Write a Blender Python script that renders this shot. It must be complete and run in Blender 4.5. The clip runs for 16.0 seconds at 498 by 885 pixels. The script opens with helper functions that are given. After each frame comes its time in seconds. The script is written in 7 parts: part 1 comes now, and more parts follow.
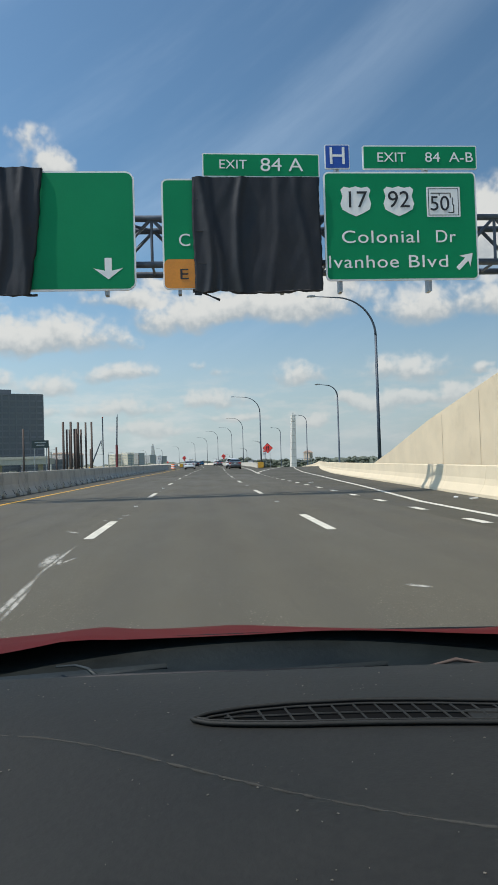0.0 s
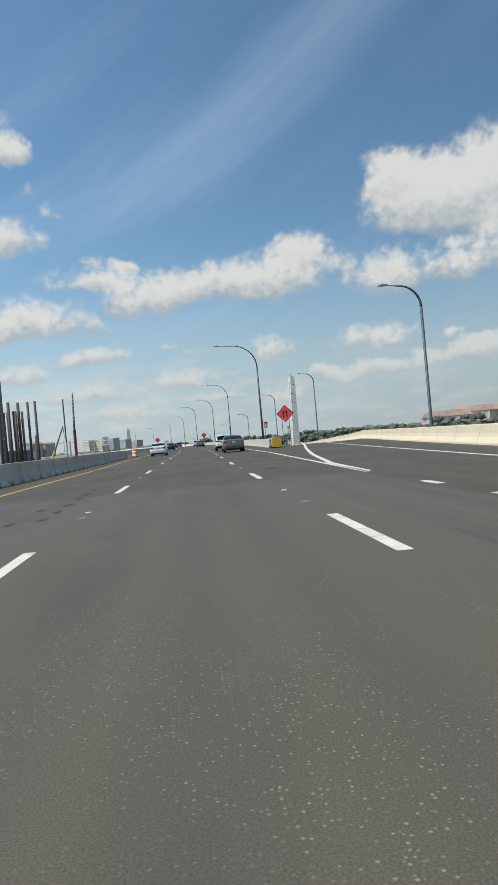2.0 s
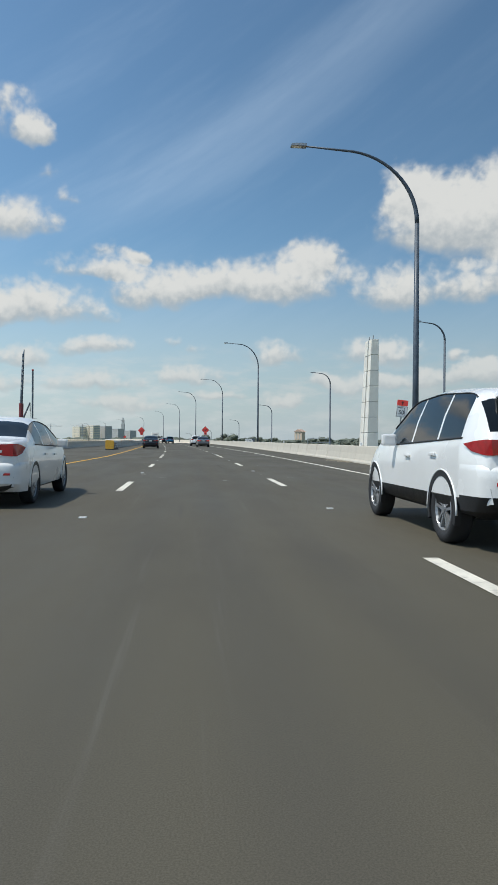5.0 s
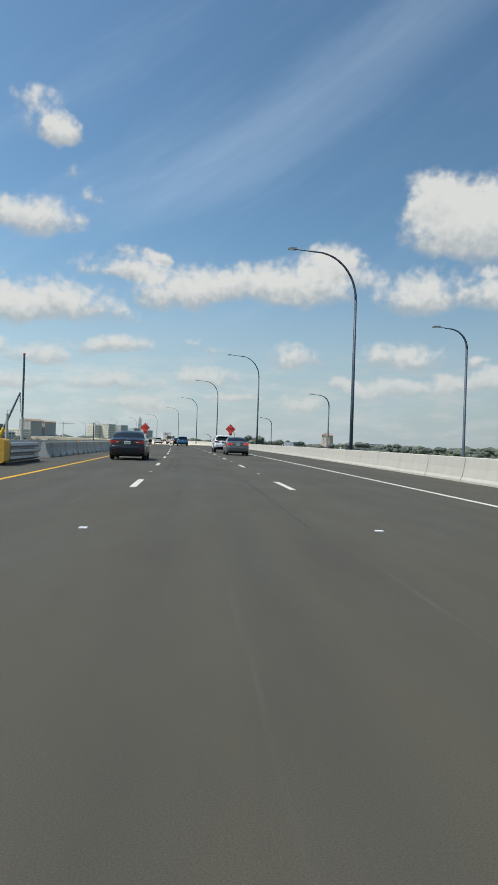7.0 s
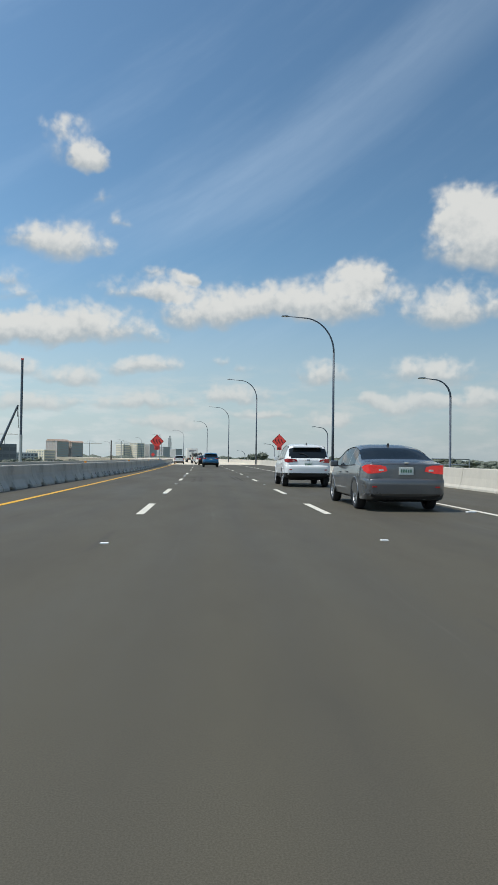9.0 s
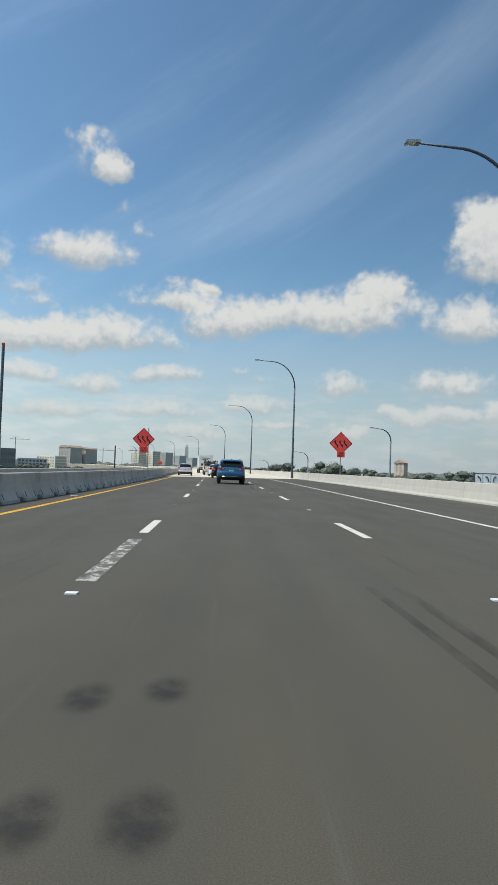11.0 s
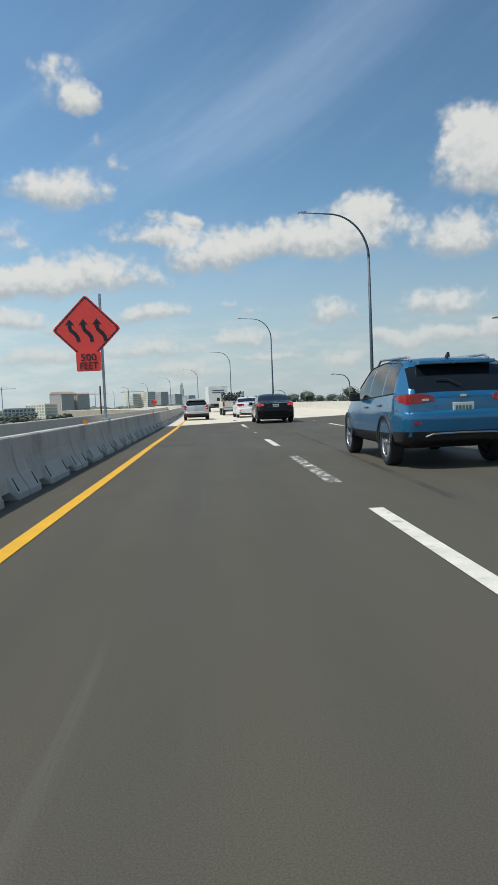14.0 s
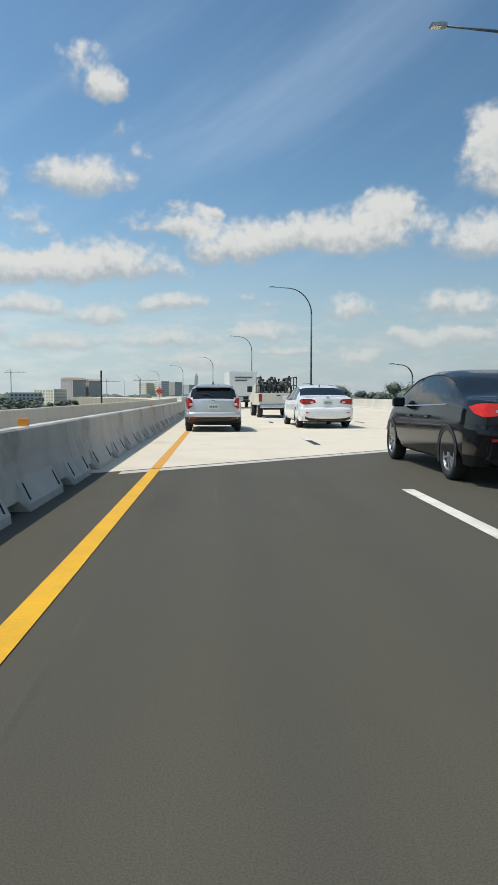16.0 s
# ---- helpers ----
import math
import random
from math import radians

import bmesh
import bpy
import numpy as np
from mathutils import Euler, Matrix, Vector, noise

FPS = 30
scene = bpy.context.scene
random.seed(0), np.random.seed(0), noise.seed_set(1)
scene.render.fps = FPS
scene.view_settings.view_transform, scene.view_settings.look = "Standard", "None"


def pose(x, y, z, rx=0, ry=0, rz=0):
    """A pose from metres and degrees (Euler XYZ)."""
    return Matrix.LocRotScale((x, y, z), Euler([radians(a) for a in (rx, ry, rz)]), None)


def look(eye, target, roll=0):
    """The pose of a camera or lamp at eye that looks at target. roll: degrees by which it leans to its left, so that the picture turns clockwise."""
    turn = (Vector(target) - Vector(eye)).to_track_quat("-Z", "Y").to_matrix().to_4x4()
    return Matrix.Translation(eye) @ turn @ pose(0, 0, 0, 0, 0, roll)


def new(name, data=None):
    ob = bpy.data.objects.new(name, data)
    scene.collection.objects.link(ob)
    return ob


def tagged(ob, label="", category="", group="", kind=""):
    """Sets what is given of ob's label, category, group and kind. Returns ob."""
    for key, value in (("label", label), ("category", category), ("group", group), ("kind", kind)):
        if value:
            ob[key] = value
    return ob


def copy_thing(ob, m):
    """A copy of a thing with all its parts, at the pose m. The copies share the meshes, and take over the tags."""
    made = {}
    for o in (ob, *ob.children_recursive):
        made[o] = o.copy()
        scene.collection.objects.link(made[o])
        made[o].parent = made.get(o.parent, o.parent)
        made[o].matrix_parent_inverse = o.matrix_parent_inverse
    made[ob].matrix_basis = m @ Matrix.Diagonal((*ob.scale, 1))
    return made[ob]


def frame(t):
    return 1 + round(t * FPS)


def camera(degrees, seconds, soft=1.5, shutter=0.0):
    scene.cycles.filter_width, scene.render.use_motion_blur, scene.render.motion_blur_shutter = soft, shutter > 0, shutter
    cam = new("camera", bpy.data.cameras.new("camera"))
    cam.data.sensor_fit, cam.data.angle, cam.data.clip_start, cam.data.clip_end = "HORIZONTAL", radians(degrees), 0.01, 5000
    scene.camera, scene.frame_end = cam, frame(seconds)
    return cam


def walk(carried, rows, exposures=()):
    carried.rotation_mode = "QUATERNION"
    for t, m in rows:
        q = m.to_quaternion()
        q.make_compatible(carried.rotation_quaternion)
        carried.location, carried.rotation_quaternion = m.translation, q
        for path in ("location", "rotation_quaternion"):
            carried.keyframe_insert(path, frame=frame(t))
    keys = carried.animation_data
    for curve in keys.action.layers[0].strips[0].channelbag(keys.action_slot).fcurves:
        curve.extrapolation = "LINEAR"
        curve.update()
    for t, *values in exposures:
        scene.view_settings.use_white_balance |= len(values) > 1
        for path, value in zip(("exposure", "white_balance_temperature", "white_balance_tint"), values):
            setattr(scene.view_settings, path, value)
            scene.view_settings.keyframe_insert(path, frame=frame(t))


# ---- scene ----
# ---------------------------------------------------------------- camera
cam = camera(39.71, 16.0, soft=1.5)
EYE_Z = 1.082
# seconds, x, y, yaw (left), pitch (up), roll
PATH = [
    (0.0, -0.33, 1.72, -0.117, 1.554, -1.681),
    (0.5, -0.99, 12.07, -0.578, 0.425, -1.868),
    (1.0, -1.62, 22.15, -1.784, 0.265, -4.161),
    (1.5, -2.39, 32.80, -1.250, 0.532, -5.714),
    (2.0, -2.88, 43.33, -1.912, -0.382, -5.149),
    (2.5, -3.34, 52.96, -3.032, 0.345, -2.275),
    (3.0, -3.92, 63.82, -1.486, -1.582, -0.921),
    (5.5, -6.90, 117.88, -2.301, -0.081, 0.736),
    (6.0, -7.51, 128.75, -1.228, -0.594, 0.929),
    (6.5, -8.17, 139.55, -1.392, 0.560, 2.261),
    (7.0, -8.77, 151.03, -0.929, -0.035, 1.879),
    (7.5, -9.41, 161.45, 0.263, -0.653, 1.619),
    (8.0, -10.04, 170.47, 0.785, 1.305, 1.646),
    (10.5, -14.11, 218.02, 2.722, 1.365, -0.433),
    (11.0, -14.74, 224.48, 3.066, 2.165, 1.934),
    (11.5, -15.55, 230.57, 6.379, 0.709, 1.664),
    (12.0, -16.52, 236.75, 9.187, -1.468, -2.087),
    (12.5, -17.64, 242.55, 6.596, -4.035, -2.586),
    (13.0, -18.84, 248.53, 6.125, -2.400, -1.732),
    (13.5, -19.97, 254.18, 5.829, -5.115, -2.035),
    (14.0, -20.91, 260.13, 2.816, -3.356, -2.349),
    (14.5, -21.84, 266.21, 1.061, -1.097, 1.122),
    (15.0, -22.56, 271.98, 1.546, -2.924, -0.216),
    (15.5, -23.43, 279.02, 2.447, -2.871, 2.178),
    (16.0, -24.17, 285.61, 3.835, -3.869, 0.002),
]


def aim(x, y, yaw, pitch, roll):
    a, b = radians(yaw), radians(pitch)
    way = Vector((-math.sin(a) * math.cos(b), math.cos(a) * math.cos(b), math.sin(b)))
    eye = Vector((x, y, EYE_Z))
    return look(eye, eye + way * 10, roll)


walk(cam, [(t, aim(*row)) for t, *row in PATH])
scene.view_settings.exposure = 0.0

# ---------------------------------------------------------------- sky and sun
world = bpy.data.worlds.new("sky")
scene.world = world
world.use_nodes = True
wt = world.node_tree
wt.nodes.clear()


class Net:
    """Short hand for building node trees."""

    def __init__(self, tree):
        self.t = tree

    def add(self, kind, **props):
        n = self.t.nodes.new(kind)
        for k, v in props.items():
            if k == "operation":
                n.operation = v
            elif k == "blend_type":
                n.blend_type = v
            elif k == "data_type":
                n.data_type = v
            elif k == "interpolation_type":
                n.interpolation_type = v
            elif k == "noise_dimensions":
                n.noise_dimensions = v
            elif k == "sky_type":
                n.sky_type = v
            elif k == "feature":
                n.feature = v
        return n

    def put(self, socket, value):
        if isinstance(value, bpy.types.NodeSocket):
            self.t.links.new(value, socket)
        elif value is not None:
            socket.default_value = value

    def math(self, op, a, b=None, c=None, clamp=False):
        n = self.add("ShaderNodeMath", operation=op)
        n.use_clamp = clamp
        for s, v in zip(n.inputs, (a, b, c)):
            self.put(s, v)
        return n.outputs[0]

    def vec(self, op, a, b=None):
        n = self.add("ShaderNodeVectorMath", operation=op)
        self.put(n.inputs[0], a)
        self.put(n.inputs[1], b)
        return n.outputs["Value"] if op in ("LENGTH", "DOT_PRODUCT") else n.outputs[0]

    def noise(self, vector, scale, detail=4.0, rough=0.55, distort=0.0):
        n = self.add("ShaderNodeTexNoise")
        self.put(n.inputs["Vector"], vector)
        self.put(n.inputs["Scale"], scale)
        self.put(n.inputs["Detail"], detail)
        self.put(n.inputs["Roughness"], rough)
        self.put(n.inputs["Distortion"], distort)
        return n.outputs[0]

    def ramp(self, v, lo, hi, a=0.0, b=1.0, smooth=True):
        n = self.add("ShaderNodeMapRange", interpolation_type="SMOOTHSTEP" if smooth else "LINEAR")
        for s, x in zip(n.inputs, (v, lo, hi, a, b)):
            self.put(s, x)
        return n.outputs[0]

    def mix(self, f, a, b, how="MIX"):
        n = self.add("ShaderNodeMix", data_type="RGBA", blend_type=how)
        self.put(n.inputs[0], f)
        for s, v in ((n.inputs[6], a), (n.inputs[7], b)):
            self.put(s, (*v, 1) if isinstance(v, tuple) and len(v) == 3 else v)
        return n.outputs[2]


SUN_EL, SUN_AZ = 61.0, 107.0      # degrees up; degrees to the left of +y

# clouds: degrees to the left of +y, degrees up, half width, half height
# thin shreds
CLOUDS_THIN = [
    (16.3, 23.8, 2.5, 1.8), (17.6, 24.9, 1.6, 0.9), (12.2, 18.6, 0.8, 0.6), (13.8, 20.2, 1.0, 0.6), (24.0, 16.0, 2.3, 1.5), (11.9, 13.7, 2.6, 1.0), (9.4, 15.2, 1.8, 0.7),
    (6.8, 14.7, 1.1, 0.5), (9.2, 10.0, 1.7, 0.7), (4.1, 8.3, 0.8, 0.5), (2.2, 7.6, 1.0, 0.6), (20.5, 12.6, 2.2, 0.7), (-10.6, 13.4, 1.4, 0.8), (21.5, 14.0, 2.4, 1.0),
]
CLOUDS_HIGH = [
    (15.0, 23.0, 1.4, 1.0),
    (17.2, 17.0, 3.7, 1.5), (29.0, 16.5, 3.0, 1.8), (-16.6, 17.6, 3.7, 2.6),
    (-15.2, 19.6, 2.2, 1.9), (-19.8, 17.4, 3.8, 3.3), (-24.0, 18.0, 4.0, 3.5), (-28.0, 19.0, 5.0, 3.2),
]
CLOUDS_BAND = [
    (15.0, 10.7, 4.6, 1.7), (19.5, 9.9, 3.6, 1.3), (24.0, 10.1, 4.0, 1.4), (9.0, 13.7, 2.0, 0.9), (7.0, 14.7, 1.1, 0.6),
    (4.9, 12.4, 4.4, 1.7), (0.0, 13.0, 4.0, 1.6), (-5.6, 13.2, 4.0, 2.0), (-7.6, 14.8, 2.2, 1.4),
    (-14.6, 12.4, 3.4, 1.7), (-20.1, 12.3, 2.2, 1.5), (-24.5, 13.5, 3.0, 2.2),
]
CLOUDS_LOW = [
    (-4.4, 7.3, 2.3, 1.1), (-13.4, 7.4, 3.4, 1.2), (9.8, 7.6, 2.9, 0.9), (16.0, 6.7, 2.6, 0.9), (21.5, 7.2, 2.6, 0.9),
    (-19.2, 6.8, 1.1, 0.6), (10.4, 4.6, 3.6, 0.8), (3.0, 5.4, 3.0, 0.9), (-8.2, 5.0, 2.0, 0.7),
    (-11.0, 4.6, 2.6, 0.9), (-13.6, 5.0, 1.4, 0.7), (-16.2, 5.2, 1.5, 0.8), (-18.9, 5.0, 1.7, 0.9), (-21.6, 5.6, 1.8, 1.0), (8.1, 2.9, 3.5, 0.7), (-5.5, 3.2, 2.2, 0.6), (19.0, 4.4, 3.6, 0.7),
    (26.0, 5.2, 3.5, 1.0), (-24.5, 5.5, 4.0, 1.5), (0.5, 3.6, 2.4, 0.5),
]


def build_sky():
    n = Net(wt)
    way = n.add("ShaderNodeTexCoord").outputs["Generated"]
    sep = n.add("ShaderNodeSeparateXYZ")
    n.put(sep.inputs[0], way)
    x, y, z = sep.outputs
    deg = 180.0 / math.pi
    az = n.math("MULTIPLY", n.math("ARCTAN2", n.math("MULTIPLY", x, -1.0), y), deg)
    el = n.math("MULTIPLY", n.math("ARCSINE", z), deg)
    com = n.add("ShaderNodeCombineXYZ")
    n.put(com.inputs[0], az)
    n.put(com.inputs[1], el)
    place = com.outputs[0]
    # ragged edges: the place is shifted by two scales of noise before the clouds are looked up
    wob = n.add("ShaderNodeTexNoise")
    n.put(wob.inputs["Vector"], place)
    n.put(wob.inputs["Scale"], 0.34)
    n.put(wob.inputs["Detail"], 3.0)
    n.put(wob.inputs["Roughness"], 0.5)
    off = n.vec("MULTIPLY", n.vec("SUBTRACT", wob.outputs["Color"], (0.5, 0.5, 0.5)), (4.4, 2.0, 0.0))
    shifted = n.vec("ADD", place, off)
    total, under = None, None
    for a, e, w, h, strength in [(*c, 1.0) for c in CLOUDS_HIGH + CLOUDS_BAND + CLOUDS_LOW] + [(*c, 0.42) for c in CLOUDS_THIN]:
        local = n.vec("MULTIPLY", n.vec("SUBTRACT", shifted, (a, e - 0.25 * h, 0.0)), (1.0 / (w * 1.35), 1.0 / (h * 1.65), 0.0))
        s2 = n.add("ShaderNodeSeparateXYZ")
        n.put(s2.inputs[0], local)
        # flatter below than above
        rise = n.math("MAXIMUM", s2.outputs[1], n.math("MULTIPLY", s2.outputs[1], -1.6))
        far = n.math("SQRT", n.math("ADD", n.math("MULTIPLY", s2.outputs[0], s2.outputs[0]), n.math("MULTIPLY", rise, rise)))
        d = n.math("MULTIPLY", n.math("SUBTRACT", 1.0, far, clamp=True), strength)
        total = d if total is None else n.math("ADD", total, d)
        low = n.math("MULTIPLY", d, s2.outputs[1])
        under = low if under is None else n.math("ADD", under, low)
    # cumulus outside the view, from noise alone
    veil = n.vec("MULTIPLY", way, (1.0, 1.0, 3.0))
    other = n.ramp(n.noise(veil, 3.2, 5.0, 0.55), 0.56, 0.72)
    behind = n.ramp(n.math("ABSOLUTE", az), 30.0, 45.0)
    total = n.math("ADD", total, n.math("MULTIPLY", n.math("MULTIPLY", other, behind), 0.8))
    fine = n.noise(place, 0.75, 5.0, 0.50, 0.2)
    puff = n.noise(place, 1.5, 3.0, 0.48)
    grain = n.math("ADD", n.math("MULTIPLY", n.math("SUBTRACT", fine, 0.52), 1.20), n.math("MULTIPLY", n.math("SUBTRACT", puff, 0.5), 0.45))
    tall = n.math("DIVIDE", under, n.math("ADD", total, 0.05))
    grain = n.math("MULTIPLY", grain, n.ramp(tall, -0.38, 0.10, 0.30, 1.0))
    thick = n.math("ADD", n.math("MULTIPLY", total, 1.25), grain)
    cover = n.ramp(thick, -0.02, 0.95)
    cover = n.math("MULTIPLY", cover, n.ramp(total, 0.0, 0.36))
    # faint broken cloud in the haze near the horizon
    flat = n.noise(n.vec("MULTIPLY", place, (0.30, 1.0, 1.0)), 0.85, 6.0, 0.6)
    hazy = n.math("MULTIPLY", n.ramp(flat, 0.42, 0.68), n.math("MULTIPLY", n.ramp(el, 8.5, 4.5), n.ramp(el, -1.0, 1.5)))
    # thin high streak that climbs to the right
    along = n.vec("DOT_PRODUCT", place, (0.50, 0.866, 0.0))
    run = n.vec("DOT_PRODUCT", place, (-0.866, 0.50, 0.0))
    both = n.add("ShaderNodeCombineXYZ")
    n.put(both.inputs[0], n.math("MULTIPLY", run, 0.16))
    n.put(both.inputs[1], along)
    fibre = n.noise(both.outputs[0], 0.55, 6.0, 0.6)
    streak = n.ramp(n.math("ABSOLUTE", n.math("SUBTRACT", along, n.math("ADD", 20.2, n.math("MULTIPLY", n.math("SUBTRACT", fibre, 0.5), 2.0)))), 4.2, 0.0)
    streak = n.math("MULTIPLY", n.math("MULTIPLY", streak, n.ramp(el, 14.0, 21.0)), n.ramp(fibre, 0.2, 0.8, 0.55, 1.0))
    wisp = n.math("MULTIPLY", n.ramp(n.noise(both.outputs[0], 0.16, 5.0, 0.6), 0.42, 0.80), 0.16)

    sky = n.add("ShaderNodeTexSky", sky_type="NISHITA")
    sky.sun_disc = False
    sky.sun_elevation = radians(SUN_EL)
    sky.sun_rotation = radians(-SUN_AZ)
    sky.air_density, sky.dust_density, sky.ozone_density = 1.0, 1.2, 2.2
    blue = n.vec("MULTIPLY", sky.outputs[0], (SKY * 0.80, SKY * 1.02, SKY * 1.04))
    # the air is brighter on the side of the sun
    flat_way = n.vec("DOT_PRODUCT", way, (-math.sin(radians(SUN_AZ)), math.cos(radians(SUN_AZ)), 0.0))
    glow = n.math("ADD", 1.19, n.math("MULTIPLY", flat_way, 0.42))
    # pale haze towards the horizon
    haze = n.ramp(el, 17.0, -2.0)
    col = n.mix(n.math("MULTIPLY", haze, 0.86), blue, (0.455, 0.53, 0.563))
    col = n.mix(n.math("ADD", n.math("MULTIPLY", streak, 0.26), wisp), col, (0.50, 0.63, 0.78))
    col = n.mix(n.math("MULTIPLY", hazy, 0.55), col, (0.56, 0.60, 0.605))
    lit = n.add("ShaderNodeCombineXYZ")
    for i in range(3):
        n.put(lit.inputs[i], glow)
    col = n.mix(1.0, col, lit.outputs[0], "MULTIPLY")
    shade = n.ramp(tall, -0.30, 0.32)
    shade = n.math("ADD", n.math("MULTIPLY", shade, 0.55), n.math("MULTIPLY", n.ramp(thick, 0.1, 1.1), 0.22))
    shade = n.math("ADD", shade, n.math("MULTIPLY", n.math("SUBTRACT", puff, 0.15), 0.62))
    body = n.mix(n.ramp(shade, 0.22, 0.95), (0.42, 0.465, 0.49), (0.72, 0.725, 0.70))
    near_horizon = n.math("MULTIPLY", n.ramp(el, 10.0, 1.0), 0.52)
    body = n.mix(near_horizon, body, (0.555, 0.585, 0.585))
    low_soft = n.ramp(el, 2.0, 11.0, 0.70, 0.95)
    col = n.mix(n.math("MULTIPLY", cover, low_soft), col, body)
    back = n.add("ShaderNodeBackground")
    n.put(back.inputs[0], col)
    n.put(back.inputs[1], 1.0)
    out = n.add("ShaderNodeOutputWorld")
    wt.links.new(back.outputs[0], out.inputs[0])


SKY = 0.11
build_sky()

sun = new("sun", bpy.data.lights.new("sun", "SUN"))
sun.data.energy, sun.data.angle, sun.data.color = 3.6, radians(0.6), (1.0, 0.95, 0.87)
_e, _a = radians(SUN_EL), radians(SUN_AZ)
_to = Vector((-math.sin(_a) * math.cos(_e), math.cos(_a) * math.cos(_e), math.sin(_e)))
sun.matrix_world = look(_to * 100, (0, 0, 0))
# ---------------------------------------------------------------- materials
def material(name, colour, rough=0.6, metal=0.0, spread=0.12, scale=6.0, fine=60.0, bump=0.15, depth=0.01, stain=None, stain_at=(0.55, 0.75),
             stain_scale=1.2, coat=0.0, emit=None, random_tint=0.0, coords="Object", stretch=(1.0, 1.0, 1.0), spec=0.5):
    m = bpy.data.materials.new(name)
    m.use_nodes = True
    n = Net(m.node_tree)
    bsdf = m.node_tree.nodes["Principled BSDF"]
    tc = n.add("ShaderNodeTexCoord").outputs[coords]
    v = n.vec("MULTIPLY", tc, stretch)
    big, small = n.noise(v, scale, 4.0), n.noise(v, fine, 3.0, 0.6)
    dark = tuple(c * (1 - spread) for c in colour)
    light = tuple(min(1.0, c * (1 + spread)) for c in colour)
    col = n.mix(n.ramp(n.math("ADD", n.math("MULTIPLY", big, 0.65), n.math("MULTIPLY", small, 0.35)), 0.32, 0.68), dark, light)
    if stain:
        col = n.mix(n.math("MULTIPLY", n.ramp(n.noise(v, stain_scale, 5.0, 0.62), *stain_at), 0.7), col, stain)
    if random_tint:
        r = n.add("ShaderNodeObjectInfo").outputs["Random"]
        col = n.mix(n.math("MULTIPLY", r, random_tint), col, tuple(c * 0.55 for c in colour))
    n.put(bsdf.inputs["Base Color"], col)
    n.put(bsdf.inputs["Roughness"], n.ramp(big, 0.2, 0.8, max(0.02, rough - 0.08), min(1.0, rough + 0.08)))
    n.put(bsdf.inputs["Metallic"], metal)
    n.put(bsdf.inputs["Specular IOR Level"], spec)
    n.put(bsdf.inputs["Coat Weight"], coat)
    n.put(bsdf.inputs["Coat Roughness"], 0.05)
    if emit:
        n.put(bsdf.inputs["Emission Color"], (*emit[:3], 1))
        n.put(bsdf.inputs["Emission Strength"], emit[3])
    if bump:
        b = n.add("ShaderNodeBump")
        n.put(b.inputs["Strength"], bump)
        n.put(b.inputs["Distance"], depth)
        n.put(b.inputs["Height"], small)
        n.put(bsdf.inputs["Normal"], b.outputs[0])
    return m


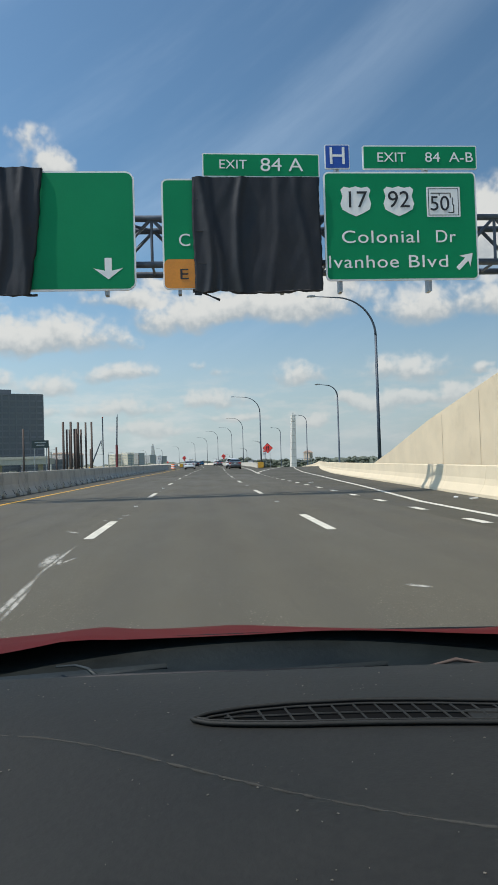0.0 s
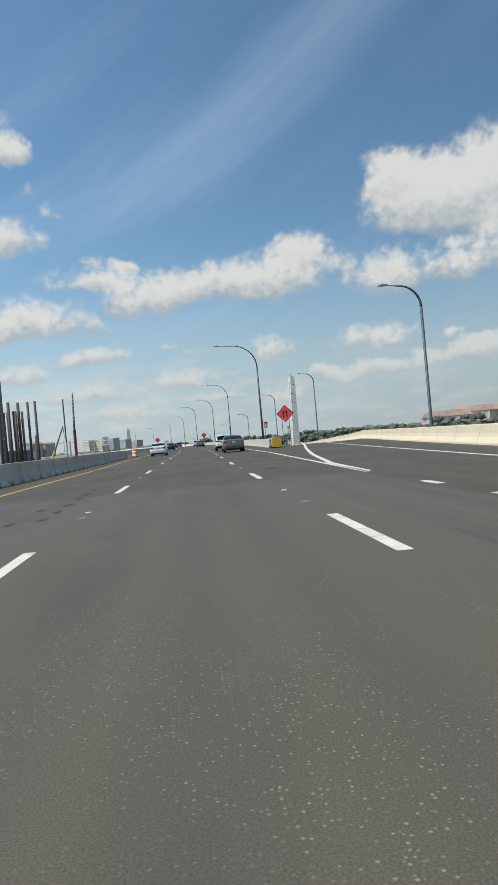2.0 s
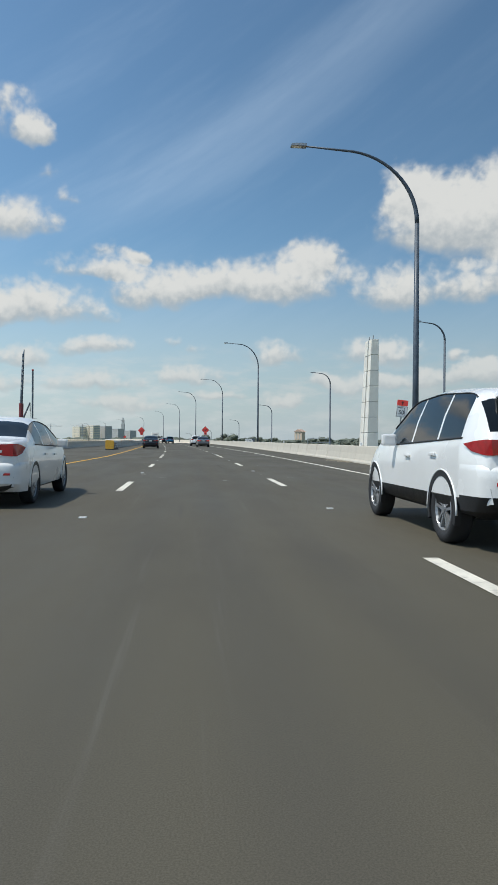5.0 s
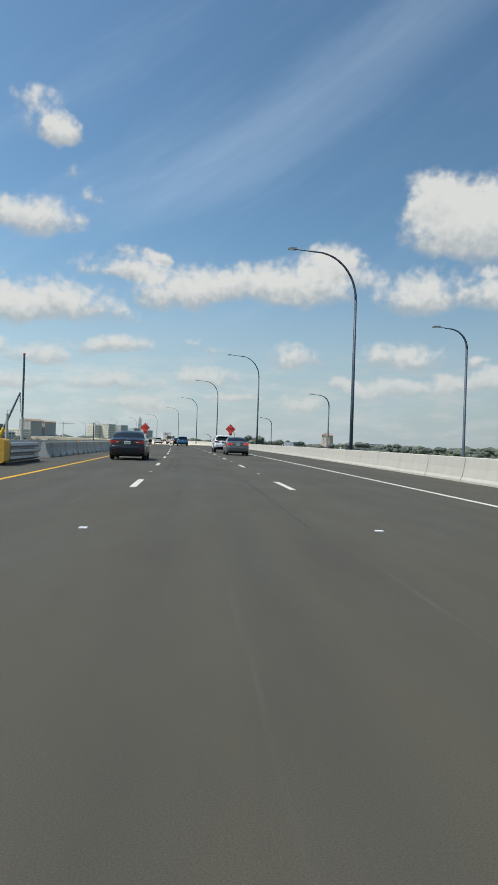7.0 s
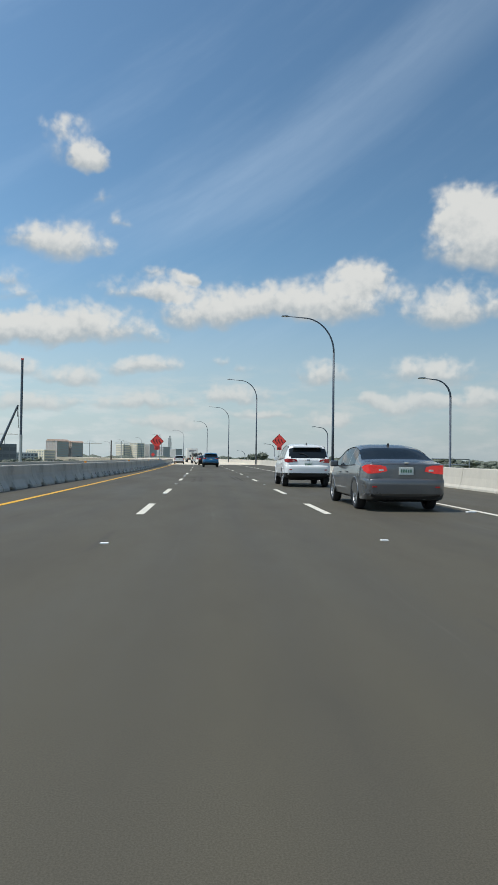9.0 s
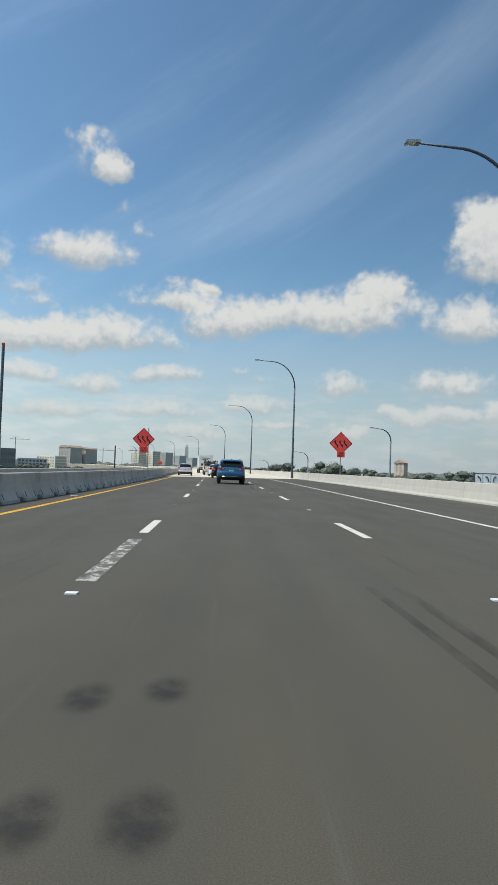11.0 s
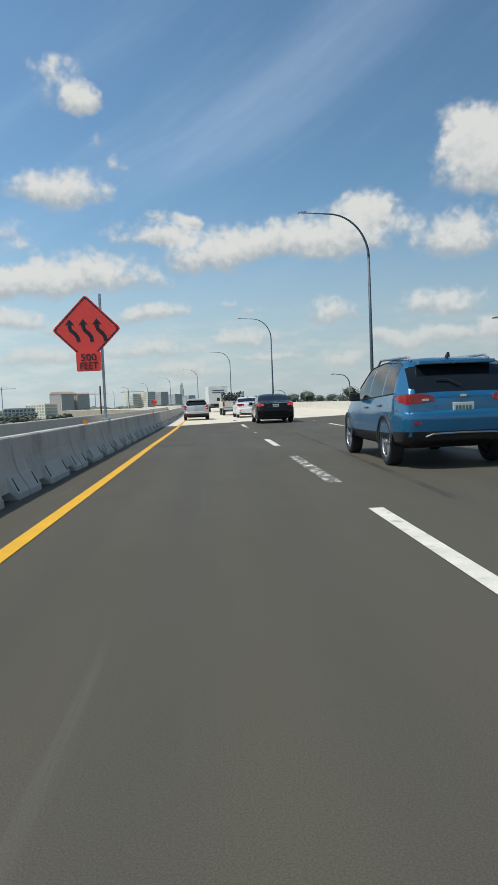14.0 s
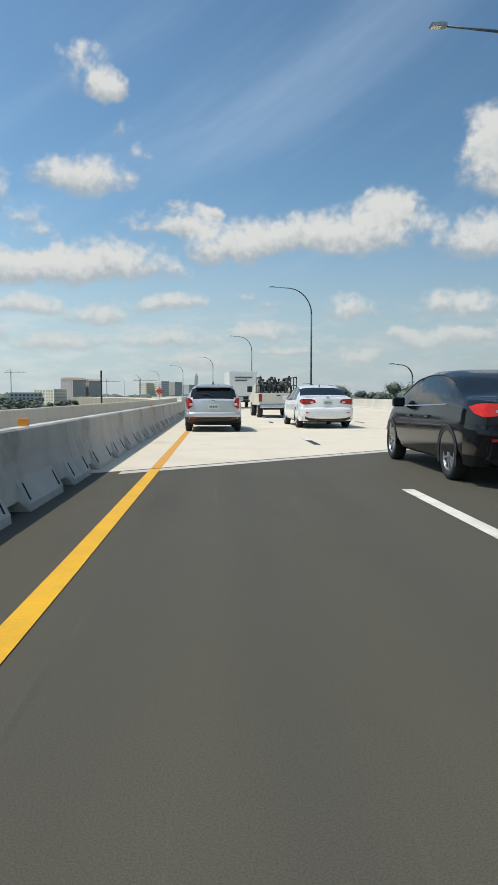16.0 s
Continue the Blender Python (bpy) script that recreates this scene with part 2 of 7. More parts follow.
def asphalt_material(name="asphalt", fine_col=(0.060, 0.053, 0.037), coarse_col=(0.101, 0.0895, 0.063), bump=0.13, grit_scale=150.0, stones=0.0):
    """Worn black-top; the UV holds metres across and along the road, so that wheel tracks and drips run with the lanes."""
    m = bpy.data.materials.new(name)
    m.use_nodes = True
    n = Net(m.node_tree)
    bsdf = m.node_tree.nodes["Principled BSDF"]
    uv = n.add("ShaderNodeTexCoord").outputs["UV"]
    sep = n.add("ShaderNodeSeparateXYZ")
    n.put(sep.inputs[0], uv)
    u, s = sep.outputs[0], sep.outputs[1]
    grit = n.noise(uv, grit_scale, 3.0, 0.7)
    patch = n.noise(n.vec("MULTIPLY", uv, (1.0, 0.25, 1.0)), 0.55, 5.0, 0.6)
    lane = n.math("DIVIDE", n.math("ADD", u, 1.83), 3.66)
    inlane = n.math("SUBTRACT", n.math("FRACT", lane), 0.5)
    wheel = n.ramp(n.math("ABSOLUTE", n.math("SUBTRACT", n.math("ABSOLUTE", inlane), 0.24)), 0.13, 0.0)
    oil = n.ramp(n.math("ABSOLUTE", inlane), 0.12, 0.0)
    lengthwise = n.noise(n.vec("MULTIPLY", uv, (2.2, 0.06, 1.0)), 1.0, 4.0, 0.6)
    dark = n.math("ADD", n.math("MULTIPLY", n.math("MULTIPLY", wheel, lengthwise), 0.30), n.math("MULTIPLY", n.math("MULTIPLY", oil, lengthwise), 0.38))
    dark = n.math("ADD", dark, n.ramp(patch, 0.52, 0.78, 0.0, 0.28))
    col = n.mix(n.ramp(grit, 0.3, 0.7), fine_col, coarse_col)
    col = n.mix(dark, col, (0.042, 0.040, 0.038))
    if stones:
        # pale stones that stand out where the binder has worn away
        cell = n.add("ShaderNodeTexVoronoi", feature="F1")
        n.put(cell.inputs["Vector"], uv)
        n.put(cell.inputs["Scale"], 42.0)
        worn = n.ramp(n.noise(n.vec("MULTIPLY", uv, (1.0, 0.4, 1.0)), 1.1, 4.0, 0.6), 0.40, 0.62, 0.15, 1.0)
        stone = n.math("MULTIPLY", n.ramp(cell.outputs["Distance"], 0.34, 0.16), worn)
        tone = n.add("ShaderNodeSeparateXYZ")
        n.put(tone.inputs[0], cell.outputs["Color"])
        col = n.mix(n.math("MULTIPLY", n.math("MULTIPLY", stone, n.ramp(tone.outputs[0], 0.45, 0.95)), stones), col, (0.33, 0.30, 0.235))
        grit = n.math("ADD", grit, n.math("MULTIPLY", stone, 0.8))
    # bleached stripe between lanes and scattered tyre scrapes
    pale = n.ramp(n.noise(n.vec("MULTIPLY", uv, (5.0, 0.12, 1.0)), 1.0, 5.0, 0.62), 0.60, 0.80, 0.0, 0.35)
    col = n.mix(pale, col, (0.16, 0.148, 0.13))
    skid = n.ramp(n.noise(n.vec("MULTIPLY", uv, (3.4, 0.16, 1.0)), 1.3, 2.0, 0.4), 0.68, 0.78, 0.0, 0.35)
    col = n.mix(skid, col, (0.034, 0.033, 0.032))
    n.put(bsdf.inputs["Base Color"], col)
    n.put(bsdf.inputs["Roughness"], n.ramp(patch, 0.2, 0.8, 0.62, 0.86))
    n.put(bsdf.inputs["Specular IOR Level"], 0.35)
    b = n.add("ShaderNodeBump")
    n.put(b.inputs["Strength"], bump)
    n.put(b.inputs["Distance"], 0.006)
    n.put(b.inputs["Height"], grit)
    n.put(bsdf.inputs["Normal"], b.outputs[0])
    return m


def glass_material(name, tint, rough=0.03):
    m = bpy.data.materials.new(name)
    m.use_nodes = True
    n = Net(m.node_tree)
    bsdf = m.node_tree.nodes["Principled BSDF"]
    tc = n.add("ShaderNodeTexCoord").outputs["Object"]
    n.put(bsdf.inputs["Base Color"], n.mix(n.noise(tc, 2.0), tint, tuple(c * 1.6 for c in tint)))
    n.put(bsdf.inputs["Roughness"], rough)
    n.put(bsdf.inputs["Specular IOR Level"], 0.42)
    return m


M_ASPHALT = asphalt_material()
M_OLDROAD = asphalt_material("old_asphalt", (0.068, 0.061, 0.044), (0.130, 0.116, 0.086), 0.25, 110.0, 0.75)


def patchy(name, colour, lo, hi, scale, stretch=(1, 1, 1), rough=0.8, most=1.0, soft=False):
    """A worn film on the road: where the noise is low the surface below shows through."""
    m = bpy.data.materials.new(name)
    m.use_nodes = True
    n = Net(m.node_tree)
    bsdf = m.node_tree.nodes["Principled BSDF"]
    tc = n.add("ShaderNodeTexCoord").outputs["Object"]
    v = n.vec("MULTIPLY", tc, stretch)
    n.put(bsdf.inputs["Base Color"], n.mix(n.noise(v, scale * 3), tuple(c * 0.8 for c in colour), tuple(min(1, c * 1.2) for c in colour)))
    n.put(bsdf.inputs["Roughness"], rough)
    alpha = n.ramp(n.noise(v, scale, 5.0, 0.65), lo, hi, 0.0, most)
    if soft:
        # the film thins out towards its rim
        mid = n.vec("MULTIPLY", n.vec("SUBTRACT", n.add("ShaderNodeTexCoord").outputs["Generated"], (0.5, 0.5, 0.5)), (2.0, 2.0, 0.0))
        alpha = n.math("MULTIPLY", alpha, n.ramp(n.vec("LENGTH", mid), 1.0, 0.25))
    n.put(bsdf.inputs["Alpha"], alpha)
    return m


M_STAIN = patchy("tyre_rubber_stain", (0.026, 0.025, 0.024), 0.22, 0.68, 6.0, most=0.60, soft=True)
M_SKID = patchy("skid_rubber", (0.030, 0.029, 0.028), 0.30, 0.75, 1.0, (3.0, 0.8, 1.0), most=0.36)
M_SCRAPE = patchy("pale_scrape", (0.44, 0.42, 0.37), 0.22, 0.60, 9.0, (1.6, 0.5, 1.0), most=0.9, soft=True)
M_WORN = patchy("worn_white_paint", (0.52, 0.50, 0.45), 0.36, 0.66, 6.0, (1.5, 0.7, 1.0), most=0.85)
M_SPRAY = patchy("sprayed_white_paint", (0.60, 0.59, 0.56), 0.28, 0.55, 24.0, most=0.8)
M_DECK = material("pale_deck_concrete", (0.645, 0.57, 0.445), 0.85, spread=0.10, scale=0.5, fine=30, bump=0.2, depth=0.006, stain=(0.42, 0.37, 0.30), stain_at=(0.5, 0.8), stain_scale=0.5)
M_WHITE = material("white_road_paint", (0.66, 0.625, 0.53), 0.7, spread=0.12, scale=3, fine=40, bump=0.3, depth=0.004, stain=(0.27, 0.255, 0.22), stain_at=(0.52, 0.72), stain_scale=5)
M_YELLOW = material("yellow_road_paint", (0.72, 0.385, 0.010), 0.6, spread=0.10, scale=3, fine=40, bump=0.3, depth=0.004, stain=(0.42, 0.26, 0.05), stain_at=(0.60, 0.85), stain_scale=4)
M_DECKLINE = material("faded_orange_road_paint", (0.64, 0.31, 0.045), 0.7, spread=0.12, scale=3, fine=40, bump=0.3, depth=0.004, stain=(0.50, 0.38, 0.22), stain_at=(0.55, 0.8), stain_scale=4)
M_CONC = material("barrier_concrete", (0.52, 0.49, 0.43), 0.85, spread=0.12, scale=1.6, fine=35, bump=0.3, depth=0.008, stain=(0.25, 0.235, 0.205), stain_at=(0.50, 0.74), stain_scale=1.1, random_tint=0.26)
M_CONC2 = material("fresh_barrier_concrete", (0.52, 0.48, 0.405), 0.85, spread=0.09, scale=1.2, fine=30, bump=0.25, depth=0.006, stain=(0.30, 0.28, 0.25), stain_at=(0.54, 0.76), stain_scale=1.3, random_tint=0.12, stretch=(1.0, 1.0, 0.22))
M_PYLON = material("pale_pylon_concrete", (0.74, 0.71, 0.635), 0.85, spread=0.07, scale=0.8, fine=20, bump=0.2, depth=0.006, stain=(0.55, 0.52, 0.46), stain_at=(0.55, 0.8), stain_scale=0.6, random_tint=0.10)
M_BEIGE = material("beige_painted_concrete", (0.73, 0.61, 0.43), 0.85, spread=0.06, scale=0.7, fine=24, bump=0.25, depth=0.006, stain=(0.50, 0.40, 0.27), stain_at=(0.52, 0.82), stain_scale=0.4)
M_LAMP = material("dark_galvanised_steel", (0.060, 0.080, 0.104), 0.5, metal=0.12, spread=0.25, scale=4, fine=50, bump=0.05)
M_STEEL = material("grey_galvanised_steel", (0.34, 0.35, 0.36), 0.45, metal=0.7, spread=0.2, scale=5, fine=50, bump=0.05)
M_TRUSS = material("painted_truss_steel", (0.10, 0.115, 0.14), 0.5, metal=0.3, spread=0.25, scale=4, fine=50, bump=0.05)
M_JOINT = material("beige_joint_filler", (0.50, 0.41, 0.29), 0.9, spread=0.1, scale=2, fine=20, bump=0.1)
M_RUST = material("rusty_steel_casing", (0.085, 0.062, 0.052), 0.7, metal=0.2, spread=0.3, scale=2, fine=20, bump=0.2, stain=(0.16, 0.08, 0.05))
M_GREEN = material("green_sign_sheeting", (0.001, 0.225, 0.090), 0.5, spread=0.06, scale=0.5, fine=20, bump=0.0, coat=0.0, spec=0.18)
M_SIGNW = material("white_sign_sheeting", (0.80, 0.80, 0.78), 0.4, spread=0.04, scale=3, fine=40, bump=0.0)
M_SIGNB = material("black_sign_legend", (0.018, 0.018, 0.020), 0.5, spread=0.2, bump=0.0)
M_BLUE = material("blue_sign_sheeting", (0.015, 0.07, 0.36), 0.35, spread=0.08, bump=0.0, coat=0.3)
M_AMBER = material("amber_sign_sheeting", (0.68, 0.245, 0.012), 0.38, spread=0.10, scale=2, fine=20, bump=0.0, coat=0.3)
M_ORANGE = material("fluorescent_orange_sheeting", (1.0, 0.105, 0.085), 0.6, spread=0.04, scale=3, fine=40, bump=0.0, spec=0.08)
M_TARP = material("black_plastic_sheet", (0.008, 0.008, 0.011), 0.5, spread=0.35, scale=1.2, fine=5, bump=0.20, depth=0.04)
M_DRUM = material("orange_drum_plastic", (0.80, 0.16, 0.03), 0.5, spread=0.10, bump=0.05)
M_CUSHION = material("yellow_cushion_plastic", (0.72, 0.38, 0.04), 0.55, spread=0.12, bump=0.1)
M_DARK = material("dark_rubber", (0.018, 0.018, 0.019), 0.75, spread=0.25, scale=8, fine=60, bump=0.15)
M_RIM = material("alloy_rim", (0.30, 0.31, 0.32), 0.45, metal=0.6, spread=0.15, bump=0.0)
M_GLASS = glass_material("tinted_car_glass", (0.006, 0.008, 0.009))
M_TAIL = material("red_tail_lens", (0.35, 0.010, 0.012), 0.15, spread=0.2, scale=20, fine=90, bump=0.1, coat=0.6)
M_BRAKE = material("lit_brake_lens", (0.42, 0.010, 0.012), 0.15, spread=0.25, scale=18, fine=70, bump=0.2, coat=0.5, emit=(1.0, 0.05, 0.04, 0.28))
M_PLATE = material("plate_white", (0.60, 0.62, 0.58), 0.4, spread=0.1, scale=30, fine=120, bump=0.0)
M_PBAR = material("plate_bar", (0.10, 0.20, 0.14), 0.5, bump=0.0)
M_BLACK = material("black_trim_plastic", (0.016, 0.016, 0.017), 0.55, spread=0.25, scale=12, fine=80, bump=0.1)
M_CHROME = material("chrome_trim", (0.62, 0.63, 0.64), 0.12, metal=1.0, spread=0.05, bump=0.0)
M_GRASS = material("dry_grass_and_scrub", (0.085, 0.105, 0.045), 0.95, spread=0.35, scale=0.04, fine=1.2, bump=0.4, depth=0.2, stain=(0.20, 0.17, 0.11), stain_scale=0.02)
M_DIRT = material("sandy_fill", (0.36, 0.31, 0.235), 0.95, spread=0.18, scale=0.2, fine=5, bump=0.4, depth=0.05, stain=(0.24, 0.21, 0.17), stain_scale=0.15)


def paint(name, colour, metal=0.35, rough=0.32, coat=0.9):
    return material(name, colour, rough, metal=metal, spread=0.05, scale=1.0, fine=160, bump=0.0, coat=coat)
# ---------------------------------------------------------------- helpers for meshes
def mesh_of(name, bm, mats, smooth=False):
    me = bpy.data.meshes.new(name)
    bmesh.ops.recalc_face_normals(bm, faces=bm.faces)
    bm.to_mesh(me)
    bm.free()
    for m in mats if isinstance(mats, (list, tuple)) else [mats]:
        me.materials.append(m)
    if smooth:
        me.polygons.foreach_set("use_smooth", [True] * len(me.polygons))
    return me


def thing(name, bm, mats, label="", category="", group="", kind="", smooth=False):
    return tagged(new(name, mesh_of(name, bm, mats, smooth)), label, category, group, kind)


def part(name, bm, mats, parent, label="", smooth=False):
    ob = new(name, mesh_of(name, bm, mats, smooth))
    ob.parent = parent
    return tagged(ob, label) if label else ob


def shared(name, me, parent, m=None):
    ob = new(name, me)
    ob.parent = parent
    if m is not None:
        ob.matrix_basis = m
    return ob


def root(name, label, category, group="", m=None):
    ob = tagged(new(name), label, category, group)
    ob.empty_display_size = 0.2
    if m is not None:
        ob.matrix_basis = m
    return ob


def box(bm, x0, x1, y0, y1, z0, z1, bevel=0.0, m=None):
    vs = [bm.verts.new((x, y, z)) for x in (x0, x1) for y in (y0, y1) for z in (z0, z1)]
    fs = [bm.faces.new([vs[i] for i in f]) for f in ((0, 1, 3, 2), (4, 6, 7, 5), (0, 4, 5, 1), (2, 3, 7, 6), (0, 2, 6, 4), (1, 5, 7, 3))]
    if bevel:
        es = list({e for f in fs for e in f.edges})
        r = bmesh.ops.bevel(bm, geom=es, offset=bevel, segments=2, affect="EDGES", profile=0.6)
        vs = list({v for v in r["verts"]} | {v for v in vs if v.is_valid})
    if m is not None:
        bmesh.ops.transform(bm, matrix=m, verts=[v for v in vs if v.is_valid])
    return bm


def tube(bm, pts, radii, sides=10, cap=True):
    """A round bar through the points, with a radius at each."""
    pts = [Vector(p) for p in pts]
    if not isinstance(radii, (list, tuple)):
        radii = [radii] * len(pts)
    rings, side = [], None
    for i, (p, r) in enumerate(zip(pts, radii)):
        d = (pts[min(i + 1, len(pts) - 1)] - pts[max(i - 1, 0)]).normalized()
        if side is None:
            side = d.orthogonal().normalized()
        side = (side - d * side.dot(d)).normalized()
        up = d.cross(side)
        rings.append([bm.verts.new(p + (side * math.cos(a) + up * math.sin(a)) * r) for a in (2 * math.pi * k / sides for k in range(sides))])
    for a, b in zip(rings, rings[1:]):
        for k in range(sides):
            bm.faces.new((a[k], a[(k + 1) % sides], b[(k + 1) % sides], b[k]))
    if cap:
        bm.faces.new(rings[0])
        bm.faces.new(rings[-1])
    return bm


def prism(bm, outline, depth0, depth1, m=None):
    """A flat outline (x, z) given thickness along y."""
    a = [bm.verts.new((x, depth0, z)) for x, z in outline]
    b = [bm.verts.new((x, depth1, z)) for x, z in outline]
    bm.faces.new(a)
    bm.faces.new(b)
    for i in range(len(a)):
        j = (i + 1) % len(a)
        bm.faces.new((a[i], a[j], b[j], b[i]))
    if m is not None:
        bmesh.ops.transform(bm, matrix=m, verts=a + b)
    return bm


def rounded(w, h, r, cx=0.0, cz=0.0, n=5):
    pts = []
    for sx, sz, a0 in ((1, 1, 0), (-1, 1, 90), (-1, -1, 180), (1, -1, 270)):
        for k in range(n + 1):
            a = radians(a0 + 90 * k / n)
            pts.append((cx + sx * (w / 2 - r) + r * math.cos(a), cz + sz * (h / 2 - r) + r * math.sin(a)))
    return pts


def text_mesh(body, size, depth, align="CENTER", space=1.0):
    cu = bpy.data.curves.new("legend", "FONT")
    cu.body, cu.size, cu.extrude, cu.align_x, cu.align_y, cu.space_character = body, size, depth, align, "CENTER", space
    ob = bpy.data.objects.new("legend", cu)
    scene.collection.objects.link(ob)
    bpy.context.view_layer.update()
    me = bpy.data.meshes.new_from_object(ob.evaluated_get(bpy.context.evaluated_depsgraph_get()))
    bpy.data.objects.remove(ob)
    bpy.data.curves.remove(cu)
    return me


def legend(name, body, size, mat, parent, x, y, z, space=1.0, width=None):
    """Lettering that faces -y, set at x, z on a panel."""
    me = text_mesh(body, size, 0.004, space=space)
    me.materials.clear()
    me.materials.append(mat)
    sx = 1.0
    if width:
        xs = [v.co.x for v in me.vertices]
        sx = width / (max(xs) - min(xs))
    ob = new(name, me)
    ob.parent = parent
    ob.matrix_basis = Matrix.Translation((x, y, z)) @ Matrix.Rotation(radians(90), 4, "X") @ Matrix.Diagonal((sx, 1, 1, 1))
    return ob


# ---------------------------------------------------------------- the line of the road
HEADINGS = [4.844, 4.369, 3.894, 3.412, 2.901, 2.473, 2.385, 2.653, 3.234, 3.961, 4.562, 4.933, 5.182, 5.418, 5.695, 6.033, 6.4]
_S = np.arange(-60.0, 1200.0, 1.0)
_H = np.radians(np.where(_S < 300, np.interp(_S, np.arange(-20, 301, 20), HEADINGS), HEADINGS[-1] + (np.clip(_S, 300, 640) - 300) * 0.021 + (np.clip(_S, 385, 560) - 385) * 0.042))
_X = np.concatenate([[0], np.cumsum(-np.sin(_H[:-1]))])
_Y = np.concatenate([[0], np.cumsum(np.cos(_H[:-1]))])
_X, _Y = _X - _X[60], _Y - _Y[60]


def at(s, u, z=0.0):
    """A place s metres along the road, u to the right of the middle lane's centre, z up."""
    a = float(np.interp(s, _S, _H))
    return Vector((float(np.interp(s, _S, _X)) + u * math.cos(a), float(np.interp(s, _S, _Y)) + u * math.sin(a), z))


def frame_at(s, u, z=0.0, turn=0.0):
    """A pose there that looks along the road (y ahead, x right)."""
    return Matrix.Translation(at(s, u, z)) @ Matrix.Rotation(float(np.interp(s, _S, _H)) + radians(turn), 4, "Z")


def curve(points):
    ss, us = [p[0] for p in points], [p[1] for p in points]
    return lambda s: float(np.interp(s, ss, us))


def strip(bm, s0, s1, left, right, z, step=4.0, across=1):
    """A sheet between two offsets, with UVs in metres across and along."""
    uvl = bm.loops.layers.uv.verify()
    n = max(1, int(math.ceil((s1 - s0) / step)))
    rows = []
    for i in range(n + 1):
        s = s0 + (s1 - s0) * i / n
        a, b = left(s), right(s)
        rows.append([(bm.verts.new(at(s, a + (b - a) * k / across, z(s) if callable(z) else z)), a + (b - a) * k / across, s) for k in range(across + 1)])
    for p, q in zip(rows, rows[1:]):
        for k in range(across):
            c = (p[k], p[k + 1], q[k + 1], q[k])
            f = bm.faces.new([v[0] for v in c])
            for l, v in zip(f.loops, c):
                l[uvl].uv = (v[1], v[2])
    return bm


def const(v):
    return lambda s: v


# offsets of the carriageway's edges
RAMP_WALL = curve([(-60, 5.6), (0, 5.9), (17.5, 6.8), (30, 7.8), (41, 8.5), (54, 9.5), (72, 11.6), (90, 14.0), (105, 16.2), (125, 18.4), (170, 21.5), (260, 21.5), (400, 20.0)])
RIGHT_BAR = curve([(104, 6.9), (135, 7.6), (150, 7.95), (170, 8.25), (190, 8.75), (215, 9.25), (250, 9.6), (300, 9.6), (420, 9.2), (700, 9.0)])
LEFT_BAR = curve([(-60, -6.9), (26, -7.2), (60, -7.5), (90, -7.4), (130, -7.8)])
LEFT_BAR2 = curve([(182, -7.4), (205, -6.75), (240, -5.88), (262, -5.77), (700, -5.77)])
YELLOW = curve([(-60, -6.2), (22, -6.05), (45, -5.8), (85, -5.6), (105, -5.9), (128, -5.8), (150, -5.1), (240, -5.0), (280, -5.02), (290, -4.95), (310, -4.94), (700, -5.0)])
DECK_JOINT = lambda u: 300.9 + 0.78 * u
RAMP_Z = curve([(-60, 0), (110, 0), (170, -1.6), (220, -3.2), (300, -5.5), (420, -8.0)])


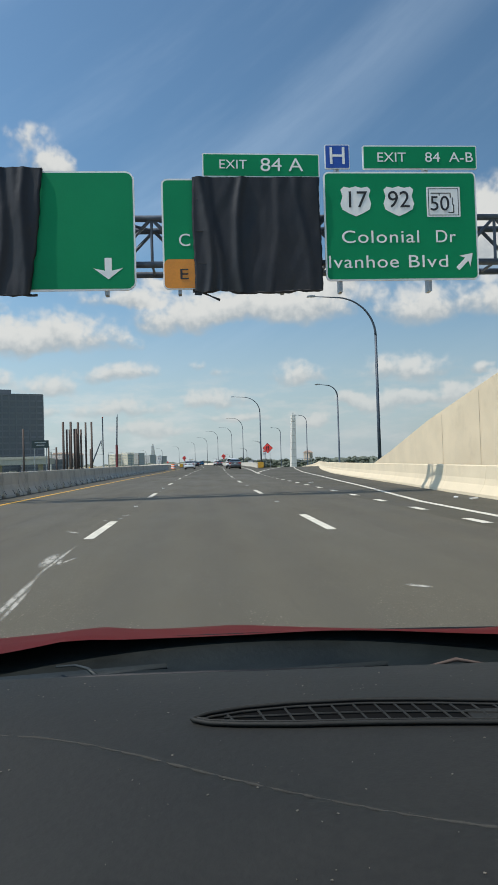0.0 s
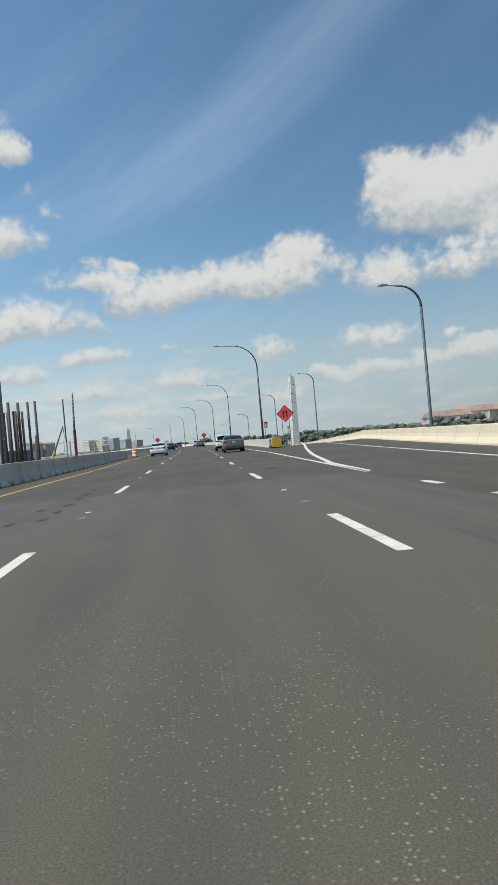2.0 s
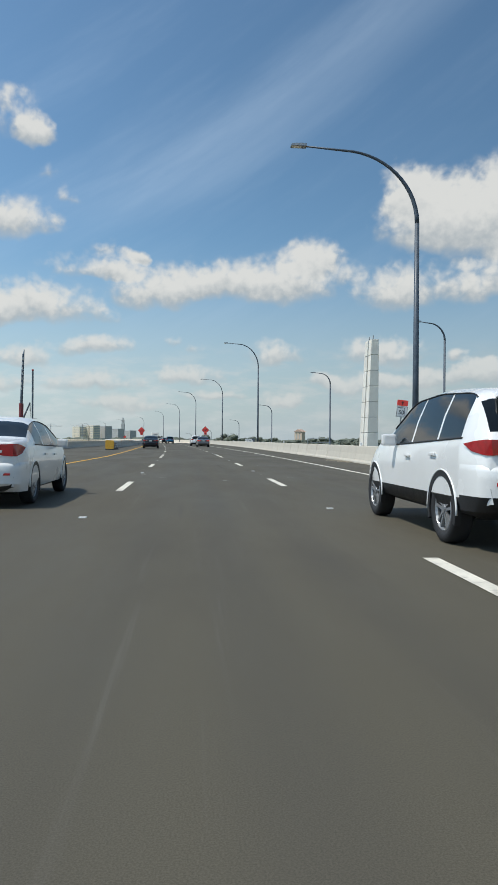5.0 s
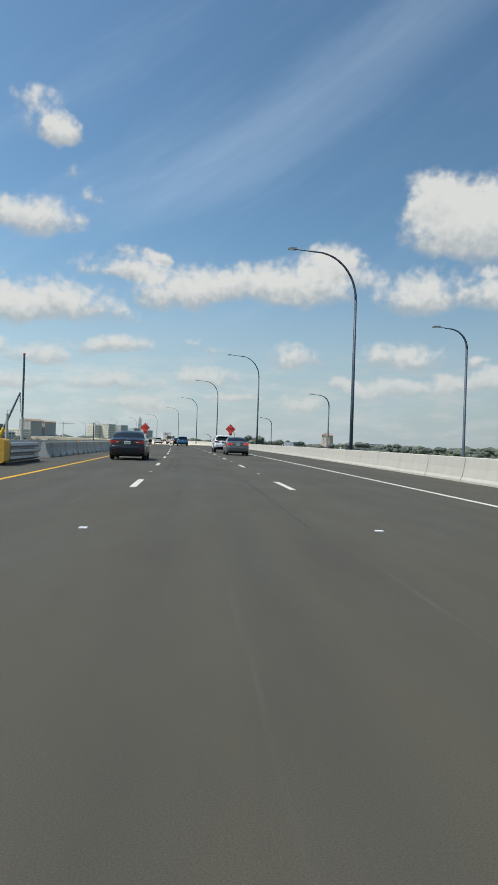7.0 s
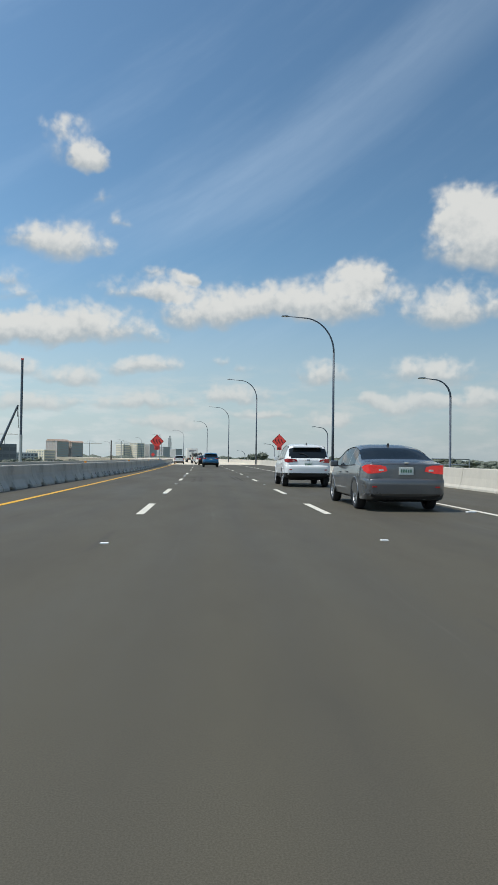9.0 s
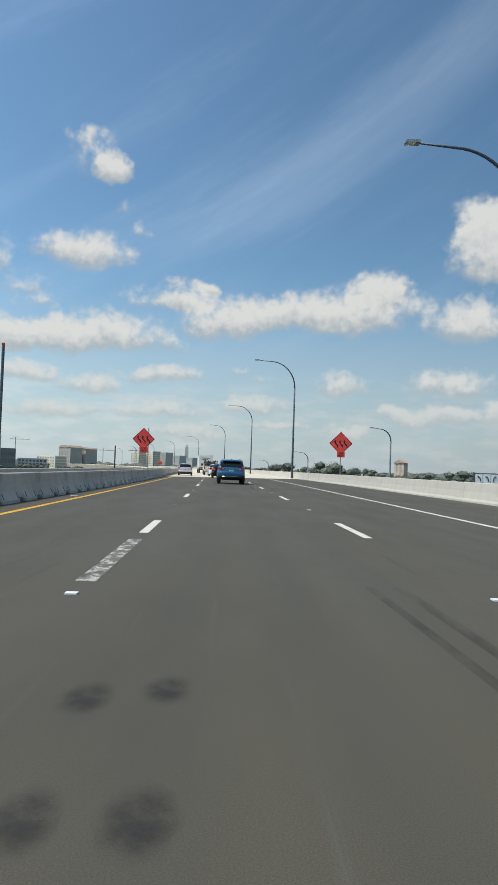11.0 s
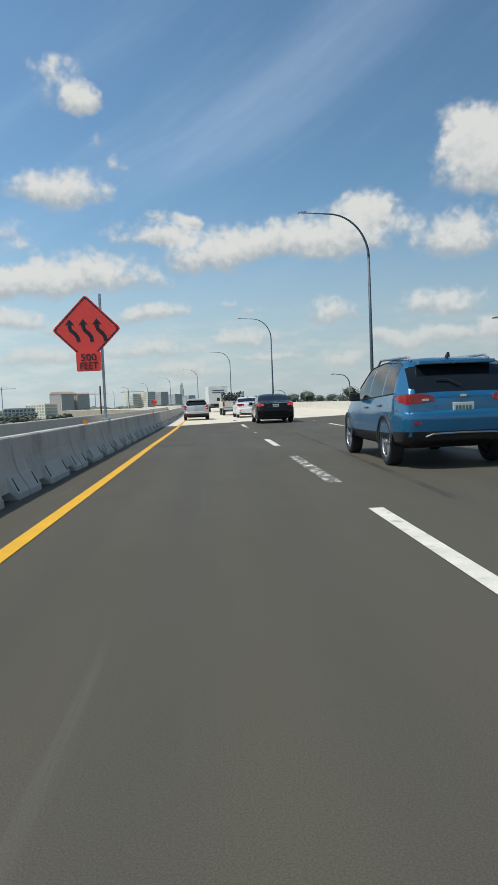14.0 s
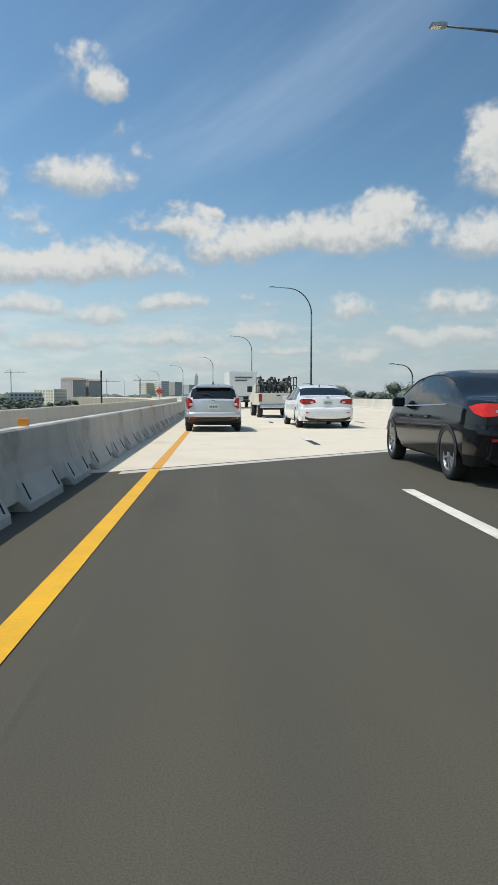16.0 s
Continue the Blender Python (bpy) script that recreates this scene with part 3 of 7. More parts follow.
def ground_and_road():
    bm = bmesh.new()
    n = 40
    for i in range(n + 1):
        for j in range(n + 1):
            x, y = -4200 + 8400 * (i / n), -3800 + 8400 * (j / n)
            bm.verts.new((x, y, -7.5 + noise.noise((x * 0.002, y * 0.002, 0)) * 0.8))
    bm.verts.ensure_lookup_table()
    for i in range(n):
        for j in range(n):
            bm.faces.new([bm.verts[k] for k in (i * (n + 1) + j, (i + 1) * (n + 1) + j, (i + 1) * (n + 1) + j + 1, i * (n + 1) + j + 1)])
    thing("ground", bm, M_GRASS, "flat green scrubland reaching to the horizon", "ground", kind="structure")

    # asphalt of the main road, up to the bridge joint, and the exit lane with its shoulder
    bm = bmesh.new()
    strip(bm, -60, 110, lambda s: LEFT_BAR(s) - 0.6, lambda s: RAMP_WALL(s) + 0.4, 0.0, 2.0, 8)
    strip(bm, 110, 312.0, lambda s: -13.5 if s > 128 else -8.4, lambda s: RIGHT_BAR(s) + 0.6, 0.0, 2.0, 8)
    thing("road", bm, M_ASPHALT, "grey worn asphalt carriageway with tyre stains", "road", kind="structure")
    bm = bmesh.new()
    strip(bm, 110, 420, lambda s: RIGHT_BAR(s) + 1.4 if s < 140 else RAMP_WALL(s) - 9.0, lambda s: RAMP_WALL(s) + 0.4, lambda s: RAMP_Z(s) + 0.0, 3.0, 4)
    thing("exit_ramp", bm, M_ASPHALT, "grey asphalt exit ramp falling away beside the main road", "road", kind="structure")
    # older, coarser asphalt up to a cross joint
    bm = bmesh.new()
    strip(bm, -60, 60.4, lambda s: YELLOW(s) - 0.4, const(4.1), 0.0022, 2.0, 6)
    thing("old_asphalt", bm, M_OLDROAD, "older coarse brownish asphalt before a cross joint", "road", kind="structure")
    # pale concrete bridge deck ahead; it begins on a skew
    def skew_sheet(ahead0, ahead1, left, right, z, step):
        g = bmesh.new()
        us = [left + (right - left) * k / 12 for k in range(13)]
        n = max(1, int((ahead1 - ahead0) / step))
        rows = [[g.verts.new(at(DECK_JOINT(u) + ahead0 + (ahead1 - ahead0) * i / n, u, z)) for u in us] for i in range(n + 1)]
        for p, q in zip(rows, rows[1:]):
            for k in range(12):
                g.faces.new((p[k], p[k + 1], q[k + 1], q[k]))
        return g

    thing("bridge_deck", skew_sheet(0.10, 780.0, -13.5, 10.1, 0.004, 6.0), M_DECK, "pale sunlit concrete bridge deck beyond a skewed joint", "bridge", kind="structure")
    thing("bridge_joint", skew_sheet(0.0, 0.07, -5.4, 9.2, 0.006, 1.0), M_DARK, "dark rubber expansion joint across the bridge deck", "bridge joint", kind="structure")
    thing("bridge_header", skew_sheet(-0.34, 0.0, -5.4, 9.2, 0.005, 1.0), M_CONC2, "pale concrete header strip beside the expansion joint", "bridge joint", kind="structure")
    # body of the embankment below the road
    bm = bmesh.new()
    for (s0, s1, lf, rt) in ((-60, 110, lambda s: -60.0, lambda s: RAMP_WALL(s) + 0.7), (110, 1100, lambda s: -14.2, lambda s: RIGHT_BAR(s) + 0.9)):
        k = int((s1 - s0) / 5)
        prev = None
        for i in range(k + 1):
            s = s0 + (s1 - s0) * i / k
            row = [bm.verts.new(at(s, lf(s), -0.05)), bm.verts.new(at(s, rt(s), -0.05)), bm.verts.new(at(s, rt(s), -8.2)), bm.verts.new(at(s, lf(s), -8.2))]
            if prev:
                for a in range(4):
                    bm.faces.new((prev[a], prev[(a + 1) % 4], row[(a + 1) % 4], row[a]))
            prev = row
    thing("embankment", bm, M_DIRT, "sandy road embankment with concrete sides", "embankment", kind="structure")


def painted(name, mat, pieces, label, category="road marking", kind="structure"):
    bm = bmesh.new()
    for s0, s1, mid, w in pieces:
        strip(bm, s0, s1, lambda s: mid(s) - w / 2, lambda s: mid(s) + w / 2, 0.0055, 2.0)
    return thing(name, bm, mat, label, category, kind=kind)


LEFT_DASH = [12.1, 24.3, 36.6, 48.4, 60.8, 72.0, 84.5, 97.0, 109.2, 121.7, 134.0, 147.2, 152.0, 166.7, 179.8, 191.8, 203.8, 211.5, 223.2, 249.4, 264.65, 277.6, 291.6]
RIGHT_DASH = [12.2, 24.4, 37.2, 49.2, 61.2, 73.1, 85.4, 97.8, 110.4, 123.2, 135.6, 148.6, 152.3, 167.2, 180.3, 192.3, 204.3, 212.0, 223.4, 236.3, 249.7, 262.8, 275.5, 288.0]


def sprayed_line(parent, pts, turn, half):
    """A thin sprayed stroke along the points."""
    bm = bmesh.new()
    m = Matrix.Rotation(turn, 4, "Z")
    prev = None
    for i, p in enumerate(pts):
        q, r = Vector(pts[max(0, i - 1)]), Vector(pts[min(len(pts) - 1, i + 1)])
        d = (r - q).normalized()
        n = Vector((-d.y, d.x)) * half
        pair = [bm.verts.new(m @ Vector((p[0] + n.x * e, p[1] + n.y * e, 0.002))) for e in (1, -1)]
        if prev:
            bm.faces.new((prev[0], pair[0], pair[1], prev[1]))
        prev = pair
    part("stroke", bm, M_SPRAY, parent)


def tyre_stains():
    """Dark oval prints, where a wheel hopped under braking, and scuffs beside the dashes."""
    rng = random.Random(21)
    spots = [(s, u, 0.17, 0.36) for s in (175.0, 177.0, 179.3, 181.4, 183.2, 185.2, 187.3, 189.4) for u in (-1.33, -1.0)]
    spots += [(s, u, 0.14, 0.27) for s in (222.2, 223.4, 224.6, 225.8, 227.1, 228.3) for u in (-1.19, -0.86)]
    spots += [(182.0, 0.78, 0.11, 0.8), (182.4, 1.13, 0.10, 0.8), (72.5, 0.89, 0.13, 0.35), (72.5, 1.2, 0.13, 0.35)]
    spots += [(s, u, 0.13, 0.5) for s, u in ((55.3, -2.53), (56.8, -2.54), (58.2, -2.56), (60.0, -2.62), (61.6, -2.68), (63.5, -2.74), (55.0, -2.95), (57.4, -2.95))]
    spots += [(35.5, -0.9, 0.10, 0.35), (66.0, 2.7, 0.35, 0.5), (38.0, 3.3, 0.3, 0.4)]
    for s, u, w, l in spots:
        bm = bmesh.new()
        ring = [bm.verts.new((w * math.cos(a) * rng.uniform(0.8, 1.15), l * math.sin(a) * rng.uniform(0.85, 1.1), 0.0)) for a in (2 * math.pi * k / 16 for k in range(16))]
        bm.faces.new(ring)
        ob = thing("tyre_stain", bm, M_STAIN, "dark oval rubber stain on the asphalt", "tyre stain", "tyre stains")
        ob.matrix_basis = frame_at(s + rng.uniform(-0.1, 0.1), u + rng.uniform(-0.03, 0.03), 0.0045, rng.uniform(-6, 6))
    # grit washed against the foot of the barrier
    bm = bmesh.new()
    for k in range(260):
        s, u = 142.5 + rng.gauss(0, 1.1), 7.55 + rng.gauss(0, 0.16)
        q = rng.uniform(0.008, 0.035)
        box(bm, -q, q, -q * 1.3, q, 0.0, q * rng.uniform(0.5, 1.2), m=frame_at(s, u, 0.0, rng.uniform(0, 90)))
    thing("grit", bm, M_DIRT, "sandy grit washed against the barrier foot", "grit", kind="stuff")
    for s, u in ((19.0, 6.35), (18.2, 6.5), (205.0, 5.0), (33.5, 4.9), (247.5, -5.3)):
        bm = bmesh.new()
        box(bm, -0.10, 0.10, -0.05, 0.05, 0.0, 0.03, 0.008)
        ob = thing("litter", bm, M_SIGNW, "scrap of pale litter on the road", "litter", "litter scraps")
        ob.matrix_basis = frame_at(s, u, 0.001, rng.uniform(0, 90))
    # long double skid marks
    for s0, s1, u0, u1, w in ((224.0, 231.5, 0.90, 0.80, 0.045), (223.5, 231.5, 1.16, 1.08, 0.055), (160.0, 172.5, 0.95, 0.96, 0.02), (133.5, 137.5, 0.90, 0.85, 0.02), (258.0, 275.0, 1.2, 1.5, 0.09), (262.0, 281.0, 2.4, 2.0, 0.08), (268.0, 284.0, -0.9, -0.6, 0.06)):
        bm = bmesh.new()
        strip(bm, s0, s1, lambda s: u0 + (u1 - u0) * (s - s0) / (s1 - s0) - w, lambda s: u0 + (u1 - u0) * (s - s0) / (s1 - s0) + w, 0.0042, 1.0)
        thing("skid_mark", bm, M_SKID, "long dark skid mark on the asphalt", "skid mark", "skid marks")
    # pale scrapes beside the first dashes
    for s, u, w, l, turn in ((7.6, -1.74, 0.05, 1.5, 3), (7.4, -1.66, 0.035, 0.8, 4), (9.9, -1.84, 0.04, 1.5, 1), (9.9, -1.93, 0.10, 0.75, 3), (9.7, -1.78, 0.05, 0.3, 8), (15.4, -2.02, 0.05, 0.3, 18), (15.8, -1.76, 0.05, 0.25, -20), (13.2, -2.25, 0.07, 0.3, 30), (9.8, -1.7, 0.04, 0.3, -12), (7.4, 1.62, 0.07, 0.16, 40), (125.2, 0.55, 0.10, 0.16, 20), (24.8, -2.2, 0.08, 0.25, 5)):
        bm = bmesh.new()
        ring = [bm.verts.new((w * math.cos(a) * rng.uniform(0.6, 1.15), l * math.sin(a) * rng.uniform(0.8, 1.1), 0.0)) for a in (2 * math.pi * k / 20 for k in range(20))]
        bm.faces.new(ring)
        ob = thing("scrape", bm, M_SCRAPE, "pale scraped streak on the asphalt", "scrape mark", "scrape marks")
        ob.matrix_basis = frame_at(s, u, 0.0047, turn)


def markings():
    for name, mid, starts in (("lane_line", const(-1.83), LEFT_DASH), ("lane_line", const(1.83), RIGHT_DASH)):
        base = tagged(new(name), "row of long white dashes between two lanes", "lane line", kind="structure")
        for s in starts:
            bm = bmesh.new()
            strip(bm, s, s + 3.05, lambda q: mid(q) - 0.075, lambda q: mid(q) + 0.075, 0.006, 1.6)
            part("dash", bm, M_WHITE, base)
        if mid(0) < 0:
            for s, length in ((231.4, 3.7), (269.9, 4.5), (290.3, 1.3)):
                bm = bmesh.new()
                strip(bm, s, s + length, lambda q: -1.83 - 0.10, lambda q: -1.83 + 0.09, 0.005, 1.6)
                part("dash", bm, M_WORN, base, "half scraped-off old white dash")
            bm = bmesh.new()
            strip(bm, 236.1, 238.7, lambda q: -1.83 - 0.075, lambda q: -1.83 + 0.075, 0.006, 1.6)
            part("dash", bm, M_WHITE, base)
        # dashes on the pale deck, edged in black
        for k in range(14):
            s = 303.5 + 12.19 * k
            bm = bmesh.new()
            strip(bm, s, s + 3.05, lambda q: mid(q) - 0.075, lambda q: mid(q) + 0.075, 0.0065, 1.6)
            part("dash", bm, M_WHITE, base)
            bm = bmesh.new()
            strip(bm, s - 1.6, s - 0.05, lambda q: mid(q) - 0.075, lambda q: mid(q) + 0.075, 0.006, 1.6)
            part("dash", bm, M_SIGNB, base, "black contrast dash")
    base = tagged(new("exit_lane_line"), "short white dotted line beside the exit lane", "lane line", kind="structure")
    for k in range(21):
        s = -6.0 + 3.05 * k
        bm = bmesh.new()
        strip(bm, s, s + 0.92, const(4.25), const(4.42), 0.006, 1.0)
        part("dash", bm, M_WHITE, base)
    painted("yellow_edge_line", M_YELLOW, [(-60, 297.0, YELLOW, 0.15)], "solid yellow edge line beside the barrier")
    painted("deck_edge_line", M_DECKLINE, [(297.0, 700, YELLOW, 0.15)], "faded orange edge line on the pale bridge deck")
    main_edge = curve([(60, 4.35), (74, 4.75), (88, 5.1), (120, 5.3), (250, 5.25), (700, 5.3)])
    painted("white_edge_line", M_WHITE, [(60, 700, main_edge, 0.15)], "solid white edge line of the main road")
    gore = curve([(60.3, 4.44), (66, 4.68), (77, 5.95), (90, 7.75), (103, 9.7), (125, 12.8)])
    painted("gore_line", M_WHITE, [(60.3, 125, gore, 0.20)], "solid white line that splits off the exit ramp")
    ramp_edge = curve([(-60, 4.9), (13, 4.98), (18, 5.1), (27, 5.95), (45, 7.3), (62, 8.4), (87, 10.6), (118, 13.6)])
    painted("ramp_edge_line", M_WHITE, [(-60, 118, ramp_edge, 0.15)], "solid white edge line of the exit lane")
    # raised markers, debris and sprayed survey marks
    studs = [(s + 7.6, u) for u, row in ((-1.83, LEFT_DASH), (1.83, RIGHT_DASH)) for s in row[::1]]
    bm = bmesh.new()
    for s, u in studs:
        box(bm, -0.05, 0.05, -0.05, 0.05, 0.0, 0.012, m=frame_at(s, u))
    thing("road_studs", bm, M_SIGNW, "small white raised road studs between the dashes", "road studs", kind="stuff")
    rng = random.Random(5)
    for s, u in ((126.5, -1.12), (128.3, -1.75), (128.7, 1.87), (126.7, 2.47), (136.3, 2.6), (16.6, -1.75), (28.5, -1.75), (55.1, -1.79), (54.2, 1.83), (73.3, 0.77), (170, 1.75), (227.7, -1.85), (228.2, 1.85), (244.3, -1.86), (255.5, -1.7), (289.0, -1.86), (286.6, -5.3)):
        mark = root("survey_mark", "faint white sprayed survey cross on the asphalt", "survey mark", "survey marks", frame_at(s, u, 0.005) @ Matrix.Diagonal((0.55, 1.35, 1.0, 1.0)))
        a = rng.uniform(0, 3.14)
        for k in range(2):
            sprayed_line(mark, [(-0.17 + 0.05 * i, rng.uniform(-0.012, 0.012)) for i in range(8)], a + k * rng.uniform(1.1, 1.7), 0.011)
        if rng.random() < 0.6:
            sprayed_line(mark, [(0.085 * math.cos(0.55 * i), 0.085 * math.sin(0.55 * i)) for i in range(11)], a, 0.009)


ground_and_road()
markings()
tyre_stains()
# ---------------------------------------------------------------- barriers
def jersey_profile(h, slot=False, plain=False):
    """Half section (offset from the middle, height) of a safety-shape barrier, from the toe up."""
    if plain:
        return [(0.275, 0.0), (0.27, 0.07), (0.215, 0.16), (0.15, 0.45), (0.10, h - 0.02), (0.08, h)]
    if slot:
        return [(0.205, 0.105), (0.20, 0.12), (0.165, 0.30), (0.118, 0.46), (0.085, h - 0.02), (0.065, h)]
    return [(0.305, 0.0), (0.30, 0.075), (0.165, 0.30), (0.118, 0.46), (0.085, h - 0.02), (0.065, h)]


def jersey_mesh(name, length, h, mat, slots=(), plain=False):
    """One precast unit along y, with drain slots cut through its foot; the narrow recesses above them are painted on
    apart.
    """
    bm = bmesh.new()
    ys = {0.0, 0.03, length - 0.03, length}
    cuts = []
    for c in slots:
        cuts.append((c - 0.28, c + 0.28))
        ys |= {c - 0.30, c - 0.26, c + 0.26, c + 0.30}
    rows = []
    for y in sorted(ys):
        slot = any(a <= y <= b for a, b in cuts)
        inset = 0.012 if y in (0.0, length) else 0.0
        half = [(w - inset, z) for w, z in jersey_profile(h, slot, plain)]
        pts = [(w, z) for w, z in half] + [(-w, z) for w, z in reversed(half)]
        rows.append([bm.verts.new((x, y, z)) for x, z in pts])
    for a, b in zip(rows, rows[1:]):
        for k in range(len(a)):
            bm.faces.new((a[k], a[(k + 1) % len(a)], b[(k + 1) % len(b)], b[k]))
    bm.faces.new(rows[0])
    bm.faces.new(rows[-1])
    return mesh_of(name, bm, mat)


def pocket_shade_mesh():
    """Slanting black sliver that paints the shade of a narrow opening beside the drain slots."""
    bm = bmesh.new()
    a, b = Vector((0.292, 0, 0.105)), Vector((0.195, 0.06, 0.258))
    w, o, back = Vector((0, 0.010, 0)), Vector((0.003, 0, 0.002)), Vector((-0.02, 0, -0.01))
    f = [bm.verts.new(p + o) for p in (a - w, a + w, b + w, b - w)]
    g = [bm.verts.new(p + back) for p in (a - w, a + w, b + w, b - w)]
    bm.faces.new(f)
    for k in range(4):
        bm.faces.new((f[k], f[(k + 1) % 4], g[(k + 1) % 4], g[k]))
    return mesh_of("slit", bm, M_BLACK)


UNIT = 3.66
LEFT_H = 0.76
RIGHT_H = 0.82


def barriers():
    unit = jersey_mesh("barrier_unit", UNIT - 0.02, LEFT_H, M_CONC, (0.85, 2.8))
    first_unit = jersey_mesh("barrier_unit", UNIT - 0.02, 0.92, M_CONC, (0.85, 2.8))
    slit = pocket_shade_mesh()
    lab = "grey weathered precast concrete barrier unit with drain slots"

    def row(line, s0, s1, z=0.0, mesh=unit, with_slits=True, group="barrier units", label=lab, near_to=330.0):
        s = s0
        k = 0
        far = bmesh.new()
        while s < s1:
            a, b = at(s, line(s)), at(s + UNIT, line(s + UNIT))
            d = b - a
            m = Matrix.Translation(a + Vector((0, 0, z(s) if callable(z) else z))) @ Matrix.Rotation(math.atan2(-d.x, d.y) + math.sin(k * 12.9) * 0.004, 4, "Z")
            if s > (390 if with_slits else near_to):
                n0 = len(far.verts)
                far.from_mesh(mesh)
                far.verts.ensure_lookup_table()
                bmesh.ops.transform(far, matrix=m, verts=far.verts[n0:])
                s += UNIT
                k += 1
                continue
            ob = tagged(new("barrier", mesh), label, "barrier", group)
            ob.matrix_basis = m
            if with_slits and (s < 80 or 225 < s < 345):
                for c in (0.42, 1.22, 2.38, 3.18):
                    shared("slit", slit, ob, Matrix.Translation((0, c, 0)))
            s += UNIT
            k += 1
        if len(far.verts):
            thing("far_barriers", far, list(mesh.materials), "far run of concrete barrier units", "barrier", kind="stuff")

    row(lambda s: LEFT_BAR(s) - 0.30, -58, 124, mesh=first_unit)
    row(lambda s: LEFT_BAR2(s) - 0.30, 186, 560)
    # second run of barrier across the closed lane
    second = curve([(150, -13.0), (200, -11.4), (250, -9.4), (300, -9.0), (700, -9.0)])
    tall = jersey_mesh("pale_barrier_unit", UNIT - 0.02, 0.75, M_CONC2)
    row(second, 164, 500, mesh=tall, with_slits=False, group="far barrier units", label="pale concrete barrier unit across the closed lane")
    # cast barrier on the right of the main road: plain panels with open joints
    panel = jersey_mesh("pale_barrier_panel", UNIT - 0.012, RIGHT_H, M_CONC2, plain=True)
    row(lambda s: RIGHT_BAR(s) + 0.30, 107.5, 620, mesh=panel, with_slits=False, group="shoulder barrier panels", label="pale cast concrete barrier panel beside the shoulder")
    # beige barrier along the exit lane
    beige = jersey_mesh("beige_barrier_panel", UNIT + 0.0, 0.80, M_BEIGE)
    row(lambda s: RAMP_WALL(s) + 0.30, -58, 330, z=RAMP_Z, mesh=beige, with_slits=False, near_to=150.0, group="ramp barrier panels", label="beige cast concrete barrier panel beside the exit lane")
    # small amber reflectors on top of the left barrier
    for k, s in enumerate((196.0, 210.5, 225.2, 241.5, 259.4, 276.0, 294.2, 308.0, 330.0)):
        bm = bmesh.new()
        box(bm, -0.055, 0.055, -0.012, 0.012, 0.0, 0.085, 0.006)
        ob = thing("reflector", bm, M_AMBER, "small amber reflector standing on the concrete barrier", "reflector", "barrier reflectors")
        ob.matrix_basis = frame_at(s, LEFT_BAR2(s) - 0.30, LEFT_H)
    for k in range(9):
        s = 140 + k * 27.0
        bm = bmesh.new()
        box(bm, -0.05, 0.05, -0.012, 0.012, 0.0, 0.15, 0.006)
        ob = thing("reflector", bm, M_SIGNW, "small white reflector standing on the concrete barrier", "reflector", "barrier reflectors")
        ob.matrix_basis = frame_at(s, RIGHT_BAR(s) + 0.30, RIGHT_H)


def retaining_wall():
    """Tall beige wall behind the exit lane whose top slopes down along the road."""
    top = curve([(-60, 12.0), (0, 8.2), (20, 5.6), (29, 4.4), (38, 3.0), (46, 1.45), (52, 0.45), (58, -0.8)])
    bm = bmesh.new()
    s = -60.0
    prev = None
    while s <= 58.1:
        u = 12.0
        row = [bm.verts.new(at(s, u, -8.0)), bm.verts.new(at(s, u, top(s))), bm.verts.new(at(s, u + 0.35, top(s))), bm.verts.new(at(s, u + 0.35, -8.0))]
        if prev:
            for a in range(4):
                bm.faces.new((prev[a], prev[(a + 1) % 4], row[(a + 1) % 4], row[a]))
        else:
            bm.faces.new(row)
        prev = row
        s += 1.0
    bm.faces.new(prev)
    wall = thing("retaining_wall", bm, M_BEIGE, "tall beige concrete retaining wall with a sloping top", "wall", kind="structure")
    for s in (-25, -12, 0, 9, 17.5, 26.2, 31.0, 35.8):
        bm = bmesh.new()
        u = 11.995
        a, b = at(s, u, 0.6), at(s + 0.03, u, 0.6)
        d = Vector((-0.01, 0, 0))
        vs = [bm.verts.new(p) for p in (a + d, b + d, b + d + Vector((0, 0, top(s) - 0.8)), a + d + Vector((0, 0, top(s) - 0.8)))]
        bm.faces.new(vs)
        part("joint", bm, M_JOINT, wall, "thin vertical joint in the wall")


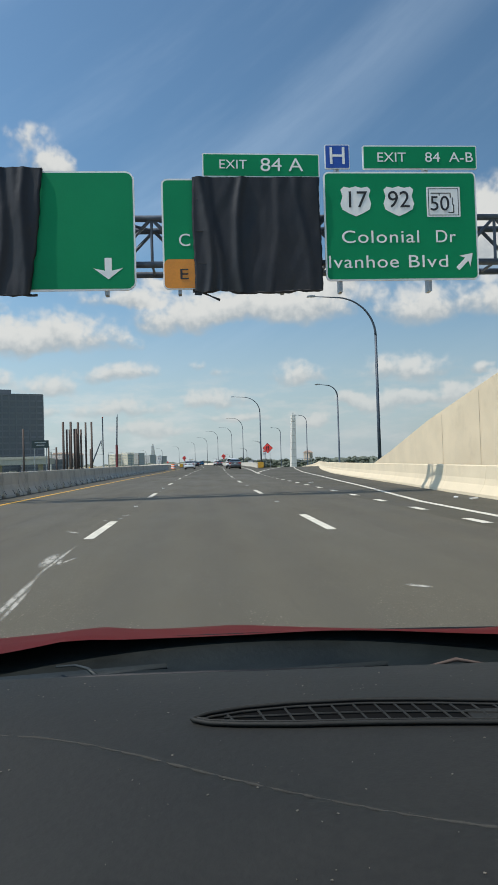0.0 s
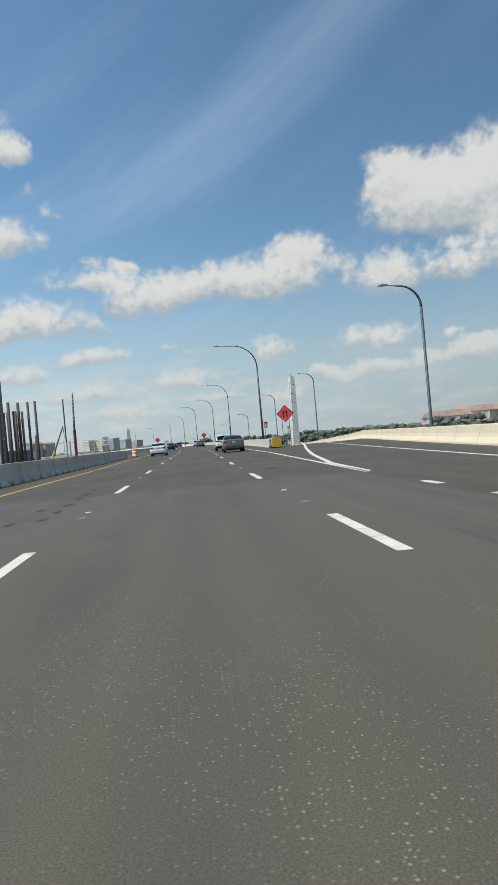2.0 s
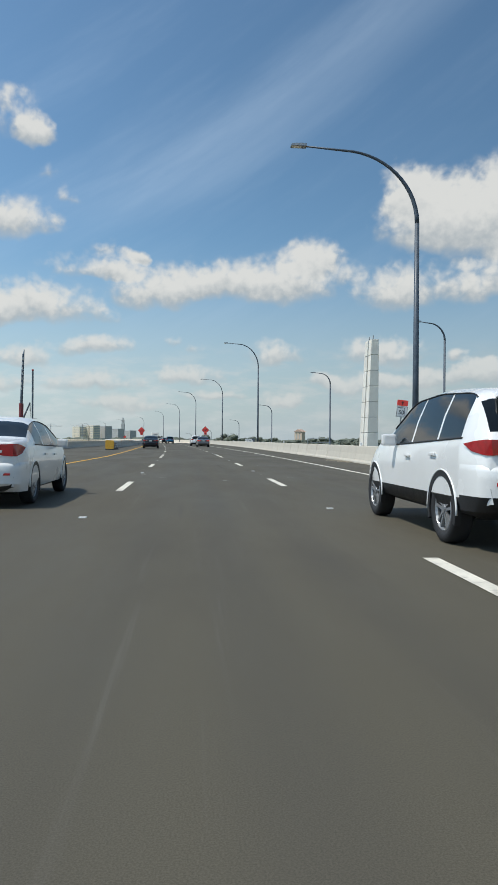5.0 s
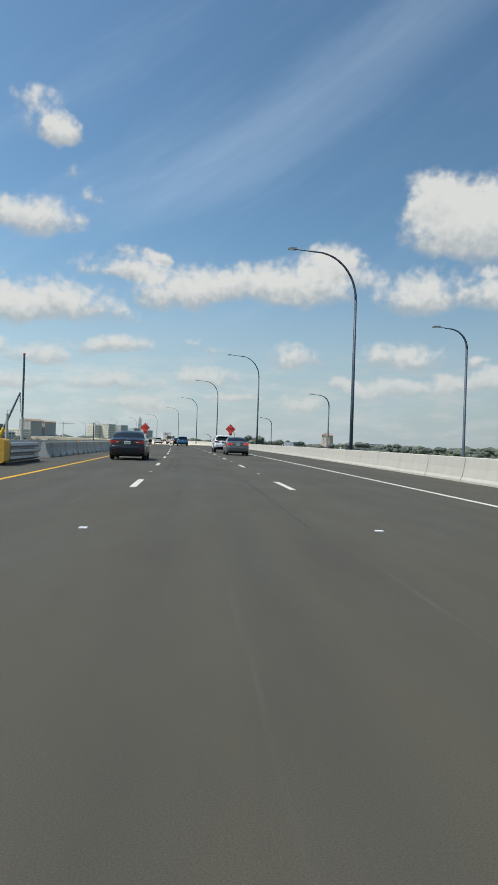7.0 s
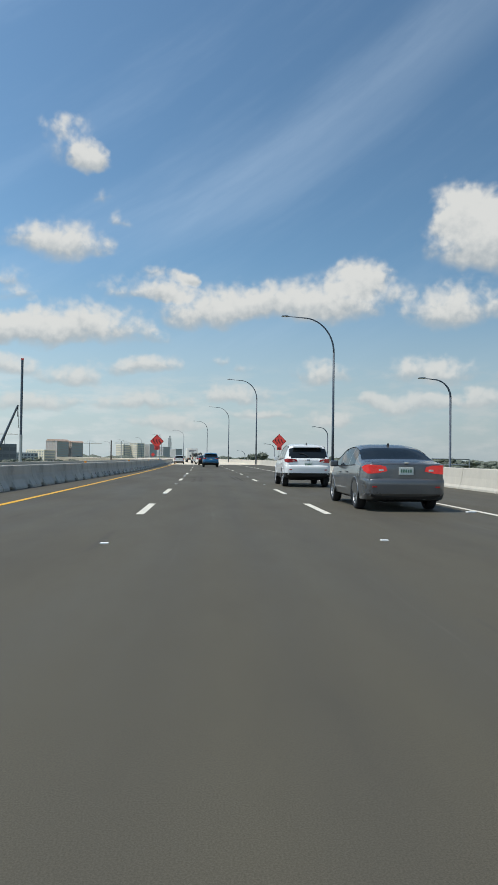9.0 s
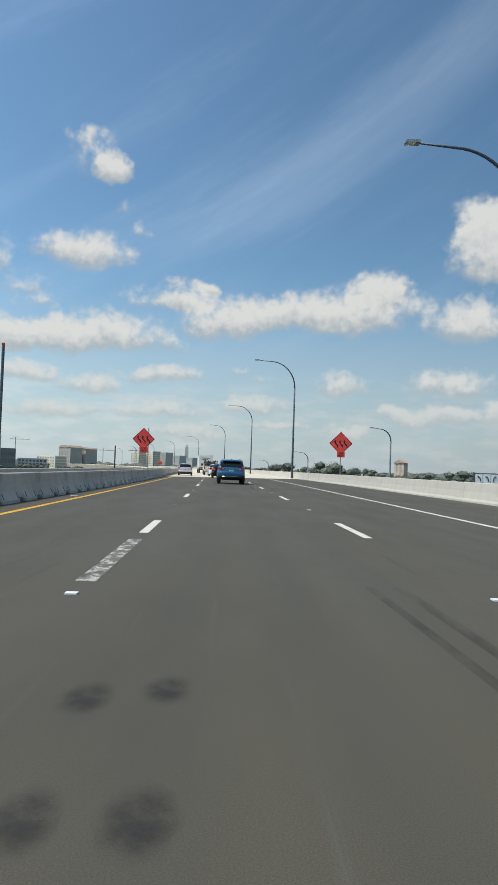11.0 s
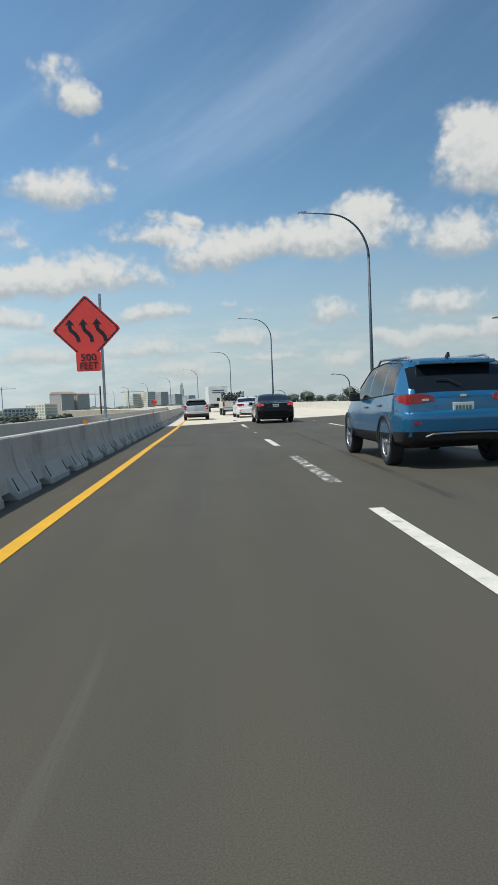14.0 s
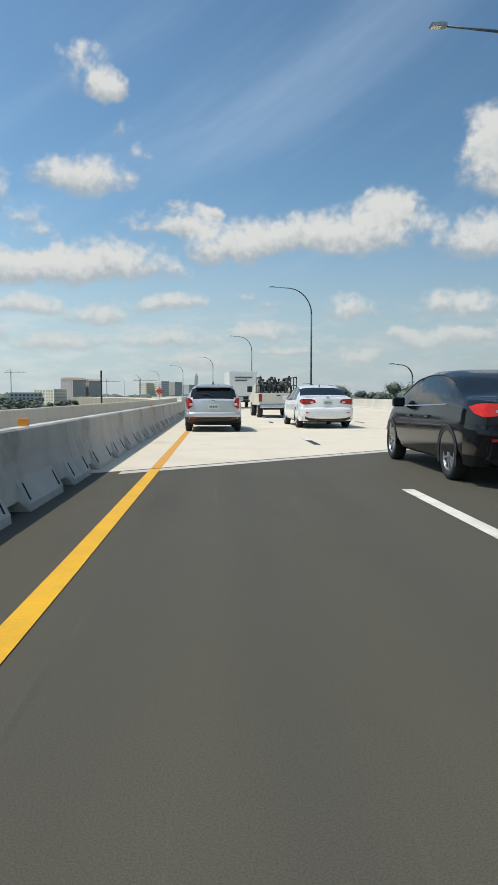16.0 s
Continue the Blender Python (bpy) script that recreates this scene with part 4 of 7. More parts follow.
# ---------------------------------------------------------------- street lamps
def street_lamp(height=13.9, arm=4.7, rise=3.2):
    lamp = root("street_lamp", "tall dark steel street lamp with a curved arm and flat head", "street lamp", "street lamps")
    bm = bmesh.new()
    box(bm, -0.24, 0.24, -0.24, 0.24, 0.0, 0.06, 0.01)
    for sx in (-0.18, 0.18):
        for sy in (-0.18, 0.18):
            tube(bm, [(sx, sy, 0.06), (sx, sy, 0.14)], 0.025, 6)
    part("base_plate", bm, M_STEEL, lamp)
    bm = bmesh.new()
    tube(bm, [(0, 0, 0.05), (0, 0, 4.0), (0, 0, height - rise)], [0.145, 0.125, 0.095], 14)
    part("pole", bm, M_LAMP, lamp, smooth=True)
    bm = bmesh.new()
    pts, rad = [], []
    bend = min(0.66 * arm, 1.05 * rise)
    for k in range(15):
        a = radians(90 * k / 14)
        pts.append((-bend * (1 - math.cos(a)), 0, height - rise + (rise - 0.16) * math.sin(a)))
        rad.append(0.095 - 0.045 * k / 14)
    pts.append((-arm, 0, height - 0.06))
    rad.append(0.035)
    tube(bm, pts, rad, 10)
    part("arm", bm, M_LAMP, lamp, smooth=True)
    bm = bmesh.new()
    prism(bm, [(-arm - 0.62, -0.01), (-arm - 0.58, 0.05), (-arm - 0.2, 0.09), (-arm + 0.02, 0.07), (-arm + 0.02, -0.03), (-arm - 0.6, -0.04)], -0.16, 0.16)
    bmesh.ops.translate(bm, verts=bm.verts, vec=(0, 0, height - 0.06))
    head = part("head", bm, M_STEEL, lamp, "flat grey lamp head")
    bm = bmesh.new()
    box(bm, -arm - 0.55, -arm - 0.2, -0.12, 0.12, height - 0.112, height - 0.098, 0.003)
    part("lens", bm, M_SIGNW, head, "pale lamp lens")
    return lamp


def street_lamps():
    first = street_lamp()
    first.matrix_basis = frame_at(54.8, 13.5, -0.08)
    for s, u, tall, wide in ((136.8, 9.6, 1.0, 1.06), (194, 9.8, 0.96, 0.83), (250.2, 10.5, 0.98, 0.87), (313.8, 9.45, 1.10, 1.0), (373.6, 8.7, 1.06, 1.0), (443, 8.6, 1.05, 0.95), (515, 9.0, 1.0, 1.0), (580, 9.4, 1.0, 1.0), (645, 9.6, 1.0, 1.0), (715, 9.6, 1.0, 1.0), (790, 9.6, 1.0, 1.0)):
        copy_thing(first, frame_at(s, u, -0.05) @ Matrix.Diagonal((wide, 1, tall, 1)))
    short = street_lamp(20.0, 2.3, 1.7)
    short.matrix_basis = frame_at(90.3, 16.7, 10.8 - 20)
    for s, u, head in ((168, 23.5, 12.0), (205, 21.9, 10.9), (250, 20.9, 8.4), (315.6, 22.8, 7.1), (369.6, 20.5, 5.0), (430, 20.5, 3.8)):
        copy_thing(short, frame_at(s, u, head - 20))


# ---------------------------------------------------------------- overhead sign gantry
# the sign gantry over the road, a touch larger than its plan
GANTRY_AT = Matrix.Translation((-0.33, 1.72, 1.082)) @ Matrix.Scale(1.03, 4) @ Matrix.Translation((0.33, -1.72, -1.082)) @ frame_at(21.6, 0)


def arrow_outline(length, width, shaft):
    return [(-shaft, length / 2), (shaft, length / 2), (shaft, -length * 0.1), (width, length * 0.02), (0, -length / 2), (-width, length * 0.02), (-shaft, -length * 0.1)]


def sign_panel(name, w, h, x, z, label, mat=M_GREEN, corner=0.16, border=0.05, category="road sign"):
    """A panel facing the traffic: y is the way ahead, its face at y = 0."""
    s = root(name, label, category)
    bm = bmesh.new()
    prism(bm, rounded(w, h, corner, x, z), 0.0, 0.05)
    part("border", bm, M_SIGNW, s, "white reflective border")
    bm = bmesh.new()
    prism(bm, rounded(w - 2 * border, h - 2 * border, max(0.03, corner - border), x, z), -0.006, 0.02)
    part("face", bm, mat, s)
    bm = bmesh.new()
    for k in range(4):
        zz = z - h / 2 + h * (k + 0.5) / 4
        box(bm, x - w / 2 + 0.1, x + w / 2 - 0.1, 0.05, 0.11, zz - 0.04, zz + 0.04)
    part("stiffener", bm, M_STEEL, s)
    return s


def cloth(name, x0, x1, z0, z1, label, folds, seed, skew=0.0):
    """Black sheet tied over a sign, with vertical folds and a torn hem."""
    rng = random.Random(seed)
    bm = bmesh.new()
    nx, nz = 60, 44
    grid = []
    for i in range(nx + 1):
        a = i / nx
        hem = noise.noise((a * 6 + seed, 0.3, 0)) * 0.09 + (0.10 if a < 0.06 else 0.0)
        for j in range(nz + 1):
            b = j / nz
            x = x0 + (x1 - x0) * a + noise.noise((b * 3 + seed, a * 2, 1.7)) * 0.05 + skew * (b - 0.5) * a + 0.035 * noise.noise((b * 13, seed, 0.2)) * abs(2 * a - 1) ** 4
            z = z0 - hem * (1 - b) + (z1 - z0 + hem * 0.0) * b
            f = sum(math.exp(-((a - c - 0.05 * math.sin(b * 3 + c * 9)) / 0.03) ** 2) * d for c, d in folds)
            y = -0.10 - 0.10 * f - 0.05 * noise.noise((a * 6 + b, b * 2.2, seed)) - 0.016 * noise.noise((a * 15 - b * 3, b * 3, seed)) - 0.004 * noise.noise((a * 34, b * 20, seed))
            grid.append(bm.verts.new((x, y, z)))
    for i in range(nx):
        for j in range(nz):
            k = i * (nz + 1) + j
            bm.faces.new((grid[k], grid[k + nz + 1], grid[k + nz + 2], grid[k + 1]))
    # folded back over the edges
    for j in range(nz):
        for k, e in ((j, 0.10), (nx * (nz + 1) + j, 0.10)):
            a, b = grid[k], grid[k + 1]
            bm.faces.new((a, b, bm.verts.new(b.co + Vector((0, e, 0))), bm.verts.new(a.co + Vector((0, e, 0)))))
    ob = root(name, label, "sign cover", "sign covers", GANTRY_AT)
    part("sheet", bm, M_TARP, ob, smooth=True)
    # ropes that tie it to the panel
    for b in (0.24, 0.52, 0.80):
        rope = bmesh.new()
        z = z0 + (z1 - z0) * b
        tube(rope, [(x0 - 0.02, 0.03, z), (x0 + 0.12, -0.10, z + 0.03), (x0 + 0.4, -0.115, z + 0.02)], 0.012, 5)
        part("rope", rope, M_BLACK, ob)
    # torn strip along the hem
    hem = bmesh.new()
    pts = [(x0 + (x1 - x0) * k / 30, -0.09 - 0.02 * math.sin(k * 1.7), z0 - noise.noise((k / 30 * 6 + seed, 0.3, 0)) * 0.09 + 0.02 - 0.03 * rng.random()) for k in range(31)]
    tube(hem, pts, [rng.uniform(0.015, 0.05) for _ in pts], 6)
    part("hem", hem, M_TARP, ob, "ragged rolled hem")
    return ob


def shield(bm, x, z, w, h):
    pts = [(-0.46, 0.36), (-0.36, 0.46), (-0.18, 0.42), (0, 0.47), (0.18, 0.42), (0.36, 0.46), (0.46, 0.36), (0.40, 0.16), (0.47, -0.08), (0.42, -0.26), (0.22, -0.38), (0, -0.48), (-0.22, -0.38), (-0.42, -0.26), (-0.47, -0.08), (-0.40, 0.16)]
    prism(bm, [(x + a * w, z + b * h) for a, b in pts], -0.014, 0.0)


def gantry():
    here = GANTRY_AT
    # main panel: exit to the right
    s = sign_panel("exit_sign", 4.60, 3.24, 5.98, 7.91, "large green exit sign with white route shields and place names")
    s.matrix_basis = here
    for x, num in ((4.63, "17"), (5.92, "92")):
        bm = bmesh.new()
        shield(bm, x, 8.65, 0.98, 0.94)
        part("route_shield", bm, M_SIGNW, s, "white route shield with black numerals")
        legend("numeral", num, 0.70, M_SIGNB, s, x, -0.022, 8.67)
    bm = bmesh.new()
    prism(bm, rounded(1.02, 0.90, 0.03, 7.27, 8.62), -0.014, 0.0)
    plate = part("route_plate", bm, M_SIGNW, s, "white square route plate with a thin black outline")
    bm = bmesh.new()
    for a, b, c, d in ((6.830, 7.710, 9.005, 9.025), (6.830, 7.710, 8.215, 8.235), (6.810, 6.830, 8.215, 9.025), (7.710, 7.730, 8.215, 9.025), (6.890, 7.470, 8.870, 8.895), (7.130, 7.160, 8.810, 8.880), (7.470, 7.495, 8.730, 8.895), (7.530, 7.555, 8.530, 8.750), (7.560, 7.590, 8.310, 8.540), (7.410, 7.580, 8.290, 8.315)):
        box(bm, a, b, -0.018, -0.012, c, d)
    part("outline", bm, M_SIGNB, plate)
    legend("numeral", "50", 0.62, M_SIGNB, s, 7.15, -0.022, 8.55)
    for word, x, z, w in (("Colonial", 5.345, 7.57, 2.31), ("Dr", 7.29, 7.57, 0.60), ("Ivanhoe", 4.80, 6.83, 2.08), ("Blvd", 6.75, 6.83, 1.18)):
        legend("place_name", word, 0.53, M_SIGNW, s, x, -0.012, z, width=w, space=1.08)
    bm = bmesh.new()
    prism(bm, [(x, z) for x, z in arrow_outline(0.66, 0.23, 0.065)], -0.013, 0.0, m=Matrix.Translation((7.87, 0, 6.85)) @ Matrix.Rotation(radians(-135), 4, "Y"))
    part("arrow", bm, M_SIGNW, s, "white slanting arrow")
    # small panels on top
    e = sign_panel("exit_number_sign", 3.46, 0.72, 6.61, 9.96, "small green exit number panel above a larger sign", corner=0.05, border=0.035)
    e.matrix_basis = here
    legend("exit_word", "EXIT", 0.40, M_SIGNW, e, 5.74, -0.012, 9.95, width=0.86)
    legend("exit_number", "84  A-B", 0.42, M_SIGNW, e, 7.49, -0.012, 9.95, width=1.46)
    hsp = sign_panel("hospital_sign", 0.74, 0.72, 4.12, 9.98, "square blue hospital sign with a white letter", M_BLUE, corner=0.03, border=0.025)
    hsp.matrix_basis = here
    legend("letter", "H", 0.74, M_SIGNW, hsp, 4.12, -0.012, 9.98, width=0.44)
    e = sign_panel("exit_number_sign", 3.44, 0.70, 1.86, 9.72, "small green exit number panel above a covered sign", corner=0.05, border=0.035)
    e.matrix_basis = here @ Matrix.Translation((1.86, 0, 9.72)) @ Matrix.Rotation(radians(0.5), 4, "Y") @ Matrix.Translation((-1.86, 0, -9.72))
    legend("exit_word", "EXIT", 0.38, M_SIGNW, e, 1.03, -0.012, 9.73, width=0.80)
    legend("exit_number", "84 A", 0.56, M_SIGNW, e, 2.46, -0.012, 9.72, width=1.26)
    # middle panel, mostly covered
    mid = sign_panel("covered_sign", 4.62, 3.24, 1.24, 7.71, "green and amber exit sign almost hidden by black sheeting", corner=0.18)
    mid.matrix_basis = here
    bm = bmesh.new()
    prism(bm, [(a, b) for a, b in rounded(4.54, 0.84, 0.14, 1.24, 6.55)], -0.010, 0.0)
    part("lower_band", bm, M_AMBER, mid, "amber exit-only band")
    legend("letter", "C", 0.52, M_SIGNW, mid, -0.43, -0.014, 7.51, width=0.32)
    legend("letter", "E", 0.44, M_SIGNB, mid, -0.47, -0.018, 6.52, width=0.24)
    cloth("sign_cover", -0.18, 3.56, 5.99, 9.33, "black plastic sheeting tied over a road sign, torn at its hem", ((0.08, 1.0), (0.16, 0.6), (0.38, 0.9), (0.62, 0.25), (0.86, 0.3)), 3)
    # a torn rag of the sheeting hanging below the sign
    bm = bmesh.new()
    tube(bm, [(-0.22, -0.05, 6.05), (0.05, -0.06, 5.98), (0.32, -0.06, 5.86), (0.55, -0.05, 5.76)], [0.06, 0.03, 0.02, 0.035], 6)
    rag = thing("sheet_rag", bm, M_TARP, "twisted black rag hanging from the sign cover", "rag")
    rag.matrix_basis = here
    # left panel, half covered
    left = sign_panel("lane_sign", 6.80, 3.46, -5.24, 7.82, "large green lane sign with a white down arrow, half covered", corner=0.26)
    left.matrix_basis = here
    bm = bmesh.new()
    prism(bm, [(x - 2.63, z + 6.72) for x, z in arrow_outline(0.62, 0.42, 0.10)], -0.013, 0.0)
    part("arrow", bm, M_SIGNW, left, "white down arrow")
    cloth("sign_cover", -8.7, -4.62, 5.98, 9.62, "black plastic sheeting hung over half of a green sign", ((0.3, 0.8), (0.72, 0.7), (0.86, 0.6), (0.93, 0.9)), 8, 0.42)
    # truss behind
    truss = root("gantry_truss", "dark painted steel truss that carries overhead road signs", "sign gantry")
    truss.matrix_basis = here
    x0, x1, zb, zt = -17.0, 13.3, 6.95, 8.32
    for y in (0.45, 1.55):
        for z in (zb, zt):
            bm = bmesh.new()
            tube(bm, [(x0, y, z), (x1, y, z)], 0.10, 8)
            part("chord", bm, M_TRUSS, truss, smooth=True)
    k = 0
    x = x0
    while x < x1 - 0.5:
        for y in (0.45, 1.55):
            bm = bmesh.new()
            a, b = (zb, zt) if k % 2 else (zt, zb)
            tube(bm, [(x, y, a), (x + 1.3, y, b)], 0.055, 6)
            part("brace", bm, M_TRUSS, truss)
        bm = bmesh.new()
        tube(bm, [(x, 0.45, zt), (x + 1.3, 1.55, zt)], 0.045, 6)
        tube(bm, [(x, 0.45, zb), (x, 1.55, zb)], 0.045, 6)
        tube(bm, [(x, 0.45, zb), (x, 0.45, zt)], 0.045, 6)
        part("brace", bm, M_TRUSS, truss)
        x += 1.3
        k += 1
    for x in (x0, x1):
        for y in (0.45, 1.55):
            bm = bmesh.new()
            tube(bm, [(x, y, -0.5), (x, y, zt + 0.1)], [0.24, 0.20], 12)
            part("column", bm, M_TRUSS, truss, smooth=True)
    for x in (-6.8, -2.7, -0.6, 2.4, 4.12, 6.8):
        bm = bmesh.new()
        box(bm, x - 0.05, x + 0.05, 0.05, 0.36, 5.98, 10.1 if x in (2.4, 4.12, 6.8) else 9.2)
        part("hanger", bm, M_STEEL, truss)


# ---------------------------------------------------------------- work-zone signs
def diamond(side, r=0.07):
    c = side / math.sqrt(2)
    pts = []
    for k in range(4):
        a = radians(90 * k)
        tip = Vector((math.cos(a), math.sin(a))) * c
        for d in (-45, -22, 0, 22, 45):
            b = a + radians(d)
            pts.append(tuple(tip - Vector((math.cos(a), math.sin(a))) * r * 1.41 + Vector((math.cos(b), math.sin(b))) * r))
    return pts


def shift_arrow(bm, x, z, h, y=-0.010):
    """A bent lane-shift arrow leaning to the left."""
    w = h * 0.085
    mid = [(x + h * 0.24, z - h * 0.5), (x + h * 0.20, z - h * 0.30), (x + h * 0.10, z - h * 0.16), (x - h * 0.08, z + h * 0.0), (x - h * 0.14, z + h * 0.14), (x - h * 0.14, z + h * 0.26)]
    quads = list(zip(mid, mid[1:]))
    for (ax, az), (bx, bz) in quads:
        d = Vector((bx - ax, bz - az)).normalized()
        nx, nz = -d.y * w, d.x * w
        e = d * w * 0.35
        prism(bm, [(ax + nx - e.x, az + nz - e.y), (bx + nx + e.x, bz + nz + e.y), (bx - nx + e.x, bz - nz + e.y), (ax - nx - e.x, az - nz - e.y)], y, y + 0.008)
    tx, tz = mid[-1]
    prism(bm, [(tx - h * 0.20, tz), (tx, tz + h * 0.27), (tx + h * 0.20, tz)], y, y + 0.008)


def work_sign(name, label, side, arrows, plate, posts, z0, top, m, group="work-zone signs"):
    """A diamond on one or two posts; z0 is where the posts stand, top the height of the diamond's upper corner."""
    s = root(name, label, "work sign", group)
    c = top - side / math.sqrt(2)
    bm = bmesh.new()
    prism(bm, [(x, c + z) for x, z in diamond(side)], -0.006, 0.006)
    face = part("panel", bm, M_ORANGE, s)
    bm = bmesh.new()
    out, inn = diamond(side - 0.05), diamond(side - 0.11)
    for k in range(len(out)):
        j = (k + 1) % len(out)
        bm.faces.new([bm.verts.new((x, -0.009, c + z)) for x, z in (out[k], out[j], inn[j], inn[k])])
    part("border", bm, M_SIGNB, face)
    for x in arrows:
        bm = bmesh.new()
        shift_arrow(bm, x, c - 0.02, 0.56)
        part("arrow", bm, M_SIGNB, s, "black bent lane-shift arrow")
    if plate:
        bm = bmesh.new()
        prism(bm, rounded(0.64, 0.50, 0.05, 0.02, c + 0.04 - side / math.sqrt(2) + 0.02), -0.020, -0.008)
        pl = part("distance_plate", bm, M_ORANGE, s, "small orange distance plate")
        legend("word", "500", 0.25, M_SIGNB, pl, 0.02, -0.024, c - side / math.sqrt(2) + 0.16, width=0.40)
        legend("word", "FEET", 0.25, M_SIGNB, pl, 0.02, -0.024, c - side / math.sqrt(2) - 0.06, width=0.46)
    for px in posts:
        bm = bmesh.new()
        box(bm, px - 0.032, px + 0.032, 0.008, 0.06, z0, top + (0.02 if len(posts) == 1 else -0.5), 0.008)
        part("post", bm, M_STEEL, s)
    bm = bmesh.new()
    for px in posts:
        box(bm, px - 0.11, px + 0.11, -0.05, 0.12, z0, z0 + 0.05, 0.01)
    part("foot", bm, M_STEEL, s)
    s.matrix_basis = m
    return s


BOARD = (-0.23, 278.0, 0.46)


def work_signs():
    lab = "bright orange diamond sign with three bent arrows and distance plate"
    work_sign("lane_shift_sign", lab, 1.25, (-0.35, 0.0, 0.35), True, (0.37,), 0.0, 3.24, frame_at(279.2, -6.48, LEFT_H, -3))
    work_sign("lane_shift_sign", lab, 1.36, (-0.38, 0.0, 0.38), True, (0.0,), 0.0, 3.55, frame_at(281.3, 9.45, RIGHT_H, -4))
    s = work_sign("two_arrow_sign", "orange diamond sign with two upright black arrows on two posts", 1.12, (), False, (-0.33, 0.33), 0.0, 3.76, frame_at(105.1, 8.5, 0.0, -5))
    c = 3.76 - 1.12 / math.sqrt(2)
    for x, lean in ((-0.15, 0.0), (0.17, 0.05)):
        bm = bmesh.new()
        prism(bm, [(x - 0.05, c - 0.34), (x + 0.05, c - 0.34), (x + 0.05 - lean, c + 0.08), (x + 0.11 - lean, c + 0.08), (x - lean, c + 0.36), (x - 0.11 - lean, c + 0.08), (x - 0.05 - lean, c + 0.08)], -0.016, -0.008)
        part("arrow", bm, M_SIGNB, s, "black upright arrow")
    # lane-use board beyond the ramp: three pale plates with bent arrows in a dark frame
    board = root("lane_use_board", "dark-framed board of three pale lane arrow plates", "road sign", m=Matrix.Translation(BOARD) @ Matrix.Rotation(radians(-8), 4, "Z") @ Matrix.Diagonal((0.33, 0.33, 0.33, 1)))
    bm = bmesh.new()
    box(bm, -0.25, 6.9, 0.0, 0.12, -0.25, 2.65, 0.02)
    part("frame", bm, M_TRUSS, board)
    for k in range(3):
        bm = bmesh.new()
        box(bm, 0.0 + 1.75 * k, 1.62 + 1.75 * k, -0.03, 0.0, 0.0, 2.4, 0.01)
        plate = part("plate", bm, M_SIGNW, board, "pale plate with a black bent arrow")
        bm = bmesh.new()
        way = -1 if k < 2 else 1
        x = 0.81 + 1.75 * k
        line = [(x - way * 0.35, -0.06, 0.75), (x - way * 0.33, -0.06, 1.25), (x - way * 0.15, -0.06, 1.65), (x + way * 0.12, -0.06, 1.82), (x + way * 0.30, -0.06, 1.84)]
        tube(bm, line, [0.10, 0.10, 0.10, 0.12, 0.22], 6)
        part("arrow", bm, M_SIGNB, plate)
    for x in (0.3, 6.3):
        bm = bmesh.new()
        tube(bm, [(x, 0.2, (-5.6 - BOARD[2]) / 0.33), (x, 0.2, 2.6)], 0.12, 8)
        part("post", bm, M_STEEL, board)
    # more signs far ahead
    for sd, u, zt in ((402.6, -11.7, 2.5),):
        work_sign("lane_shift_sign", "small distant orange diamond sign on a post", 0.95, (-0.26, 0.0, 0.26), False, (0.0,), 0.0, zt, frame_at(sd, u, 0.0, -4))
    # speed limit on the left barrier
    sp = root("speed_limit_sign", "white speed limit sign on the barrier beside an orange plate", "road sign")
    bm = bmesh.new()
    prism(bm, rounded(0.62, 0.78, 0.05, 0, 1.05), -0.006, 0.006)
    panel = part("panel", bm, M_SIGNW, sp)
    legend("word", "SPEED", 0.15, M_SIGNB, panel, 0, -0.012, 1.35, width=0.48)
    legend("word", "LIMIT", 0.15, M_SIGNB, panel, 0, -0.012, 1.20, width=0.44)
    legend("number", "50", 0.42, M_SIGNB, panel, 0, -0.012, 0.90, width=0.44)
    bm = bmesh.new()
    box(bm, -0.03, 0.03, 0.008, 0.05, 0.0, 1.4, 0.006)
    part("post", bm, M_STEEL, sp)
    sp.matrix_basis = frame_at(107.2, LEFT_BAR(107) - 0.30, 0.92)
    # leaning route marker on the verge behind the barrier
    rm = root("route_sign", "leaning white route marker under a red plate on a thin post", "road sign")
    bm = bmesh.new()
    prism(bm, rounded(0.58, 0.57, 0.03, 0, 3.46), -0.006, 0.006)
    panel = part("panel", bm, M_SIGNW, rm)
    bm = bmesh.new()
    for a, b, c, d in ((-0.27, 0.27, 3.72, 3.732), (-0.27, 0.27, 3.19, 3.202), (-0.282, -0.27, 3.19, 3.732), (0.27, 0.282, 3.19, 3.732), (-0.22, 0.10, 3.65, 3.672), (-0.08, -0.05, 3.60, 3.655), (0.10, 0.125, 3.53, 3.672), (0.14, 0.16, 3.38, 3.55), (0.17, 0.19, 3.25, 3.39), (0.08, 0.18, 3.235, 3.255)):
        box(bm, a, b, -0.010, -0.004, c, d)
    part("outline", bm, M_SIGNB, panel)
    legend("numeral", "50", 0.30, M_SIGNB, panel, -0.03, -0.012, 3.41, width=0.27)
    bm = bmesh.new()
    prism(bm, rounded(0.58, 0.30, 0.05, 0, 3.91), -0.006, 0.006)
    plate = part("top_plate", bm, M_ORANGE, rm, "orange-red plate with a dark arrow")
    bm = bmesh.new()
    prism(bm, [(-0.02, 3.82), (0.02, 3.82), (0.02, 3.92), (0.07, 3.92), (0.0, 4.01), (-0.07, 3.92), (-0.02, 3.92)], -0.011, -0.006)
    part("arrow", bm, M_SIGNB, plate)
    bm = bmesh.new()
    box(bm, -0.03, 0.03, 0.008, 0.05, -0.1, 4.02, 0.006)
    part("post", bm, M_STEEL, rm)
